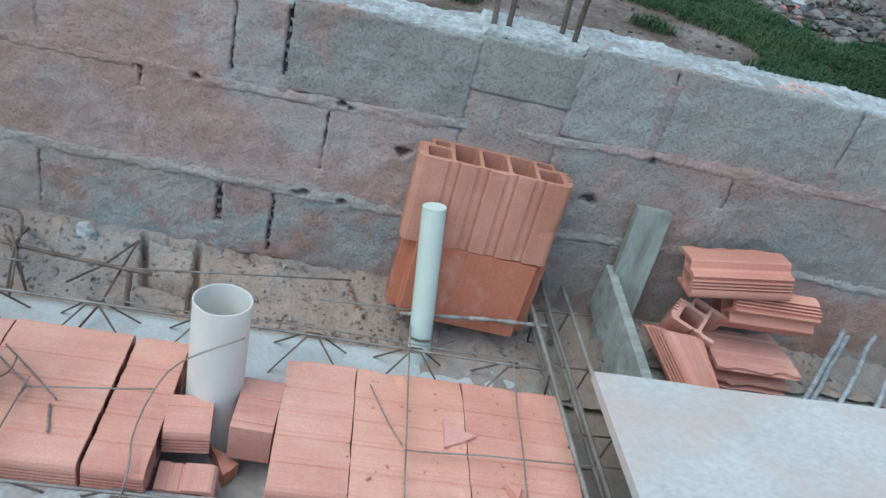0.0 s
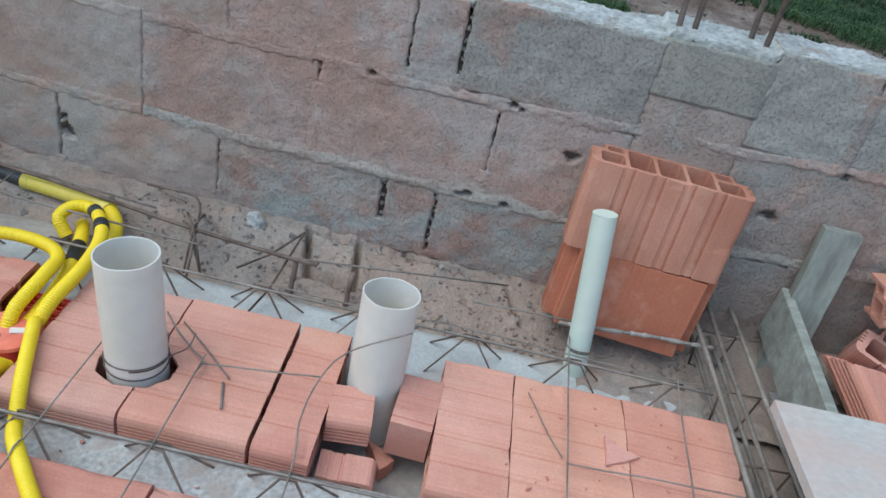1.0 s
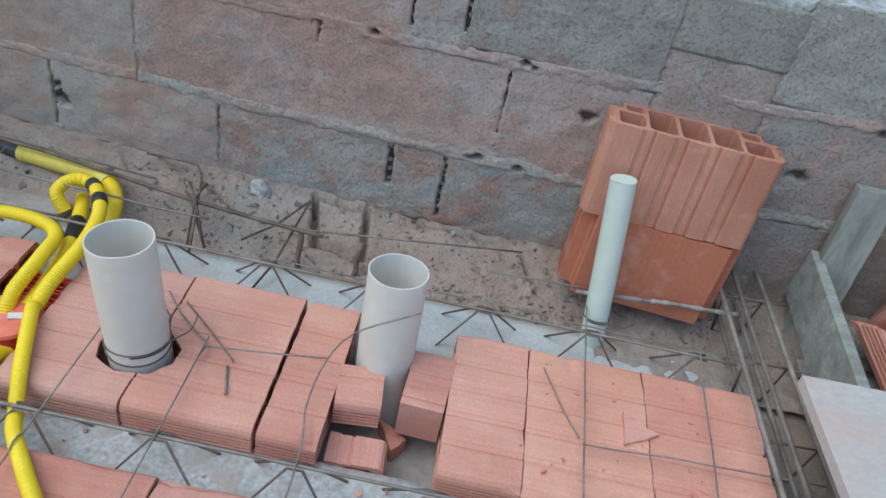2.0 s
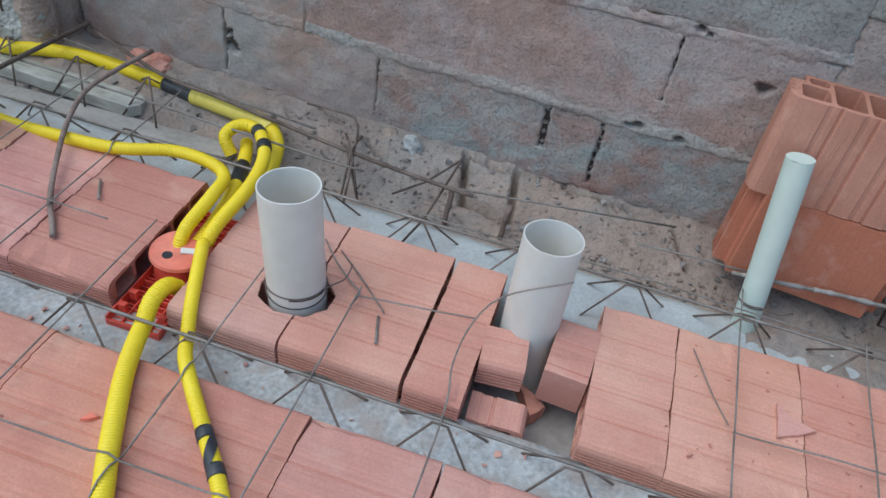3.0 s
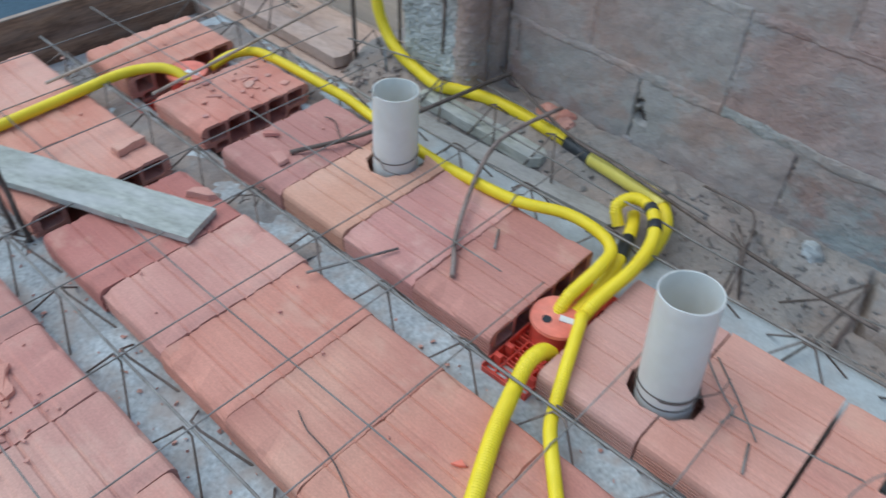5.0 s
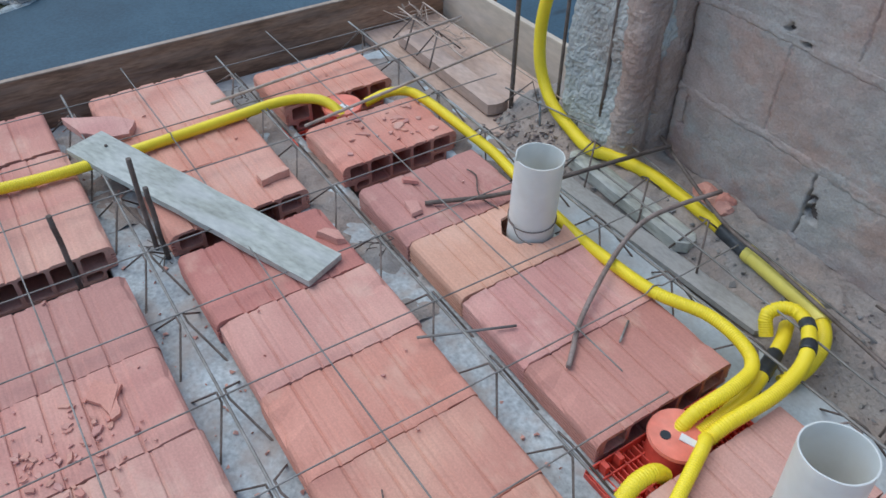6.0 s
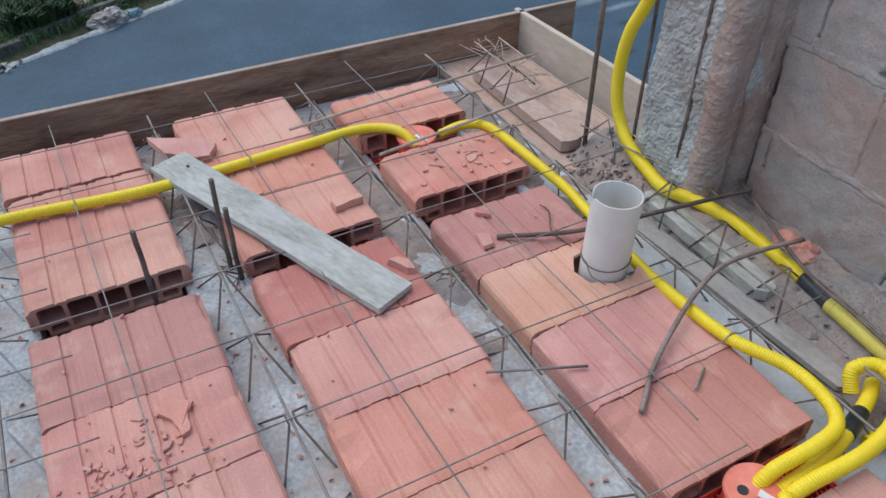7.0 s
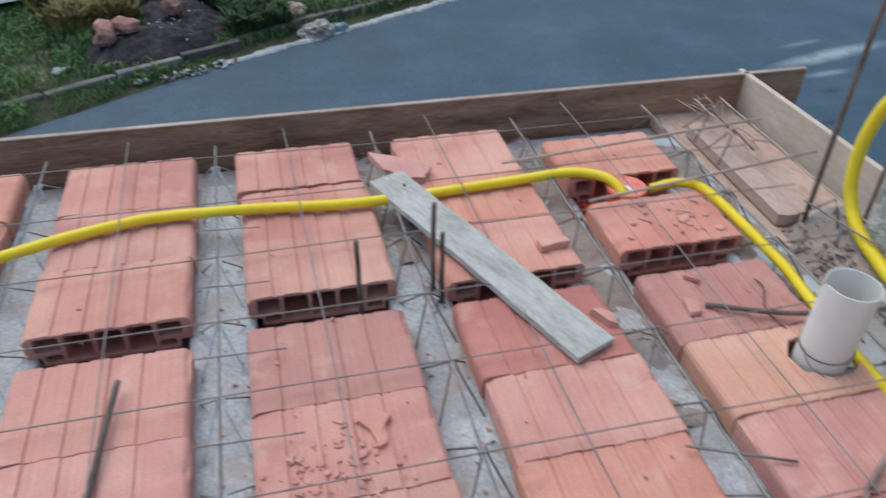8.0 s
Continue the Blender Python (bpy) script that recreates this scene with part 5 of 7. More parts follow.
mesh_top = thing("wire_mesh", None, slab_pose(0, 0), label="thin grey steel wire mesh laid over the clay blocks", category="wire mesh")
CROSS_WIRES = [(-2.235, -2.2), (-2.0, -1.985), (-1.765, -1.775), (-1.555, -1.545), (-1.345, -1.345), (-1.13, -1.118), (-0.92, -0.92), (-0.73, -0.725), (-0.515, -0.50), (-0.32, -0.33)]
for k, (ua, ub) in enumerate(CROSS_WIRES):
    part("cross_wire", rod(laid(wavy((ua, -1.3, 0.102), (ub, 1.50 if k < 7 else 1.09, 0.102), k + 0.5, 0.006, 200)), 0.0016, 5), STEEL, mesh_top)
for k, (v0, v1, end) in enumerate([(-1.07, -1.03, 0.3), (-0.64, -0.6, 0.3), (-0.20, -0.145, 0.4), (0.215, 0.272, 0.5), (0.632, 0.655, 0.6), (1.058, 1.054, -0.80)]):
    part("long_wire", rod(laid(wavy((-2.34, v0, 0.106), (end, v1, 0.106), k + 31.5, 0.008, 200)), 0.0016, 5), STEEL, mesh_top)
for k, (u, v0, v1) in enumerate([(-1.875, -0.02, 0.125), (-1.665, -0.02, 0.135), (-1.452, -0.02, 0.155), (-1.24, -0.02, 0.168)]):
    part("wire_end", rod(wavy((u, v0, 0.104), (u + 0.004, v1, 0.100), k + 61, 0.002, 6), 0.0016, 5), STEEL, mesh_top)
# loose wires of the neighbouring mesh
mesh_two = thing("wire_mesh", None, slab_pose(0, 0), label="thin bent grey wire mesh overlapping the clay blocks", category="wire mesh")
part("cross_wire", rod(wavy((0.30, 0.55, 0.10), (0.325, 1.40, 0.105), 81, 0.006, 24), 0.0016, 5), STEEL, mesh_two)
part("cross_wire", rod(wavy((0.50, 0.55, 0.10), (0.545, 1.34, 0.105), 82, 0.006, 24), 0.0016, 5), STEEL, mesh_two)
part("cross_wire", rod(smooth_line([(-0.12, 0.55, 0.10), (-0.12, 0.88, 0.10), (-0.135, 0.99, 0.102), (-0.127, 1.07, 0.12), (-0.09, 1.10, 0.17), (0.01, 1.11, 0.235)]), 0.0016, 5), STEEL, mesh_two)
part("long_wire", rod(wavy((-0.33, 1.068, 0.10), (-0.127, 1.085, 0.115), 83, 0.002, 8), 0.0016, 5), STEEL, mesh_two)
part("long_wire", rod(wavy((0.31, 1.035, 0.100), (0.72, 1.055, 0.10), 84, 0.004, 12), 0.0016, 5), STEEL, mesh_two)
part("long_wire", rod(wavy((-0.30, 1.315, 0.108), (0.78, 1.325, 0.10), 85, 0.006, 30), 0.0016, 5), STEEL, mesh_two)

# ---- waste pipes ----
def pipe(base, top, radius, wall_t, mat, label, rim=None, capped=False):
    base, top = Vector(base), Vector(top)
    axis = (top - base)
    length = axis.length
    n, rows = 40, 24
    bm = bmesh.new()
    rings = {}
    for side, r in ((0, radius), (1, radius - wall_t)):
        for b in range(rows + 1):
            for a in range(n):
                ang = 2 * math.pi * a / n
                z = length * b / rows
                if b == rows:
                    z -= 0.0015 * (1 + noise.noise(Vector((math.cos(ang) * 2, math.sin(ang) * 2, radius * 90))))
                    if rim:
                        z -= max(0, rim[1] * (1 - abs(((ang - rim[0] + math.pi) % (2 * math.pi)) - math.pi) / rim[2]))
                rings[side, b, a] = bm.verts.new((r * math.cos(ang), r * math.sin(ang), z))
    for b in range(rows):
        for a in range(n):
            c = (a + 1) % n
            for side in (0, 1):
                f = bm.faces.new([rings[side, b, a], rings[side, b, c], rings[side, b + 1, c], rings[side, b + 1, a]])
                f.smooth = True
    for a in range(n):
        c = (a + 1) % n
        bm.faces.new([rings[0, rows, a], rings[0, rows, c], rings[1, rows, c], rings[1, rows, a]])
        bm.faces.new([rings[0, 0, a], rings[0, 0, c], rings[1, 0, c], rings[1, 0, a]])
        for side in (0, 1):
            bm.edges.get((rings[side, rows, a], rings[side, rows, c])).smooth = False
    if capped:
        bm.faces.new([bm.verts.new((radius * 0.97 * math.cos(2 * math.pi * a / n), radius * 0.97 * math.sin(2 * math.pi * a / n), length - 0.001)) for a in range(n)])
    m = Matrix.Translation(S(*base)) @ (S(*top) - S(*base)).to_track_quat("Z", "Y").to_matrix().to_4x4()
    p = thing("waste_pipe", mesh_of(bm, "waste_pipe", mat), m, label=label, category="pipe", group="pipes through the slab")
    return p


def wire_loop(parent, radius, z, tilt, turns=1.2, seed_=0):
    """A steel tie wire wound round a pipe."""
    pts = []
    for k in range(int(40 * turns)):
        a = 2 * math.pi * k / 40 + seed_
        pts.append((radius * math.cos(a), radius * math.sin(a), z + tilt * math.cos(a + seed_) + 0.004 * k / 40))
    a = 2 * math.pi * turns + seed_
    for k in range(8):  # a loose end sticking out
        pts.append(((radius + 0.007 * k) * math.cos(a + 0.12 * k), (radius + 0.007 * k) * math.sin(a + 0.12 * k), pts[-1][2] + 0.003 * math.sin(k * 1.3)))
    part("tie_wire", rod(pts, 0.0013, 5), RUSTY, parent, "thin dark steel tie wire")


pipe_a = pipe((-0.425, 1.053, -0.04), (-0.450, 1.058, 0.303), 0.0505, 0.0024, PVC, "upright white plastic waste pipe through a broken clay block")
wire_loop(pipe_a, 0.052, 0.142, 0.004, 1.2, 0.4)
wire_loop(pipe_a, 0.052, 0.128, 0.006, 1.1, 2.0)
pipe((-0.035, 1.148, -0.045), (-0.040, 1.172, 0.262), 0.0505, 0.0024, PVC, "slightly leaning white plastic waste pipe between cut clay blocks")
pipe_c = pipe((-1.216, 1.182, -0.04), (-1.216, 1.189, 0.265), 0.0505, 0.0024, PVC, "upright white plastic waste pipe with a chipped rim", rim=(1.0, 0.016, 0.35))
wire_loop(pipe_c, 0.052, 0.150, 0.006, 1.1, 1.0)
pipe_d = pipe((0.362, 1.366, -0.02), (0.316, 1.424, 0.376), 0.0245, 0.002, PVC_GREEN, "thin pale green capped plastic pipe leaning towards the wall", capped=True)
wire_loop(pipe_d, 0.0262, 0.10, 0.004, 1.2, 0.0)

# ---- ceiling junction boxes let into the slab ----
def junction_box(u, v, drop=0.0, rz=0):
    b = thing("junction_box", None, slab_pose(u, v, 0, 0, 0, rz), label="red plastic junction box with round coral cover", category="junction box", group="junction boxes")
    # a long open bracket of thin rails and ribs, and a drum with a round cover
    tray = part("bracket", box(-0.050, 0.050, -0.156, 0.16, 0.004 - drop, 0.008 - drop, 0.001), RED, b, "red plastic bracket")
    for k in range(28):
        y = -0.150 + 0.0112 * k
        part("rib", box(-0.047, 0.047, y, y + 0.0022, 0.008 - drop, 0.026 + 0.004 * (k % 3 == 0) - drop, 0.0005), RED, tray)
    for x in (-0.049, -0.026, 0.0, 0.026, 0.049):
        part("side_rail", box(x - 0.0014, x + 0.0014, -0.155, 0.158, 0.008 - drop, (0.040 if abs(x) > 0.04 else 0.030) - drop, 0.0005), RED, tray)
    for y in (-0.155, 0.158):
        part("end_rail", box(-0.050, 0.050, y - 0.0015, y + 0.0015, 0.006 - drop, 0.034 - drop * (y > 0), 0.0005), RED, tray)
    for y in (-0.128, -0.096):
        for x in (-0.038, 0.038):
            part("lug", box(x - 0.008, x + 0.008, y, y + 0.010, 0.026 - drop, 0.046 - drop, 0.001), RED, tray)
    drum = bmesh.new()
    bmesh.ops.create_cone(drum, cap_ends=True, segments=36, radius1=0.050, radius2=0.048, depth=0.06, matrix=Matrix.Translation((0, 0.0, 0.045)))
    part("drum", drum, RED, b)
    lid = bmesh.new()
    bmesh.ops.create_cone(lid, cap_ends=True, segments=40, radius1=0.054, radius2=0.052, depth=0.006, matrix=Matrix.Translation((0, 0.0, 0.078)))
    cover = part("cover", lid, CORAL, b, "round coral plastic cover")
    # no opening is cut: a black disc paints the darkness of the hole
    hole = bmesh.new()
    bmesh.ops.create_cone(hole, cap_ends=True, segments=16, radius1=0.009, radius2=0.009, depth=0.002, matrix=Matrix.Translation((-0.012, -0.022, 0.0815)))
    part("knockout", hole, TAPE, cover, "flat black disc standing for the open knockout hole")
    part("tag", box(-0.018, 0.018, -0.008, 0.006, 0.081, 0.084, 0.0005, pose(0.012, 0.0, 0.0, 0, 6, 25)), LABEL_WHITE, cover, "small white plastic tag")
    return b


junction_box(-0.662, 1.062)
junction_box(-1.885, 1.075, 0.035)

# ---- loose boards ----
plank_lying = thing("loose_plank", mesh_of(plank(0.755, 0.098, 0.018, 3), "loose_plank", GREY_WOOD), slab_pose(-1.665, 0.598, 0.093, 0, 1.0, 22.5), label="cement-greyed plank lying across the clay blocks", category="plank")
# dark disc laid on the plank to stand for its dark nail hole
nail = bmesh.new()
bmesh.ops.create_cone(nail, cap_ends=True, segments=12, radius1=0.004, radius2=0.0035, depth=0.003, matrix=Matrix.Translation((-0.31, 0.012, 0.0195)))
part("nail_head", nail, RUSTY, plank_lying, "small dark disc standing for a nail hole")
thing("ledge_plank", mesh_of(plank(0.62, 0.052, 0.016, 15, (0.01, 0.02)), "ledge_plank", BROWN_WOOD), slab_pose(-1.075, 1.424, 0.010, 0, 0, 2.5), label="narrow grey-brown weathered board lying flush on the ledge", category="plank")
thing("ledge_plank", mesh_of(plank(0.41, 0.058, 0.030, 7, (0.03, 0.03)), "ledge_plank", GREY_WOOD), slab_pose(-1.217, 1.484, 0.022, 0, 0, -1.5), label="pale grey wooden batten lying on the ledge", category="plank")
thing("ledge_plank", mesh_of(plank(0.53, 0.070, 0.036, 9, (0.02, 0.015)), "ledge_plank", PALE_WOOD), slab_pose(-2.003, 1.497, -0.006, 0, 0, -1), label="pale dusty plank lying in the slab corner", category="plank")
# boards at the beam
thing("beam_side_board", mesh_of(box(-0.011, 0.011, -0.40, 0.0, -0.125, 0.0, 0.003), "beam_side_board", GREEN_WOOD), Matrix.Translation((0.700, 1.592, 0.235)) @ pose(0, 0, 0, 4, 0, 2.5), label="greenish board on edge closing the beam form", category="formwork board")
strut_dir = Vector((0.0, 0.10, 0.99)).normalized()
strut_side = Vector((1, 0, 0))
strut_face = strut_dir.cross(strut_side).normalized()
strut_m = Matrix((( *strut_dir, 0), (*strut_face.cross(strut_dir), 0), (*strut_face, 0), (0, 0, 0, 1))).transposed()
strut_m.translation = Vector((0.742, 1.57, 0.400)) - strut_dir * 0.19
thing("leaning_strut", mesh_of(plank(0.38, 0.078, 0.03, 21), "leaning_strut", GREEN_WOOD), strut_m, label="greenish weathered strut leaning on the wall", category="strut")
thing("whitened_board", mesh_of(plank(1.1, 0.62, 0.022, 25, None, 0.006), "whitened_board", WHITE_BOARD), slab_pose(1.205, 0.872, 0.212, 0, 0, 2), label="large cement-whitened board lying over the beam form", category="board")

# ---- beam cage and starter bars ----
cage = thing("beam_cage", None, slab_pose(0, 0), label="steel beam reinforcement cage beside the block rows", category="rebar cage")
for k, (u, z) in enumerate([(0.685, 0.03), (0.735, 0.03), (0.655, 0.11), (0.692, 0.115), (0.745, 0.115)]):
    part("main_bar", rod(wavy((u, 0.2, z), (u - 0.06, 1.60, z + 0.03), k + 91, 0.006, 24), 0.005, 7), STEEL, cage)
for k in range(7):
    v = 0.35 + 0.19 * k
    du = -0.06 * (v - 0.2) / 1.4
    part("stirrup", rod([(0.68 + du, v, 0.025), (0.74 + du, v + 0.004, 0.025), (0.75 + du, v, 0.122), (0.67 + du, v, 0.118), (0.68 + du, v, 0.025)], 0.0025, 5), RUSTY, cage)
for k, (x, y, lean) in enumerate([(0.303, 1.652, -0.02), (0.326, 1.664, 0.0), (0.449, 1.70, -0.01), (0.468, 1.645, 0.0)]):
    thing("starter_bar", mesh_of(rod(wavy((x, y, 0.55), (x + lean, y + 0.03, 0.95 + 0.04 * k), k + 101, 0.006, 8), 0.006, 8), "starter_bar", RUSTY), None, label="rough steel starter bar rising from the wall head", category="rebar", group="starter bars on the wall")
for k, (u, v, h) in enumerate([(-1.608, 0.322, 0.22), (-1.64, 0.492, 0.27), (-1.60, 0.502, 0.22)]):
    thing("starter_bar", mesh_of(rod(wavy((0, 0, 0.0), (0.006, -0.004, h), k + 111, 0.004, 8), 0.0055, 8), "starter_bar", RUSTY), slab_pose(u, v, 0.0), label="short upright steel bar in the gap between clay blocks", category="rebar", group="starter bars in the slab")
thing("starter_bar", mesh_of(rod(wavy((0, 0, 0), (0.01, 0.0, 1.3), 121, 0.01, 14), 0.0065, 8), "starter_bar", RUSTY), slab_pose(-1.715, 1.515, -0.01), label="tall upright steel bar in the slab corner", category="rebar")
for k, (x, y, lean) in enumerate([(-1.662, 1.49, -0.03), (-1.482, 1.446, -0.01)]):
    thing("starter_bar", mesh_of(rod(wavy((0, 0, 0), (lean, 0.005, 1.3), 131 + k, 0.004, 14), 0.0048, 8), "starter_bar", RUSTY), Matrix.Translation((x, y + 0.035 * k, 0.05 + 0.09 * k)), label="steel bar running up the raw column", category="rebar", group="column bars")

# ---- blocks leaning on the wall ----
DEPTH = 1.4  # these blocks are thicker than those in the slab


def standing_block(x, y, z, lean, rz, mat, label, length=0.2, flip=0):
    m = Matrix.Translation((x, y, z)) @ pose(0, 0, 0, -lean, 0, 0) @ pose(0, 0, 0, 0, rz, 0) @ pose(0, -0.08 if flip else 0, 0, 0, 0, 180 if flip else 0) @ Matrix(((0, -1, 0, 0), (0, 0, -DEPTH, 0 if flip else 0.08 * DEPTH - 0.08), (1, 0, 0, 0), (0, 0, 0, 1)))
    return thing("clay_block", clay_mesh(length, mat), m, label=label, category="clay block", group="blocks leaning on the wall")


standing_block(0.362, 1.545, 0.068, 3, 2.0, DEEP_CLAY, "orange hollow clay block standing on end against the wall", 0.19, 1)
standing_block(0.358, 1.556, 0.258, 3, 0.5, CLAY_ORANGE, "hollow clay block standing on another against the wall", 0.193)

# ---- broken clay pieces beside the beam form ----
def axes(x, y, z, right, up):
    """A pose whose local x runs along right and whose local y comes closest to up."""
    r = Vector(right).normalized()
    n = r.cross(Vector(up)).normalized()
    u = n.cross(r)
    m = Matrix(((*r, 0), (*u, 0), (*n, 0), (0, 0, 0, 1))).transposed()
    m.translation = (x, y, z)
    return m


def ragged_bm(length, cuts, rough_, seed_):
    """A piece of block, its length sliced finely so that the broken sides can be ragged."""
    bm = clay_bm(length)
    for k in range(1, 16):
        bmesh.ops.bisect_plane(bm, geom=list(bm.verts) + list(bm.edges) + list(bm.faces), plane_co=(length * k / 16, 0, 0), plane_no=(1, 0, 0))
    for co, no in cuts:
        no = Vector(no).normalized()
        cut_bm(bm, co, no)
        for v in bm.verts:
            d = (v.co - Vector(co)).dot(no)
            if d > -1e-4:
                v.co -= no * rough_ * (0.5 + noise.noise(Vector((v.co.x * 21 + seed_, v.co.y * 9, v.co.z * 9))) + 0.5 * noise.noise(Vector((v.co.x * 70 + seed_, v.co.z * 30, 2))))
    return bm


def pile_piece(length, cuts, m, rough_, seed_, mat=CLAY):
    return thing("broken_clay_block", mesh_of(ragged_bm(length, cuts, rough_, seed_), "broken_clay_block", mat), m, label="broken terracotta hollow block in a pile by the wall", category="clay block", group="broken clay blocks")


pile_piece(0.215, [((0, 0.045, 0), (0.02, -1, 0.1))], axes(0.832, 1.615, 0.322, (0.965, -0.03, 0.19), (0.0, -1, 0.22)), 0.022, 1.0)
pile_piece(0.195, [((0, -0.03, 0), (0.1, 1, 0)), ((0.185, 0, 0.03), (1, 0.1, 0.35))], axes(0.952, 1.542, 0.150, (1, -0.01, 0.06), (0, 0.75, -0.65)), 0.004, 2.0)
pile_piece(0.205, [((0, 0.0, 0), (-0.08, 1, 0.1)), ((0.205, 0, 0.03), (1, 0.2, 0.3)), ((0, -0.135, 0.05), (0, -1, -0.25))], axes(0.945, 1.545, 0.070, (1, 0.03, 0.02), (0, 1, 0.05)), 0.010, 3.0)
pile_piece(0.10, [((0, -0.045, 0), (0.1, 1, 0.05))], axes(0.898, 1.470, 0.215, (0.102, 0.507, -0.856), (0.869, -0.465, -0.171)) @ Matrix.Translation((0, 0.10, -0.04)), 0.006, 6.0)
lean_x, lean_y = Vector((0.53, -0.617, -0.582)), Vector((0.733, 0.679, -0.051))
lean_m = axes(0.758, 1.459, 0.173, lean_x, lean_y)
pile_piece(0.205, [((0, -0.025, 0), (0.25, 1, 0.1)), ((0.045, -0.10, 0.05), (-0.8, 0.35, 0.5))], lean_m @ Matrix.Translation((0, 0.15, 0)), 0.006, 4.0, CLAY_PALE)
# rods splashed with cement standing in the ledge past the pile
for k, (x0, y0, x1, y1, z1) in enumerate([(1.16, 1.375, 1.30, 1.56, 0.20), (1.20, 1.40, 1.37, 1.62, 0.17), (1.29, 1.42, 1.40, 1.58, 0.19), (1.36, 1.40, 1.50, 1.60, 0.2)]):
    thing("bent_rebar", mesh_of(rod(wavy((x0, y0, 0.07), (x1, y1, z1), k + 141, 0.006, 8), 0.0065, 8), "bent_rebar", BLUE_STEEL), None, label="cement-splashed steel rod lying against the ledge", category="rebar", group="rods on the ledge")

# ---- loose steel on the slab ----
def loose_rod(points, radius, mat, name="loose_rod", label="bent grey steel rod lying on the clay blocks", soft=True):
    return thing(name, mesh_of(rod([S(*p) for p in points], radius, 7, soft), name, mat), None, label=label, category="steel rod")


loose_rod([(-1.058, 1.60, 0.110), (-1.070, 1.48, 0.115), (-1.067, 1.37, 0.120), (-1.033, 1.265, 0.115), (-0.975, 1.148, 0.102), (-0.927, 1.068, 0.093), (-0.895, 1.030, 0.089), (-0.867, 0.995, 0.087)], 0.0054, BROWN_STEEL, label="curved grey steel rod bent down onto the clay blocks")
loose_rod([(-1.40, 1.03, 0.088), (-1.32, 1.19, 0.102), (-1.28, 1.40, 0.112), (-1.25, 1.565, 0.120), (-1.235, 1.62, 0.125)], 0.0055, RUSTY, label="straight brown steel rod lying behind a white pipe")
loose_rod([(-2.02, 0.77, 0.110), (-2.115, 1.615, 0.108)], 0.0042, DUSTY_STEEL, label="thin dusty steel rod laid across the joists", soft=False)
loose_rod([(-1.80, 0.93, 0.108), (-1.90, 1.65, 0.112)], 0.0042, DUSTY_STEEL, label="thin dusty steel rod laid across the joists", soft=False)
loose_rod([(-1.32, 1.66, 0.11), (-1.0, 1.53, 0.105), (-0.83, 1.508, 0.10), (-0.5, 1.452, 0.10), (-0.30, 1.43, 0.10), (-0.22, 1.425, 0.10)], 0.0045, RUSTY, label="long dark steel bar lying along the ledge")
loose_rod([(-0.66, 1.59, 0.095), (-0.56, 1.575, 0.105), (-0.52, 1.545, 0.105), (-0.485, 1.42, 0.085), (-0.47, 1.35, 0.05)], 0.0028, RUSTY, label="thin dark wire hook bent over the ledge")
loose_rod([(-0.55, 1.53, 0.06), (-0.505, 1.45, 0.098), (-0.46, 1.40, 0.03)], 0.0028, RUSTY, label="thin dark wire hook bent over the ledge")
loose_rod([(-0.403, 1.176, 0.086), (-0.34, 1.12, 0.088), (-0.277, 1.062, 0.086)], 0.0015, STEEL, label="loose thin wire lying on a clay block")
loose_rod([(-0.44, 1.19, 0.088), (-0.395, 1.135, 0.095), (-0.35, 1.10, 0.09), (-0.327, 1.075, 0.10), (-0.335, 1.05, 0.09)], 0.0016, STEEL, label="loose crooked wire lying on a clay block")
loose_rod([(-0.283, 1.05, 0.086), (-0.266, 0.993, 0.085)], 0.0024, STEEL, name="nail", label="short steel nail lying on a clay block", soft=False)
loose_rod([(-0.893, 1.165, 0.086), (-0.863, 1.115, 0.085)], 0.0024, STEEL, name="nail", label="short steel nail lying on a clay block", soft=False)
loose_rod([(-1.062, 0.80, 0.098), (-0.994, 0.976, 0.09)], 0.0028, STEEL, label="short thin rod lying across the joist gap", soft=False)
loose_rod([(0.246, 1.203, 0.086), (0.266, 1.150, 0.087), (0.284, 1.106, 0.086), (0.309, 1.060, 0.085)], 0.0011, STEEL, label="loose thin wire lying on a clay block")
loose_rod([(-0.837, 0.597, 0.085), (-0.796, 0.582, 0.088), (-0.747, 0.580, 0.085), (-0.690, 0.563, 0.085), (-0.636, 0.536, 0.086), (-0.591, 0.503, 0.09), (-0.56, 0.47, 0.09)], 0.0013, RUSTY, label="loose crooked wire lying on the clay blocks")
loose_rod([(-1.30, 1.16, 0.085), (-1.36, 1.15, 0.087), (-1.43, 1.19, 0.085), (-1.46, 1.185, 0.085)], 0.0017, RUSTY, label="short crooked wire lying on a clay block")
loose_rod([(-0.26, 1.43, 0.102), (-0.02, 1.478, 0.100), (0.19, 1.52, 0.098)], 0.0022, STEEL, label="thin pale wire lying over the ledge", soft=False)
loose_rod([(-0.574, 1.60, 0.05), (-0.494, 1.446, 0.106), (-0.456, 1.392, 0.03)], 0.0026, RUSTY, label="thin dark stirrup wire standing on the ledge", soft=False)
loose_rod([(-0.522, 1.60, 0.055), (-0.496, 1.448, 0.108), (-0.49, 1.385, 0.03)], 0.0026, RUSTY, label="thin dark stirrup wire standing on the ledge", soft=False)
loose_rod([(-0.275, 1.52, 0.108), (-0.30, 1.36, 0.06), (-0.33, 1.285, 0.03)], 0.0026, RUSTY, label="thin dark stirrup wire standing on the ledge", soft=False)
loose_rod([(-0.276, 1.53, 0.104), (-0.33, 1.46, 0.075), (-0.393, 1.432, 0.04)], 0.0026, RUSTY, label="thin dark stirrup wire standing on the ledge", soft=False)
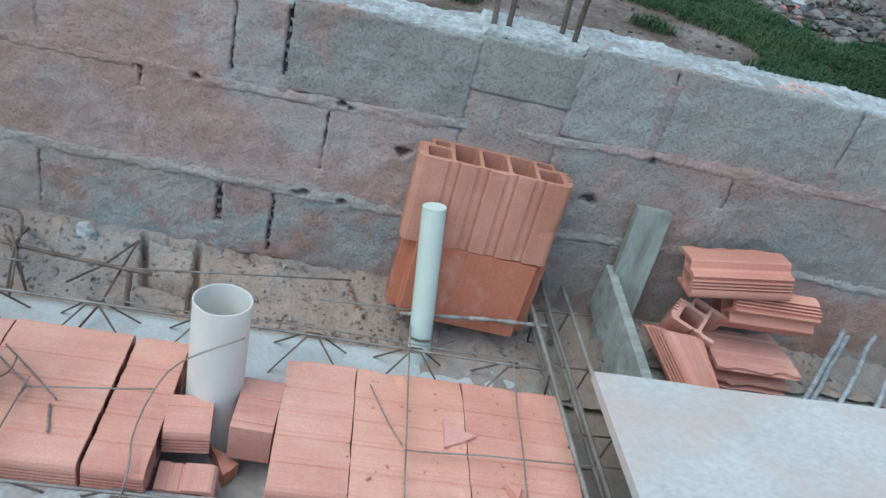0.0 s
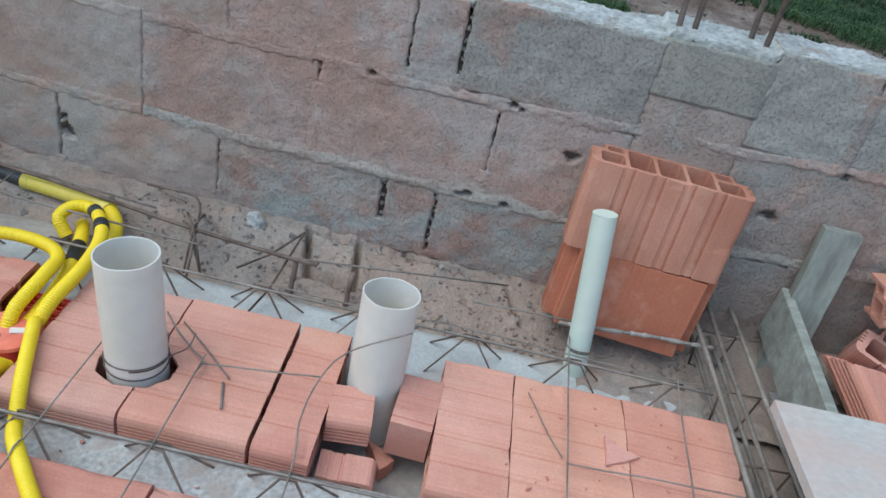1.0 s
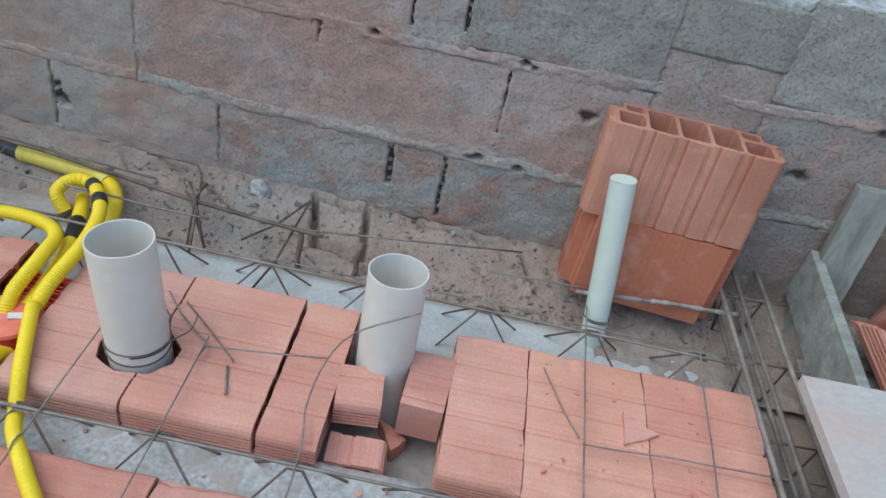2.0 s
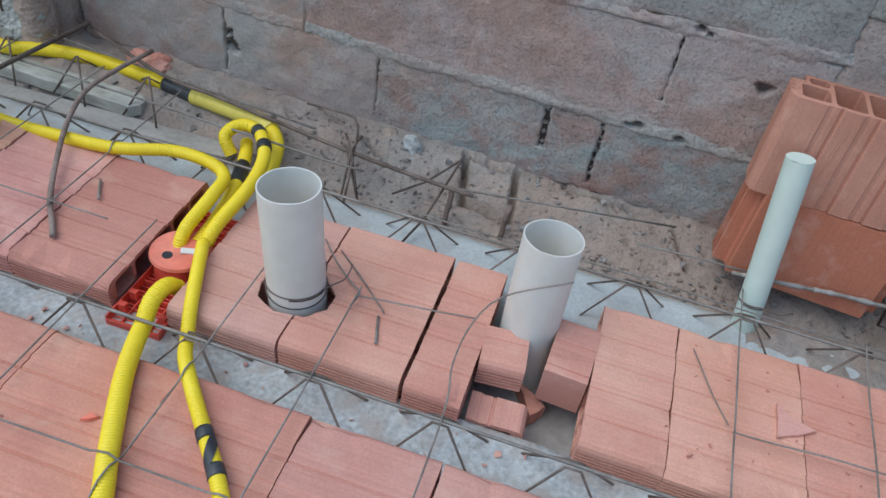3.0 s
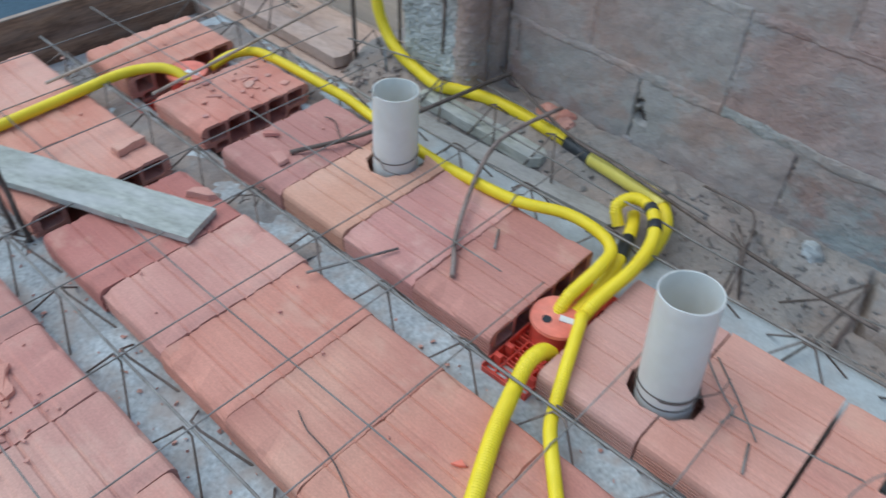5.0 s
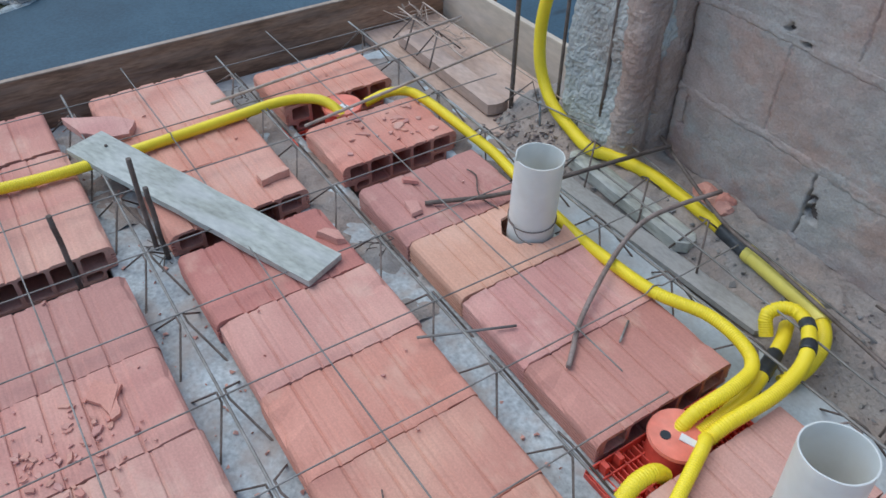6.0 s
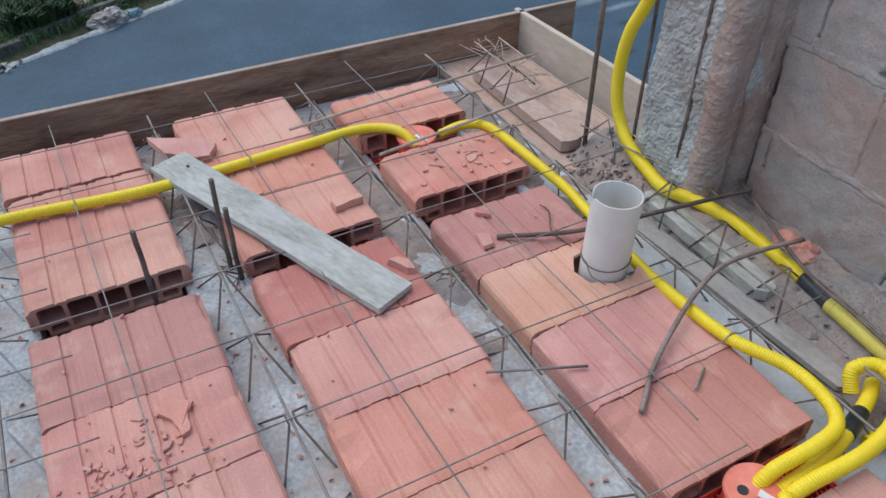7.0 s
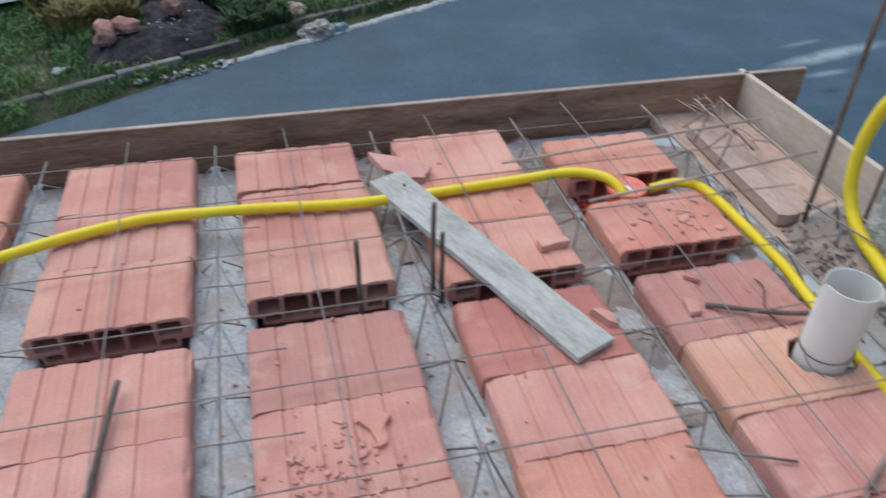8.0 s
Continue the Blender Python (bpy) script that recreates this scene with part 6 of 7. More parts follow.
loose_rod([(0.12, 1.438, 0.092), (0.25, 1.440, 0.098), (0.37, 1.441, 0.100)], 0.0022, STEEL, label="thin wire lying over the ledge", soft=False)
crusted = thing("loose_rod", None, slab_pose(0, 0), label="steel bar caked in pale cement lying before the leaning blocks", category="rebar")
crusted_run = smooth_line([(0.30, 1.408, 0.112), (0.41, 1.421, 0.113), (0.50, 1.434, 0.113), (0.57, 1.438, 0.113), (0.645, 1.446, 0.112)], 0.006)
part("bar", rod(crusted_run, 0.0042), STEEL, crusted)
for k in range(5):  # cement clings to it in separate crusts
    a = 3 + 11 * k
    bit = crusted_run[a : a + 9]
    if len(bit) > 3:
        part("cement_crust", sweep(bmesh.new(), bit, [0.0040 + 0.0030 * abs(noise.noise(Vector((j * 0.9, k * 3.1, 0)))) for j in range(len(bit))], 8), STONE, crusted, "pale cement crust")
loose_rod([(0.64, 1.462, 0.098), (0.675, 1.490, 0.101), (0.71, 1.513, 0.103), (0.76, 1.528, 0.103), (0.838, 1.538, 0.103)], 0.0022, STEEL, label="thin bent wire reaching into the beam form")
# long bars and stirrup wires over the ledge towards the column
ledge_cage = thing("ledge_cage", None, slab_pose(0, 0), label="light steel wire cage lying along the ledge", category="rebar cage")
part("long_bar", rod(wavy((-2.285, 1.578, 0.10), (-1.52, 1.560, 0.105), 151, 0.006, 20), 0.0023, 6), DUSTY_STEEL, ledge_cage)
part("long_bar", rod([(-1.70, 1.477, 0.100), (-1.60, 1.499, 0.101), (-1.504, 1.523, 0.100), (-1.42, 1.548, 0.100), (-1.339, 1.570, 0.102), (-1.20, 1.556, 0.100), (-1.0, 1.538, 0.099), (-0.80, 1.520, 0.098), (-0.60, 1.50, 0.098)], 0.0024, 6), STEEL, ledge_cage)
part("stirrup", rod([(-1.713, 1.49, 0.045), (-1.687, 1.561, 0.100), (-1.636, 1.549, 0.045)], 0.0026, 5), RUSTY, ledge_cage)
part("stirrup", rod([(-1.51, 1.532, 0.045), (-1.477, 1.572, 0.100), (-1.461, 1.582, 0.028)], 0.0032, 5), BLUE_STEEL, ledge_cage, "cement-splashed stirrup")
part("stirrup", rod([(-1.585, 1.505, 0.105), (-1.588, 1.515, 0.03)], 0.0036, 5), BLUE_STEEL, ledge_cage, "cement-splashed stirrup")
part("long_bar", rod(wavy((-1.29, 1.43, 0.105), (-0.45, 1.40, 0.10), 153, 0.006, 24), 0.0024, 6), STEEL, ledge_cage)
part("long_bar", rod(wavy((-2.294, 1.492, 0.10), (-1.90, 1.478, 0.10), 154, 0.006, 14), 0.0023, 6), DUSTY_STEEL, ledge_cage)
for k, u in enumerate((-2.24, -2.10, -1.40, -1.22, -1.04)):
    du = 0.02 * noise.noise(Vector((u * 5, 0, 0)))
    part("stirrup", rod([(u, 1.44, 0.03), (u + 0.03 + du, 1.50, 0.105), (u + 0.05, 1.57, 0.04)], 0.0026, 5), RUSTY, ledge_cage)
    part("stirrup", rod([(u + 0.09, 1.43, 0.03), (u + 0.035 + du, 1.50, 0.107), (u - 0.04, 1.56, 0.045)], 0.0026, 5), RUSTY, ledge_cage)
for k, (u, v) in enumerate([(-0.27, 1.43), (-0.15, 1.435)]):
    thing("bar_stub", mesh_of(rod(wavy((0, 0, 0), (0.004, 0.006, 0.085), 161 + k, 0.003, 5), 0.006, 7), "bar_stub", BROWN_STEEL), slab_pose(u, v, 0.005), label="short dusty brown bar stub at the ledge", category="rebar", group="bar stubs")
# tangle of tie wire in the far corner and at the upright bars
def tangle(u, v, z, size, count, seed_, label, mat=RUSTY):
    r = random.Random(seed_)
    knot = thing("tie_wire_tangle", None, slab_pose(u, v, z), label=label, category="tie wire")
    for k in range(count):
        p = Vector((r.uniform(-1.6, 1.6), r.uniform(-1, 1), r.uniform(0, 0.3))) * size
        q = Vector((r.uniform(-1.6, 1.6), r.uniform(-1, 1), r.uniform(0.1, 0.6))) * size
        mid = (p + q) / 2 + Vector((r.uniform(-1, 1), r.uniform(-1, 1), r.uniform(0, 0.8))) * size * 0.4
        part("tie_wire", rod([p, mid, q], 0.0013, 5, True), mat, knot)
    return knot


tangle(-2.26, 1.54, 0.05, 0.07, 16, 3, "brown tie wire ends tangled in the slab corner", DUSTY_STEEL)
tangle(-2.08, 1.585, 0.05, 0.06, 14, 9, "brown tie wire ends tangled in the slab corner", DUSTY_STEEL)
tangle(-1.62, 0.50, 0.02, 0.035, 10, 4, "grey tie wire wound round upright bars")
tangle(-1.35, 0.885, 0.06, 0.035, 6, 6, "grey tie wire ends on a joist")
tangle(-2.10, 0.885, 0.05, 0.04, 6, 7, "grey tie wire ends on a joist")
tangle(-2.2, 0.457, 0.05, 0.035, 5, 8, "grey tie wire ends on a joist")

# ---- chips and rubble lying about ----
def chip(u, v, z, size, seed_, thick=0.008, rz=0, mat=None, label="broken terracotta chip lying on a clay block", tilt=0):
    return thing("clay_chip", mesh_of(shard(size, seed_, thick), "clay_chip", mat or CLAY), slab_pose(u, v, z, tilt, 0, rz), label=label, category="clay chip", group="clay chips")


def fragment(corners, z, thick, label, seed_):
    """A broken piece of block shell with the given outline on the slab, its break rough."""
    bm = bmesh.new()
    ring = []
    for k, (u, v) in enumerate(corners):
        u2, v2 = corners[(k + 1) % len(corners)]
        for j in range(5):
            t = j / 5
            p = S(u + (u2 - u) * t, v + (v2 - v) * t)
            if j:
                p += 0.004 * Vector((noise.noise(p * 40 + Vector((seed_, 0, 0))), noise.noise(p * 40 + Vector((0, seed_, 0))), 0))
            ring.append(p)
    low = [bm.verts.new((p.x, p.y, z)) for p in ring]
    high = [bm.verts.new((p.x, p.y, z + thick + 0.003 * noise.noise(p * 50))) for p in ring]
    bm.faces.new(low[::-1])
    bm.faces.new(high)
    for k in range(len(ring)):
        j = (k + 1) % len(ring)
        bm.faces.new([low[k], low[j], high[j], high[k]])
    return thing("clay_fragment", mesh_of(bm, "clay_fragment", CLAY), None, label=label, category="clay fragment", group="clay fragments")


fragment([(-2.165, 0.432), (-2.105, 0.545), (-2.06, 0.585), (-2.005, 0.555), (-2.01, 0.52), (-2.07, 0.456)], 0.082, 0.020, "pointed broken clay block piece lying beside the plank", 2.0)
fragment([(-1.69, 0.752), (-1.682, 0.822), (-1.664, 0.824), (-1.656, 0.752)], 0.082, 0.018, "narrow broken clay piece lying on a block", 5.0)
chip(-1.41, 0.80, 0.083, 0.042, 13, 0.014, 40)
chip(-1.495, 1.045, 0.083, 0.034, 14, 0.008, 30)
chip(-1.405, 1.00, 0.083, 0.040, 15, 0.008, -20)
fragment([(-1.285, 0.285), (-1.262, 0.30), (-1.25, 0.322), (-1.232, 0.308), (-1.19, 0.302), (-1.185, 0.287), (-1.225, 0.28), (-1.25, 0.262)], 0.082, 0.009, "jagged flat clay flake lying on a block", 21.0)
fragment([(0.388, 1.138), (0.412, 1.112), (0.450, 1.102), (0.420, 1.082), (0.386, 1.066)], 0.082, 0.006, "small jagged terracotta chip lying on a clay block", 9.0)
fragment([(-0.028, 1.10), (0.03, 1.06), (0.008, 1.03)], -0.045, 0.03, "broken clay piece down beside a white pipe", 12.0)
r = random.Random(41)
for k in range(26):
    chip(r.uniform(0.22, 0.62), r.uniform(0.97, 1.23), 0.082, r.choice((0.003, 0.004, 0.006)), 500 + k, 0.003, r.uniform(0, 360))
chip(0.505, 0.985, 0.083, 0.03, 18, 0.010, 90)
chip(0.25, 0.975, 0.083, 0.01, 19, 0.008, 20)
chip(-0.587, 0.706, 0.083, 0.016, 20, 0.004, 20, CORAL, "small coral plastic chip lying on a clay block")
for u, v, size_, k in ((1.02, 0.80, 0.012, 61), (1.045, 0.795, 0.009, 62), (1.03, 0.782, 0.007, 63), (1.09, 0.85, 0.006, 64), (0.93, 0.86, 0.005, 65), (1.0, 0.76, 0.005, 66)):
    chip(u, v, 0.236, size_, k, 0.005, k * 40, label="small terracotta chip lying on the whitened board")
r = random.Random(17)
for k in range(26):  # flaked crumbs on the block by the far box
    chip(r.uniform(-1.80, -1.65), r.uniform(0.98, 1.22), 0.083, r.choice((0.008, 0.012, 0.018, 0.028)), 200 + k, 0.003, r.uniform(0, 360))
for k in range(80):  # crumbs on the third row
    chip(-1.17 + r.gauss(0, 0.045), 0.20 + r.gauss(0, 0.06), 0.083, r.choice((0.004, 0.006, 0.008, 0.012, 0.017)), 300 + k, 0.0025, r.uniform(0, 360))
for k in range(30):
    row = r.choice((0, 1, 1, 2, 2, 3))
    chip(r.uniform(-2.1, 0.5) if row == 0 else r.uniform(-2.2, -0.2), ROW_V[row] + r.uniform(-0.12, 0.12), 0.083, r.choice((0.004, 0.005, 0.008)), 400 + k, 0.004, r.uniform(0, 360))


def crumbs(name, count, place, size, mat, label, seed_):
    """Many small crumbs in one mesh."""
    rr = random.Random(seed_)
    bm = bmesh.new()
    for k in range(count):
        c = place(rr)
        s = size * rr.uniform(0.3, 1.0) ** 1.5
        pts = [Vector((rr.gauss(0, 1), rr.gauss(0, 1), rr.gauss(0, 0.7))).normalized() * s for _ in range(6)]
        vs = [bm.verts.new(c + p + Vector((0, 0, s * 0.5))) for p in pts]
        try:
            hull = bmesh.ops.convex_hull(bm, input=vs)
            bmesh.ops.delete(bm, geom=[g for g in hull["geom_interior"] + hull["geom_unused"] if isinstance(g, bmesh.types.BMVert)], context="VERTS")
        except Exception:
            pass
    return thing(name, mesh_of(bm, name, mat), None, label=label, category="rubble", kind="stuff")


crumbs("ledge_crumbs", 420, lambda q: S(u_ := q.uniform(-1.7, 1.4), v_ := q.uniform(1.42, 1.58), ledge_shape(u_, v_)), 0.010, STONE, "mortar crumbs scattered on the ledge", 1)
crumbs("ledge_grit", 700, lambda q: S(u_ := q.uniform(-0.7, 0.62), v_ := q.uniform(1.425, 1.60), ledge_shape(u_, v_)), 0.0065, BLOCK_BROWN, "grey-brown mortar grit scattered on the ledge", 31)
crumbs("ledge_lip", 120, lambda q: S(u_ := q.uniform(-0.05, 0.36), v_ := 1.437 + q.gauss(0, 0.012), ledge_shape(u_, v_)), 0.009, LEDGE, "broken mortar lumps along the ledge edge", 33)
crumbs("corner_rubble", 80, lambda q: S(u_ := -1.60 + q.gauss(0, 0.07), v_ := 1.475 + q.gauss(0, 0.045), ledge_shape(u_, v_)), 0.013, BLOCK_BROWN, "grey-brown rubble at the foot of the column", 22)
crumbs("column_rubble", 90, lambda q: S(u_ := -1.56 + q.gauss(0, 0.10), v_ := 1.47 + q.gauss(0, 0.04), ledge_shape(u_, v_)), 0.013, LEDGE, "grey mortar rubble at the foot of the column", 2)
crumbs("clay_crumbs", 320, lambda q: S(q.uniform(-2.3, 0.3), q.choice((0.882, 0.457, 0.457, 0.028)) + q.uniform(-0.05, 0.05), FOOT_TOP), 0.007, CLAY, "terracotta crumbs scattered on the joist feet", 3)
thing("mortar_lump", mesh_of(lump(0.026, 4.0, 0.8, 0.6), "mortar_lump", CONCRETE), slab_pose(-0.40, 1.578, 0.062), label="small grey mortar lump on the ledge", category="stone")
thing("mortar_lump", mesh_of(lump(0.020, 9.0, 0.5), "mortar_lump", LEDGE), slab_pose(-0.46, 1.60, 0.068), label="flat mortar lump at the wall foot", category="stone")
for k, (u, v, s_, rz) in enumerate([(-1.105, 1.615, 0.030, 10), (-1.06, 1.622, 0.028, 60), (-1.045, 1.60, 0.025, 120), (-1.08, 1.60, 0.026, 200)]):
    thing("brick_fragment", mesh_of(lump(s_, 20 + k * 3.3, 0.75, 0.4, 3), "brick_fragment", CLAY), slab_pose(u, v, 0.058, 0, 0, rz), label="broken orange brick fragment at the wall foot", category="brick fragment", group="brick fragments")
# ---- behind the wall: grass, soil and a heap of stones ----
def blades(name, count, place, height, spread, label, seed_, mat=None, slim=0.055):
    rr = random.Random(seed_)
    verts, faces = [], []
    for k in range(count):
        c = place(rr)
        a = rr.uniform(0, 2 * math.pi)
        h = height * rr.uniform(0.4, 1.0)
        w = h * slim
        lean = Vector((math.cos(a), math.sin(a), 0)) * h * rr.uniform(0.1, spread)
        side = Vector((-math.sin(a), math.cos(a), 0)) * w
        i = len(verts)
        mid = c + lean * 0.35 + Vector((0, 0, h * 0.6))
        tip = c + lean + Vector((0, 0, h * (1 - 0.25 * spread)))
        verts += [c - side, c + side, mid + side * 0.8, mid - side * 0.8, tip]
        faces += [(i, i + 1, i + 2, i + 3), (i + 3, i + 2, i + 4)]
    me = bpy.data.meshes.new(name)
    me.from_pydata([tuple(v) for v in verts], [], faces)
    me.materials.append(mat or GRASS)
    return thing(name, me, None, label=label, category="grass", kind="stuff")


def clumped(rr, x0, x1, y0, y1, level, keep):
    while True:
        x, y = rr.uniform(x0, x1), rr.uniform(y0, y1)
        if keep(x, y) + 0.35 * rr.random() > 0.3:
            return Vector((x, y, level(x, y)))


def heap_side(x, y):
    """Depth inside the rubble strip behind the wall: over 0 within it."""
    return min((x - 3.75) * 0.9 + (y - 8.3) * 0.25, (y - 7.25) * 0.8 - (x - 4.3) * 0.55)


def rear_grass(x, y):
    """How thickly grass grows: tufts, a bare brown patch, thin on the rubble."""
    n_ = 0.9 * noise.noise(Vector((x * 1.7, y * 1.7, 3))) + 0.8 * noise.noise(Vector((x * 4.6, y * 4.6, 5)))
    if heap_side(x, y) > 0:
        return n_ - 0.35
    if math.hypot(x - 2.14, y - 6.15) < 0.17 + 0.1 * n_ or math.hypot(x - 0.45, y - 5.75) < 0.25 + 0.15 * n_:
        return 0.6
    if math.hypot((x - 2.55) * 0.9, y - 6.1) < 0.42:
        return n_ - 0.75
    edge = max((x - 2.75) * 0.9, (x - 2.0) * 0.35 + (y - 6.9) * 0.5)
    return min(0.62, max(-1, edge * 2.4)) + 0.85 * n_ - 0.02


blades("rear_grass", 60000, lambda q: clumped(q, 0.0, 6.5, 4.8, 10.5, ground_level, rear_grass), 0.12, 1.6, "low dark green grass in uneven tufts behind the wall", 5, REAR_GRASS, 0.045)
crumbs("rear_gravel", 900, lambda q: Vector((x_ := q.uniform(0.2, 5.5), y_ := q.uniform(4.8, 9.5), ground_level(x_, y_))), 0.03, RUBBLE, "gravel scattered on the soil behind the wall", 6)
rr = random.Random(23)
placed = 0
while placed < 290:
    x, y = rr.uniform(3.4, 6.2), rr.uniform(7.0, 10.2)
    if heap_side(x, y) + rr.gauss(0, 0.10) < 0.04:
        continue
    placed += 1
    size_ = rr.choice((0.025, 0.035, 0.045, 0.06, 0.08))
    stone = lump(size_, placed * 1.9, 0.62, 0.9, 1)
    bmesh.ops.bevel(stone, geom=list(stone.edges), offset=size_ * 0.06, segments=1, affect="EDGES")
    thing("rubble_stone", mesh_of(stone, "rubble_stone", CLAY_DUSKY if rr.random() < 0.03 else RUBBLE),
          Matrix.Translation((x, y, ground_level(x, y) - 0.01 + 0.10 * max(0, min(1, heap_side(x, y))))) @ pose(0, 0, 0, rr.uniform(-20, 20), rr.uniform(-20, 20), rr.uniform(0, 360)),
          label="grey broken rubble stone in a heap behind the wall", category="stone", group="rubble heap")
thing("concrete_fragment", mesh_of(plank(0.62, 0.40, 0.09, 33, (0.1, 0.15), 0.02), "concrete_fragment", WHITE_MORTAR), Matrix.Translation((4.45, 8.95, ground_level(4.45, 8.95) + 0.02)) @ pose(0, 0, 0, 8, 4, 25), label="pale broken concrete slab fragment on the rubble heap", category="concrete fragment")

# ---- across the street: verge with kerb, grass, earth heap, bricks and a sack ----
kerb_label = "weathered concrete kerb stone along the verge"
for k in range(12):  # it bends away from the asphalt behind the earth mound
    a = -1.6 + 0.76 * k
    bend = min(max((a - 2.0) / 0.9, 0), 1)
    out = 0.12 + 0.16 * bend
    bm = box(-0.368, 0.368, -0.05, 0.05, -0.14, 0.10, 0.02, segments=2)
    bmesh.ops.subdivide_edges(bm, edges=list(bm.edges), cuts=1, use_grid_fill=True)
    for v in bm.verts:
        v.co += 0.012 * noise.noise_vector(v.co * 9 + Vector((k * 3.1, 0, 0)))
    m = Matrix.Translation(street(a, out, 0.05 + rr.uniform(-0.02, 0.012))) @ EDGE_DIR.to_track_quat("X", "Z").to_matrix().to_4x4() @ pose(0, 0, 0, rr.uniform(-6, 6), rr.uniform(-1, 1), rr.uniform(-2, 2) + 8 * bend * (1 - bend))
    thing("kerb_stone", mesh_of(bm, "kerb_stone", RUBBLE), m, label=kerb_label, category="kerb", group="kerb stones")


def gutter_level(a, o):
    """Ragged pale mortar laid along the edge of the asphalt."""
    mid = -0.07 + 0.025 * (a - 2.4) + 0.03 * noise.noise(Vector((a * 2.2, 1, 1)))
    half = 0.085 + 0.045 * noise.noise(Vector((a * 3.0, 4, 1))) + 0.02 * noise.noise(Vector((a * 11, 4, 6))) - 0.05 * max(0, 2.7 - a)
    return 0.04 * min(1, max(-1, (half - abs(o - mid)) / 0.04)) + 0.014 * noise.noise(Vector((a * 14, o * 14, 2))) - 0.012


thing("gutter", mesh_of(strip(2.2, 11.0, -0.3, 0.4, 380, 44, gutter_level), "gutter", WHITE_MORTAR), None, label="ragged pale mortar gutter along the street edge", category="gutter", kind="structure")


def on_verge(q, a0, a1, o0, o1, keep):
    while True:
        a, o = q.uniform(a0, a1), q.uniform(o0, o1)
        if keep(a, o) + 0.3 * q.random() > 0.25:
            p = street(a, o, 0)
            p.z += verge_level(a, o)
            return p


def on_mound(a, o):
    """1 at the middle of the earth mound, 0 at its rim: a broad heap with a tail running back."""
    return max(1 - ((a - 1.75) / 0.78) ** 2 - ((o - 0.68) / 0.52) ** 2, 1 - ((a - 2.4) / 0.46) ** 2 - ((o - 1.25) / 0.85) ** 2)


def verge_keep(a, o):
    n_ = noise.noise(Vector((a * 1.1, o * 1.1, 9))) + 0.5 * noise.noise(Vector((a * 4, o * 4, 2)))
    if abs(o - 0.13) < 0.1 and a < 2.3 and n_ < 0.6:
        return -1
    if on_mound(a, o) > -0.05 or abs(a - 1.36) < 0.28 and abs(o - 0.85) < 0.25:
        return -1
    if a < 1.0 and o > 2.6:
        return -1
    if o < verge_edge(a) + 0.05 or a > 2.4 and o < 0.12:
        return -1
    if o < 0.06:
        return n_ + 0.25 if a < 1.3 else n_ - 0.15
    return 0.42 + 0.6 * n_ + (0.3 if o > 1.4 else 0)


DRY_GRASS = material("dry_grass_blades", (0.23, 0.20, 0.075), (0.12, 0.11, 0.04), (0.33, 0.29, 0.12), grain=4, stain=1.6, rough=0.8, bump=0.0)
DEEP_GRASS = material("deep_green_blades", (0.05, 0.095, 0.038), (0.025, 0.05, 0.02), (0.09, 0.14, 0.055), grain=4, stain=1.2, rough=0.8, bump=0.0)
blades("verge_grass", 70000, lambda q: on_verge(q, -4, 9, -0.7, 5.5, verge_keep), 0.17, 0.9, "uneven green grass on the verge", 7)
blades("tall_grass", 22000, lambda q: on_verge(q, -1, 9, 0.3, 4.5, lambda a, o: 0.9 if 2.6 < a < 3.4 and 0.3 < o < 1.9 and on_mound(a, o) < 0 else -0.25 + 1.3 * noise.noise(Vector((a * 1.4, o * 1.4, 31))) if o > 1.9 and a > 1.0 and verge_keep(a, o) > -0.3 else -1), 0.36, 0.8, "tall dark green weeds in clumps on the verge", 17, DEEP_GRASS)
blades("dry_grass", 7000, lambda q: on_verge(q, 0.9, 2.4, 1.45, 2.9, lambda a, o: 0.1 + noise.noise(Vector((a * 2.2, o * 2.2, 41))) if on_mound(a, o) < 0 else -1), 0.36, 0.7, "tall dry yellowish grass behind the earth mound", 18, DRY_GRASS)
blades("edge_grass", 9000, lambda q: on_verge(q, -3, 2.4, -0.8, 0.2, lambda a, o: 0.3 + noise.noise(Vector((a * 2.3, o * 2.3, 4))) if o > verge_edge(a) else -1), 0.08, 1.0, "short green grass along the street edge", 8)
DARK_EARTH = material("dark_earth", (0.035, 0.031, 0.035), (0.018, 0.016, 0.018), (0.08, 0.072, 0.076), grain=12, stain=3, rough=0.97, bump=0.9, bump_size=0.03)


def mound_level(a, o):
    rough_ = 0.05 * noise.noise(Vector((a * 4, o * 4, 0))) + 0.035 * noise.noise(Vector((a * 11, o * 11, 0))) + 0.02 * noise.noise(Vector((a * 26, o * 26, 0)))
    return 0.03 + 0.20 * max(0, on_mound(a, o)) ** 0.7 + rough_ + 0.25 * min(0, on_mound(a, o))


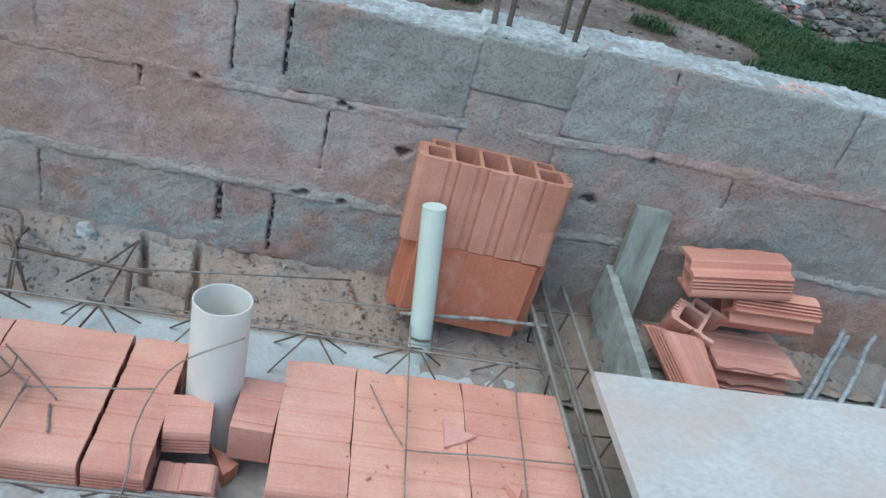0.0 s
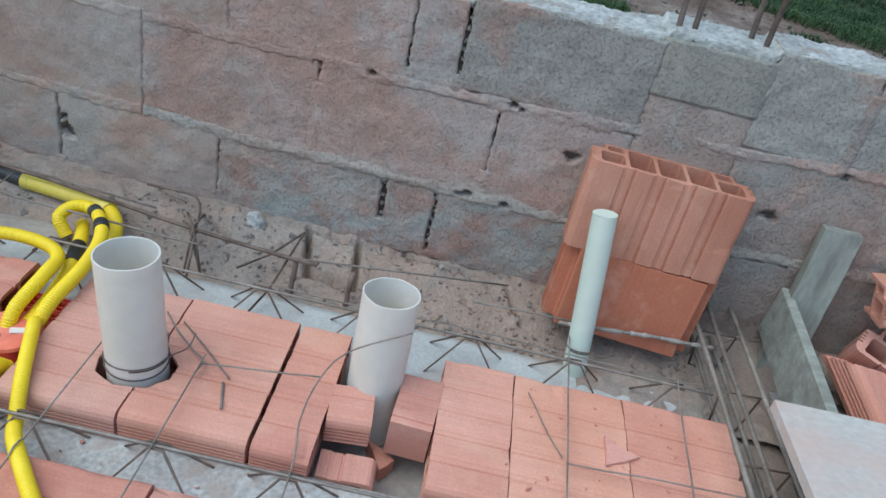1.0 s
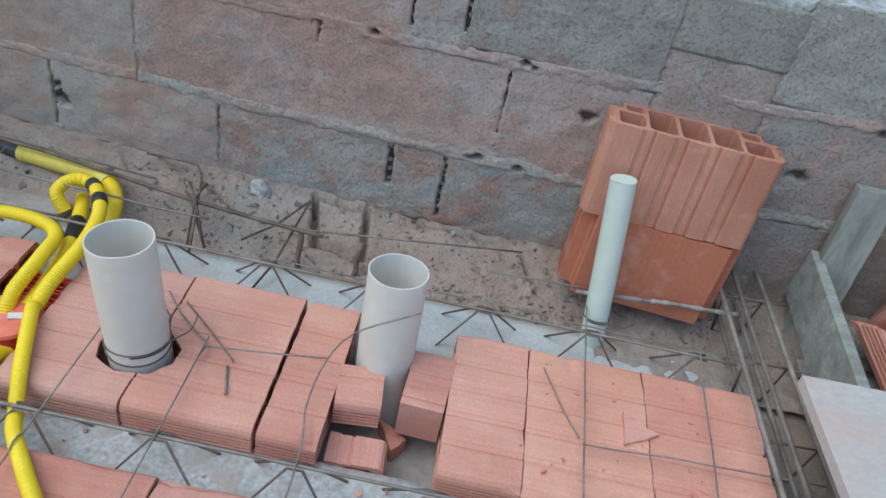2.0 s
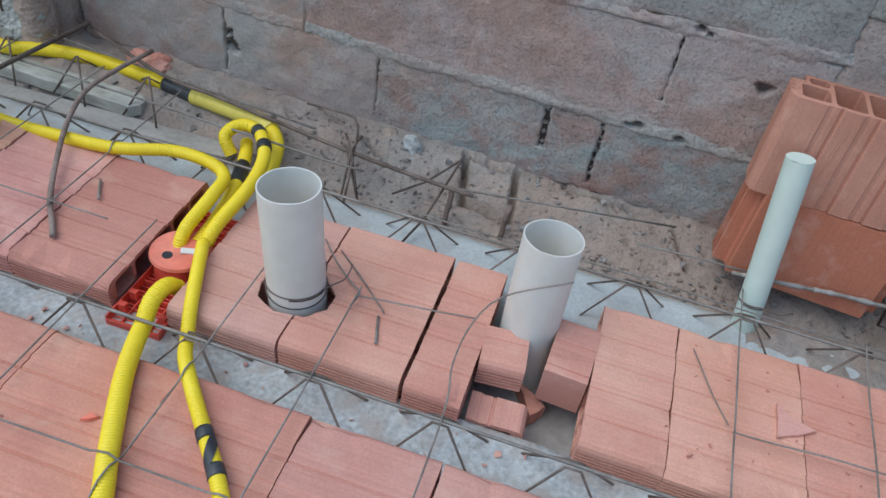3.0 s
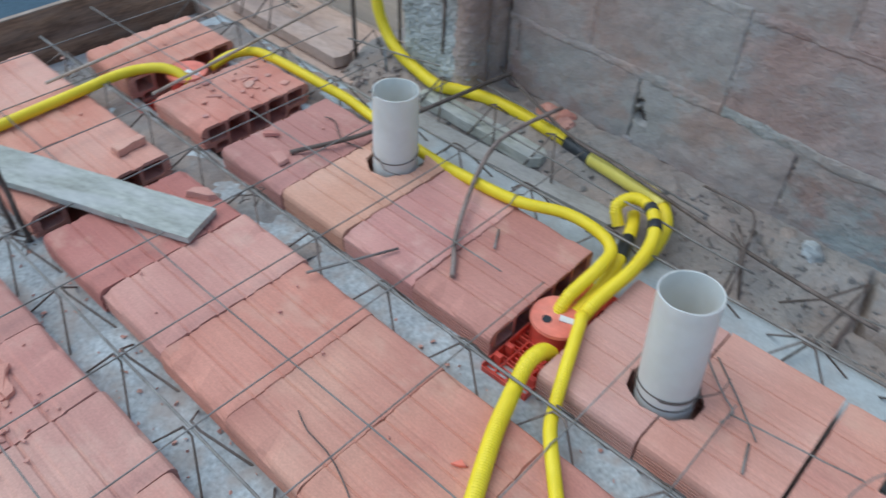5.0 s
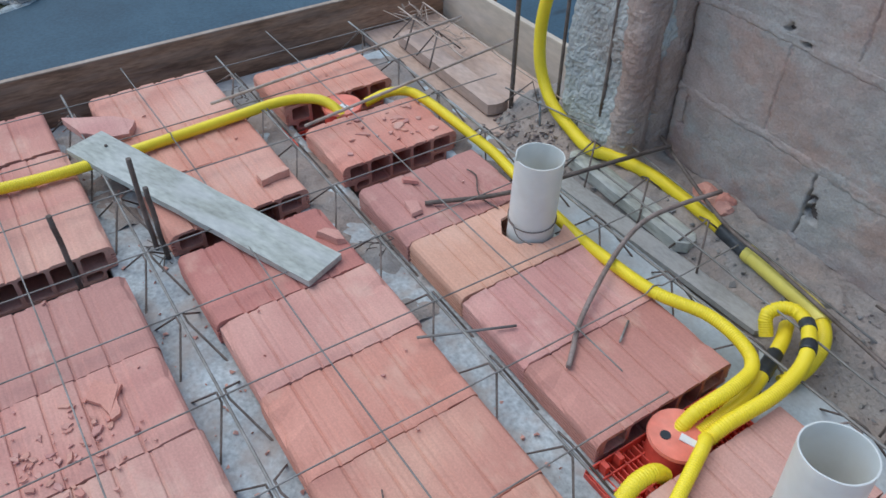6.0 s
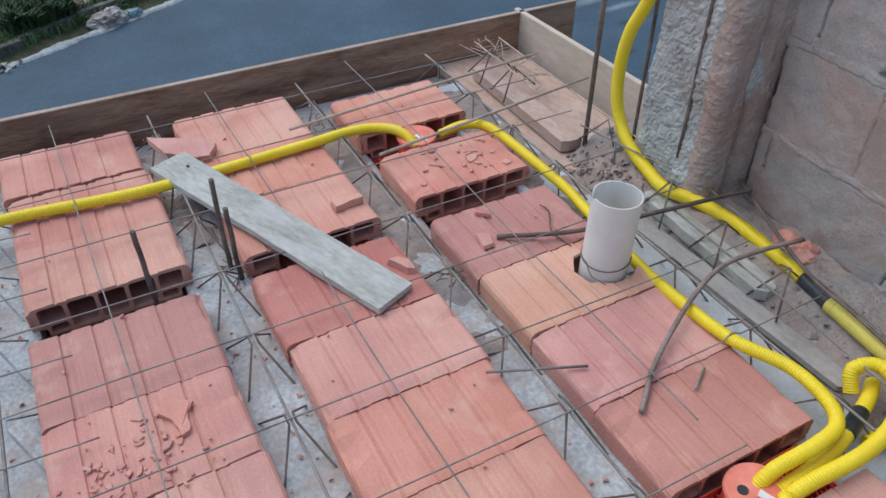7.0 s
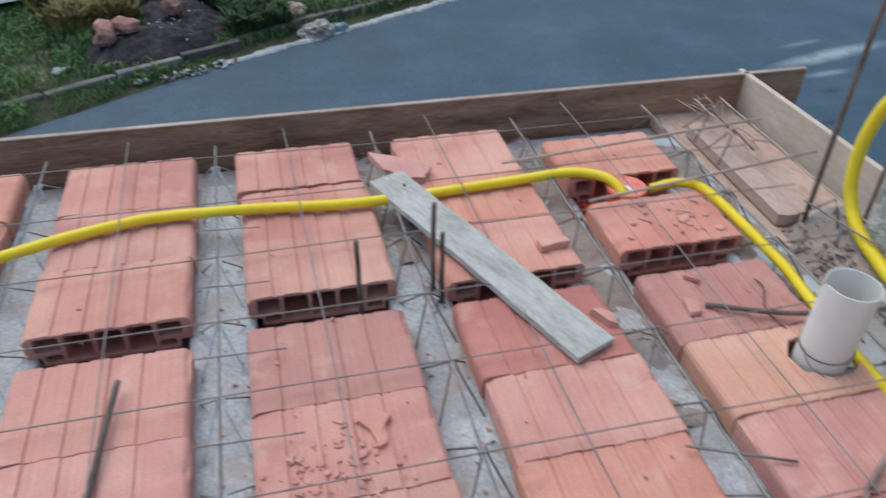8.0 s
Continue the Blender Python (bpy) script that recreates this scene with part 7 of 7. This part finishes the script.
thing("earth_mound", mesh_of(strip(0.85, 2.95, 0.08, 2.2, 80, 80, lambda a, o: mound_level(a, o) + 0.06), "earth_mound", DARK_EARTH), label="dark purple-grey earth mound on the grassy verge", category="earth mound")
DIRTY_BRICK = material("earth_stained_brick", (0.22, 0.125, 0.10), (0.12, 0.08, 0.065), (0.32, 0.19, 0.15), grain=22, stain=9, rough=0.95, bump=0.6, bump_size=0.006)
MOTTLED = material("mottled_brick", (0.40, 0.20, 0.155), (0.23, 0.14, 0.11), (0.52, 0.29, 0.235), grain=22, stain=9, rough=0.93, bump=0.6, bump_size=0.006, vary=0.2)
for a, o, s_, tint, turn in [(1.30, 0.90, 0.15, MOTTLED, 20), (1.52, 0.84, 0.14, MOTTLED, 75), (1.20, 0.68, 0.11, DIRTY_BRICK, 110), (2.18, 1.08, 0.13, DIRTY_BRICK, 40)]:
    bm = lump(s_, 3.3 + turn, 0.85, 0.42)
    bmesh.ops.scale(bm, vec=(1.15, 0.8, 1), verts=bm.verts)
    rest = max(verge_level(a, o), mound_level(a, o) + 0.06)
    thing("brick_fragment", mesh_of(bm, "brick_fragment", tint), Matrix.Translation(street(a, o, rest + 0.3 * s_)) @ pose(0, 0, 0, 0, 0, turn), label="broken mottled pink brick lump on the verge" if tint is MOTTLED else "earth-stained brown brick lump beside the mound", category="brick fragment", group="bricks on the verge")


def crumpled(radius, seed_):
    """A slumped bag with creases and folded peaks."""
    bm = bmesh.new()
    bmesh.ops.create_icosphere(bm, subdivisions=4, radius=1.0)
    for v in bm.verts:
        d = v.co.normalized()
        r_ = 1 + 0.35 * noise.noise(d * 1.3 + Vector((seed_, 0, 0))) - 0.35 * abs(noise.noise(d * 2.8 + Vector((0, seed_, 0)))) - 0.2 * abs(noise.noise(d * 6.5 + Vector((0, 0, seed_))))
        v.co = Vector((d.x * 1.5, d.y, max(d.z * 0.7, -0.25))) * r_ * radius
    low = min(v.co.z for v in bm.verts)
    for v in bm.verts:
        v.co.z -= low
    return bm


TEAL_BAG = material("teal_bag", (0.13, 0.26, 0.26), (0.06, 0.13, 0.13), (0.32, 0.42, 0.42), grain=30, stain=8, rough=0.5, bump=0.2)
along = EDGE_DIR.to_track_quat("X", "Z").to_matrix().to_4x4()
thing("sack", mesh_of(crumpled(0.17, 7.1), "sack", SACK), Matrix.Translation(street(3.60, 0.03, 0.02)) @ along, label="crumpled dirty beige sack at the street edge", category="sack")
thing("plastic_bag", mesh_of(crumpled(0.085, 9.4), "plastic_bag", TEAL_BAG), Matrix.Translation(street(3.90, -0.01, 0.03)) @ along, label="small crumpled teal plastic bag beside a sack", category="bag")
thing("plastic_bag", mesh_of(crumpled(0.16, 3.3), "plastic_bag", PALE_WOOD), Matrix.Translation(street(3.58, 0.58, 0.10)) @ along, label="brown crumpled bag on the verge", category="bag")
crumbs("mound_litter", 40, lambda q: street(a_ := 1.85 + q.gauss(0, 0.38), o_ := 0.95 + q.gauss(0, 0.3), mound_level(a_, o_) + 0.075), 0.03, WHITE_MORTAR, "pale litter scattered on the earth mound", 13)
crumbs("verge_litter", 26, lambda q: on_verge(q, -2, 6, 0.3, 1.4, lambda a, o: 1 if on_mound(a, o) < 0 else -1), 0.06, SACK, "pale litter and stones on the verge", 11)
for a, o, s_ in [(0.60, 0.53, 0.07), (0.71, 0.57, 0.045), (1.22, -0.06, 0.05), (1.31, -0.05, 0.045)]:
    thing("mortar_lump", mesh_of(lump(s_, 40 * a, 0.55), "mortar_lump", WHITE_MORTAR), Matrix.Translation(street(a, o, verge_level(a, o) + 0.35 * s_)), label="pale lump of mortar lying in the weeds", category="mortar lump", group="mortar lumps")
crumbs("edge_rubble", 60, lambda q: street(a_ := q.uniform(1.4, 2.4), o_ := -0.12 + q.gauss(0, 0.045), 0.015 + max(0, verge_level(a_, o_))), 0.045, STONE, "pale stones and mortar along the street edge", 14)
crumbs("verge_stones", 110, lambda q: on_verge(q, -3, 9, 0.02, 2.0, lambda a, o: 1), 0.06, STONE, "small stones along the verge", 12)

# a corrugated sheet lying beyond the grass
def corrugated():
    bm = height_field(-1.6, 1.6, -1.3, 1.3, 10, 130, lambda x, y: 0.018 * math.sin(y * 2 * math.pi / 0.09))
    return bm


SHEET = material("dull_metal_sheet", (0.27, 0.32, 0.35), (0.18, 0.21, 0.23), (0.36, 0.41, 0.44), grain=20, stain=1.5, rough=0.5, bump=0.1, metal=0.15, bump_size=0.002)
thing("metal_sheet", mesh_of(corrugated(), "metal_sheet", SHEET), Matrix.Translation(street(0.1, 3.75, 0.36)) @ EDGE_DIR.to_track_quat("X", "Z").to_matrix().to_4x4(), label="dull grey corrugated metal sheet beyond the grass", category="metal sheet")
loose_rod([(-1.42, -0.150, 0.108), (-1.30, -0.166, 0.100), (-1.20, -0.178, 0.092), (-1.12, -0.205, 0.088)], 0.006, RUSTY, label="curved rusty steel rod lying on a clay block")
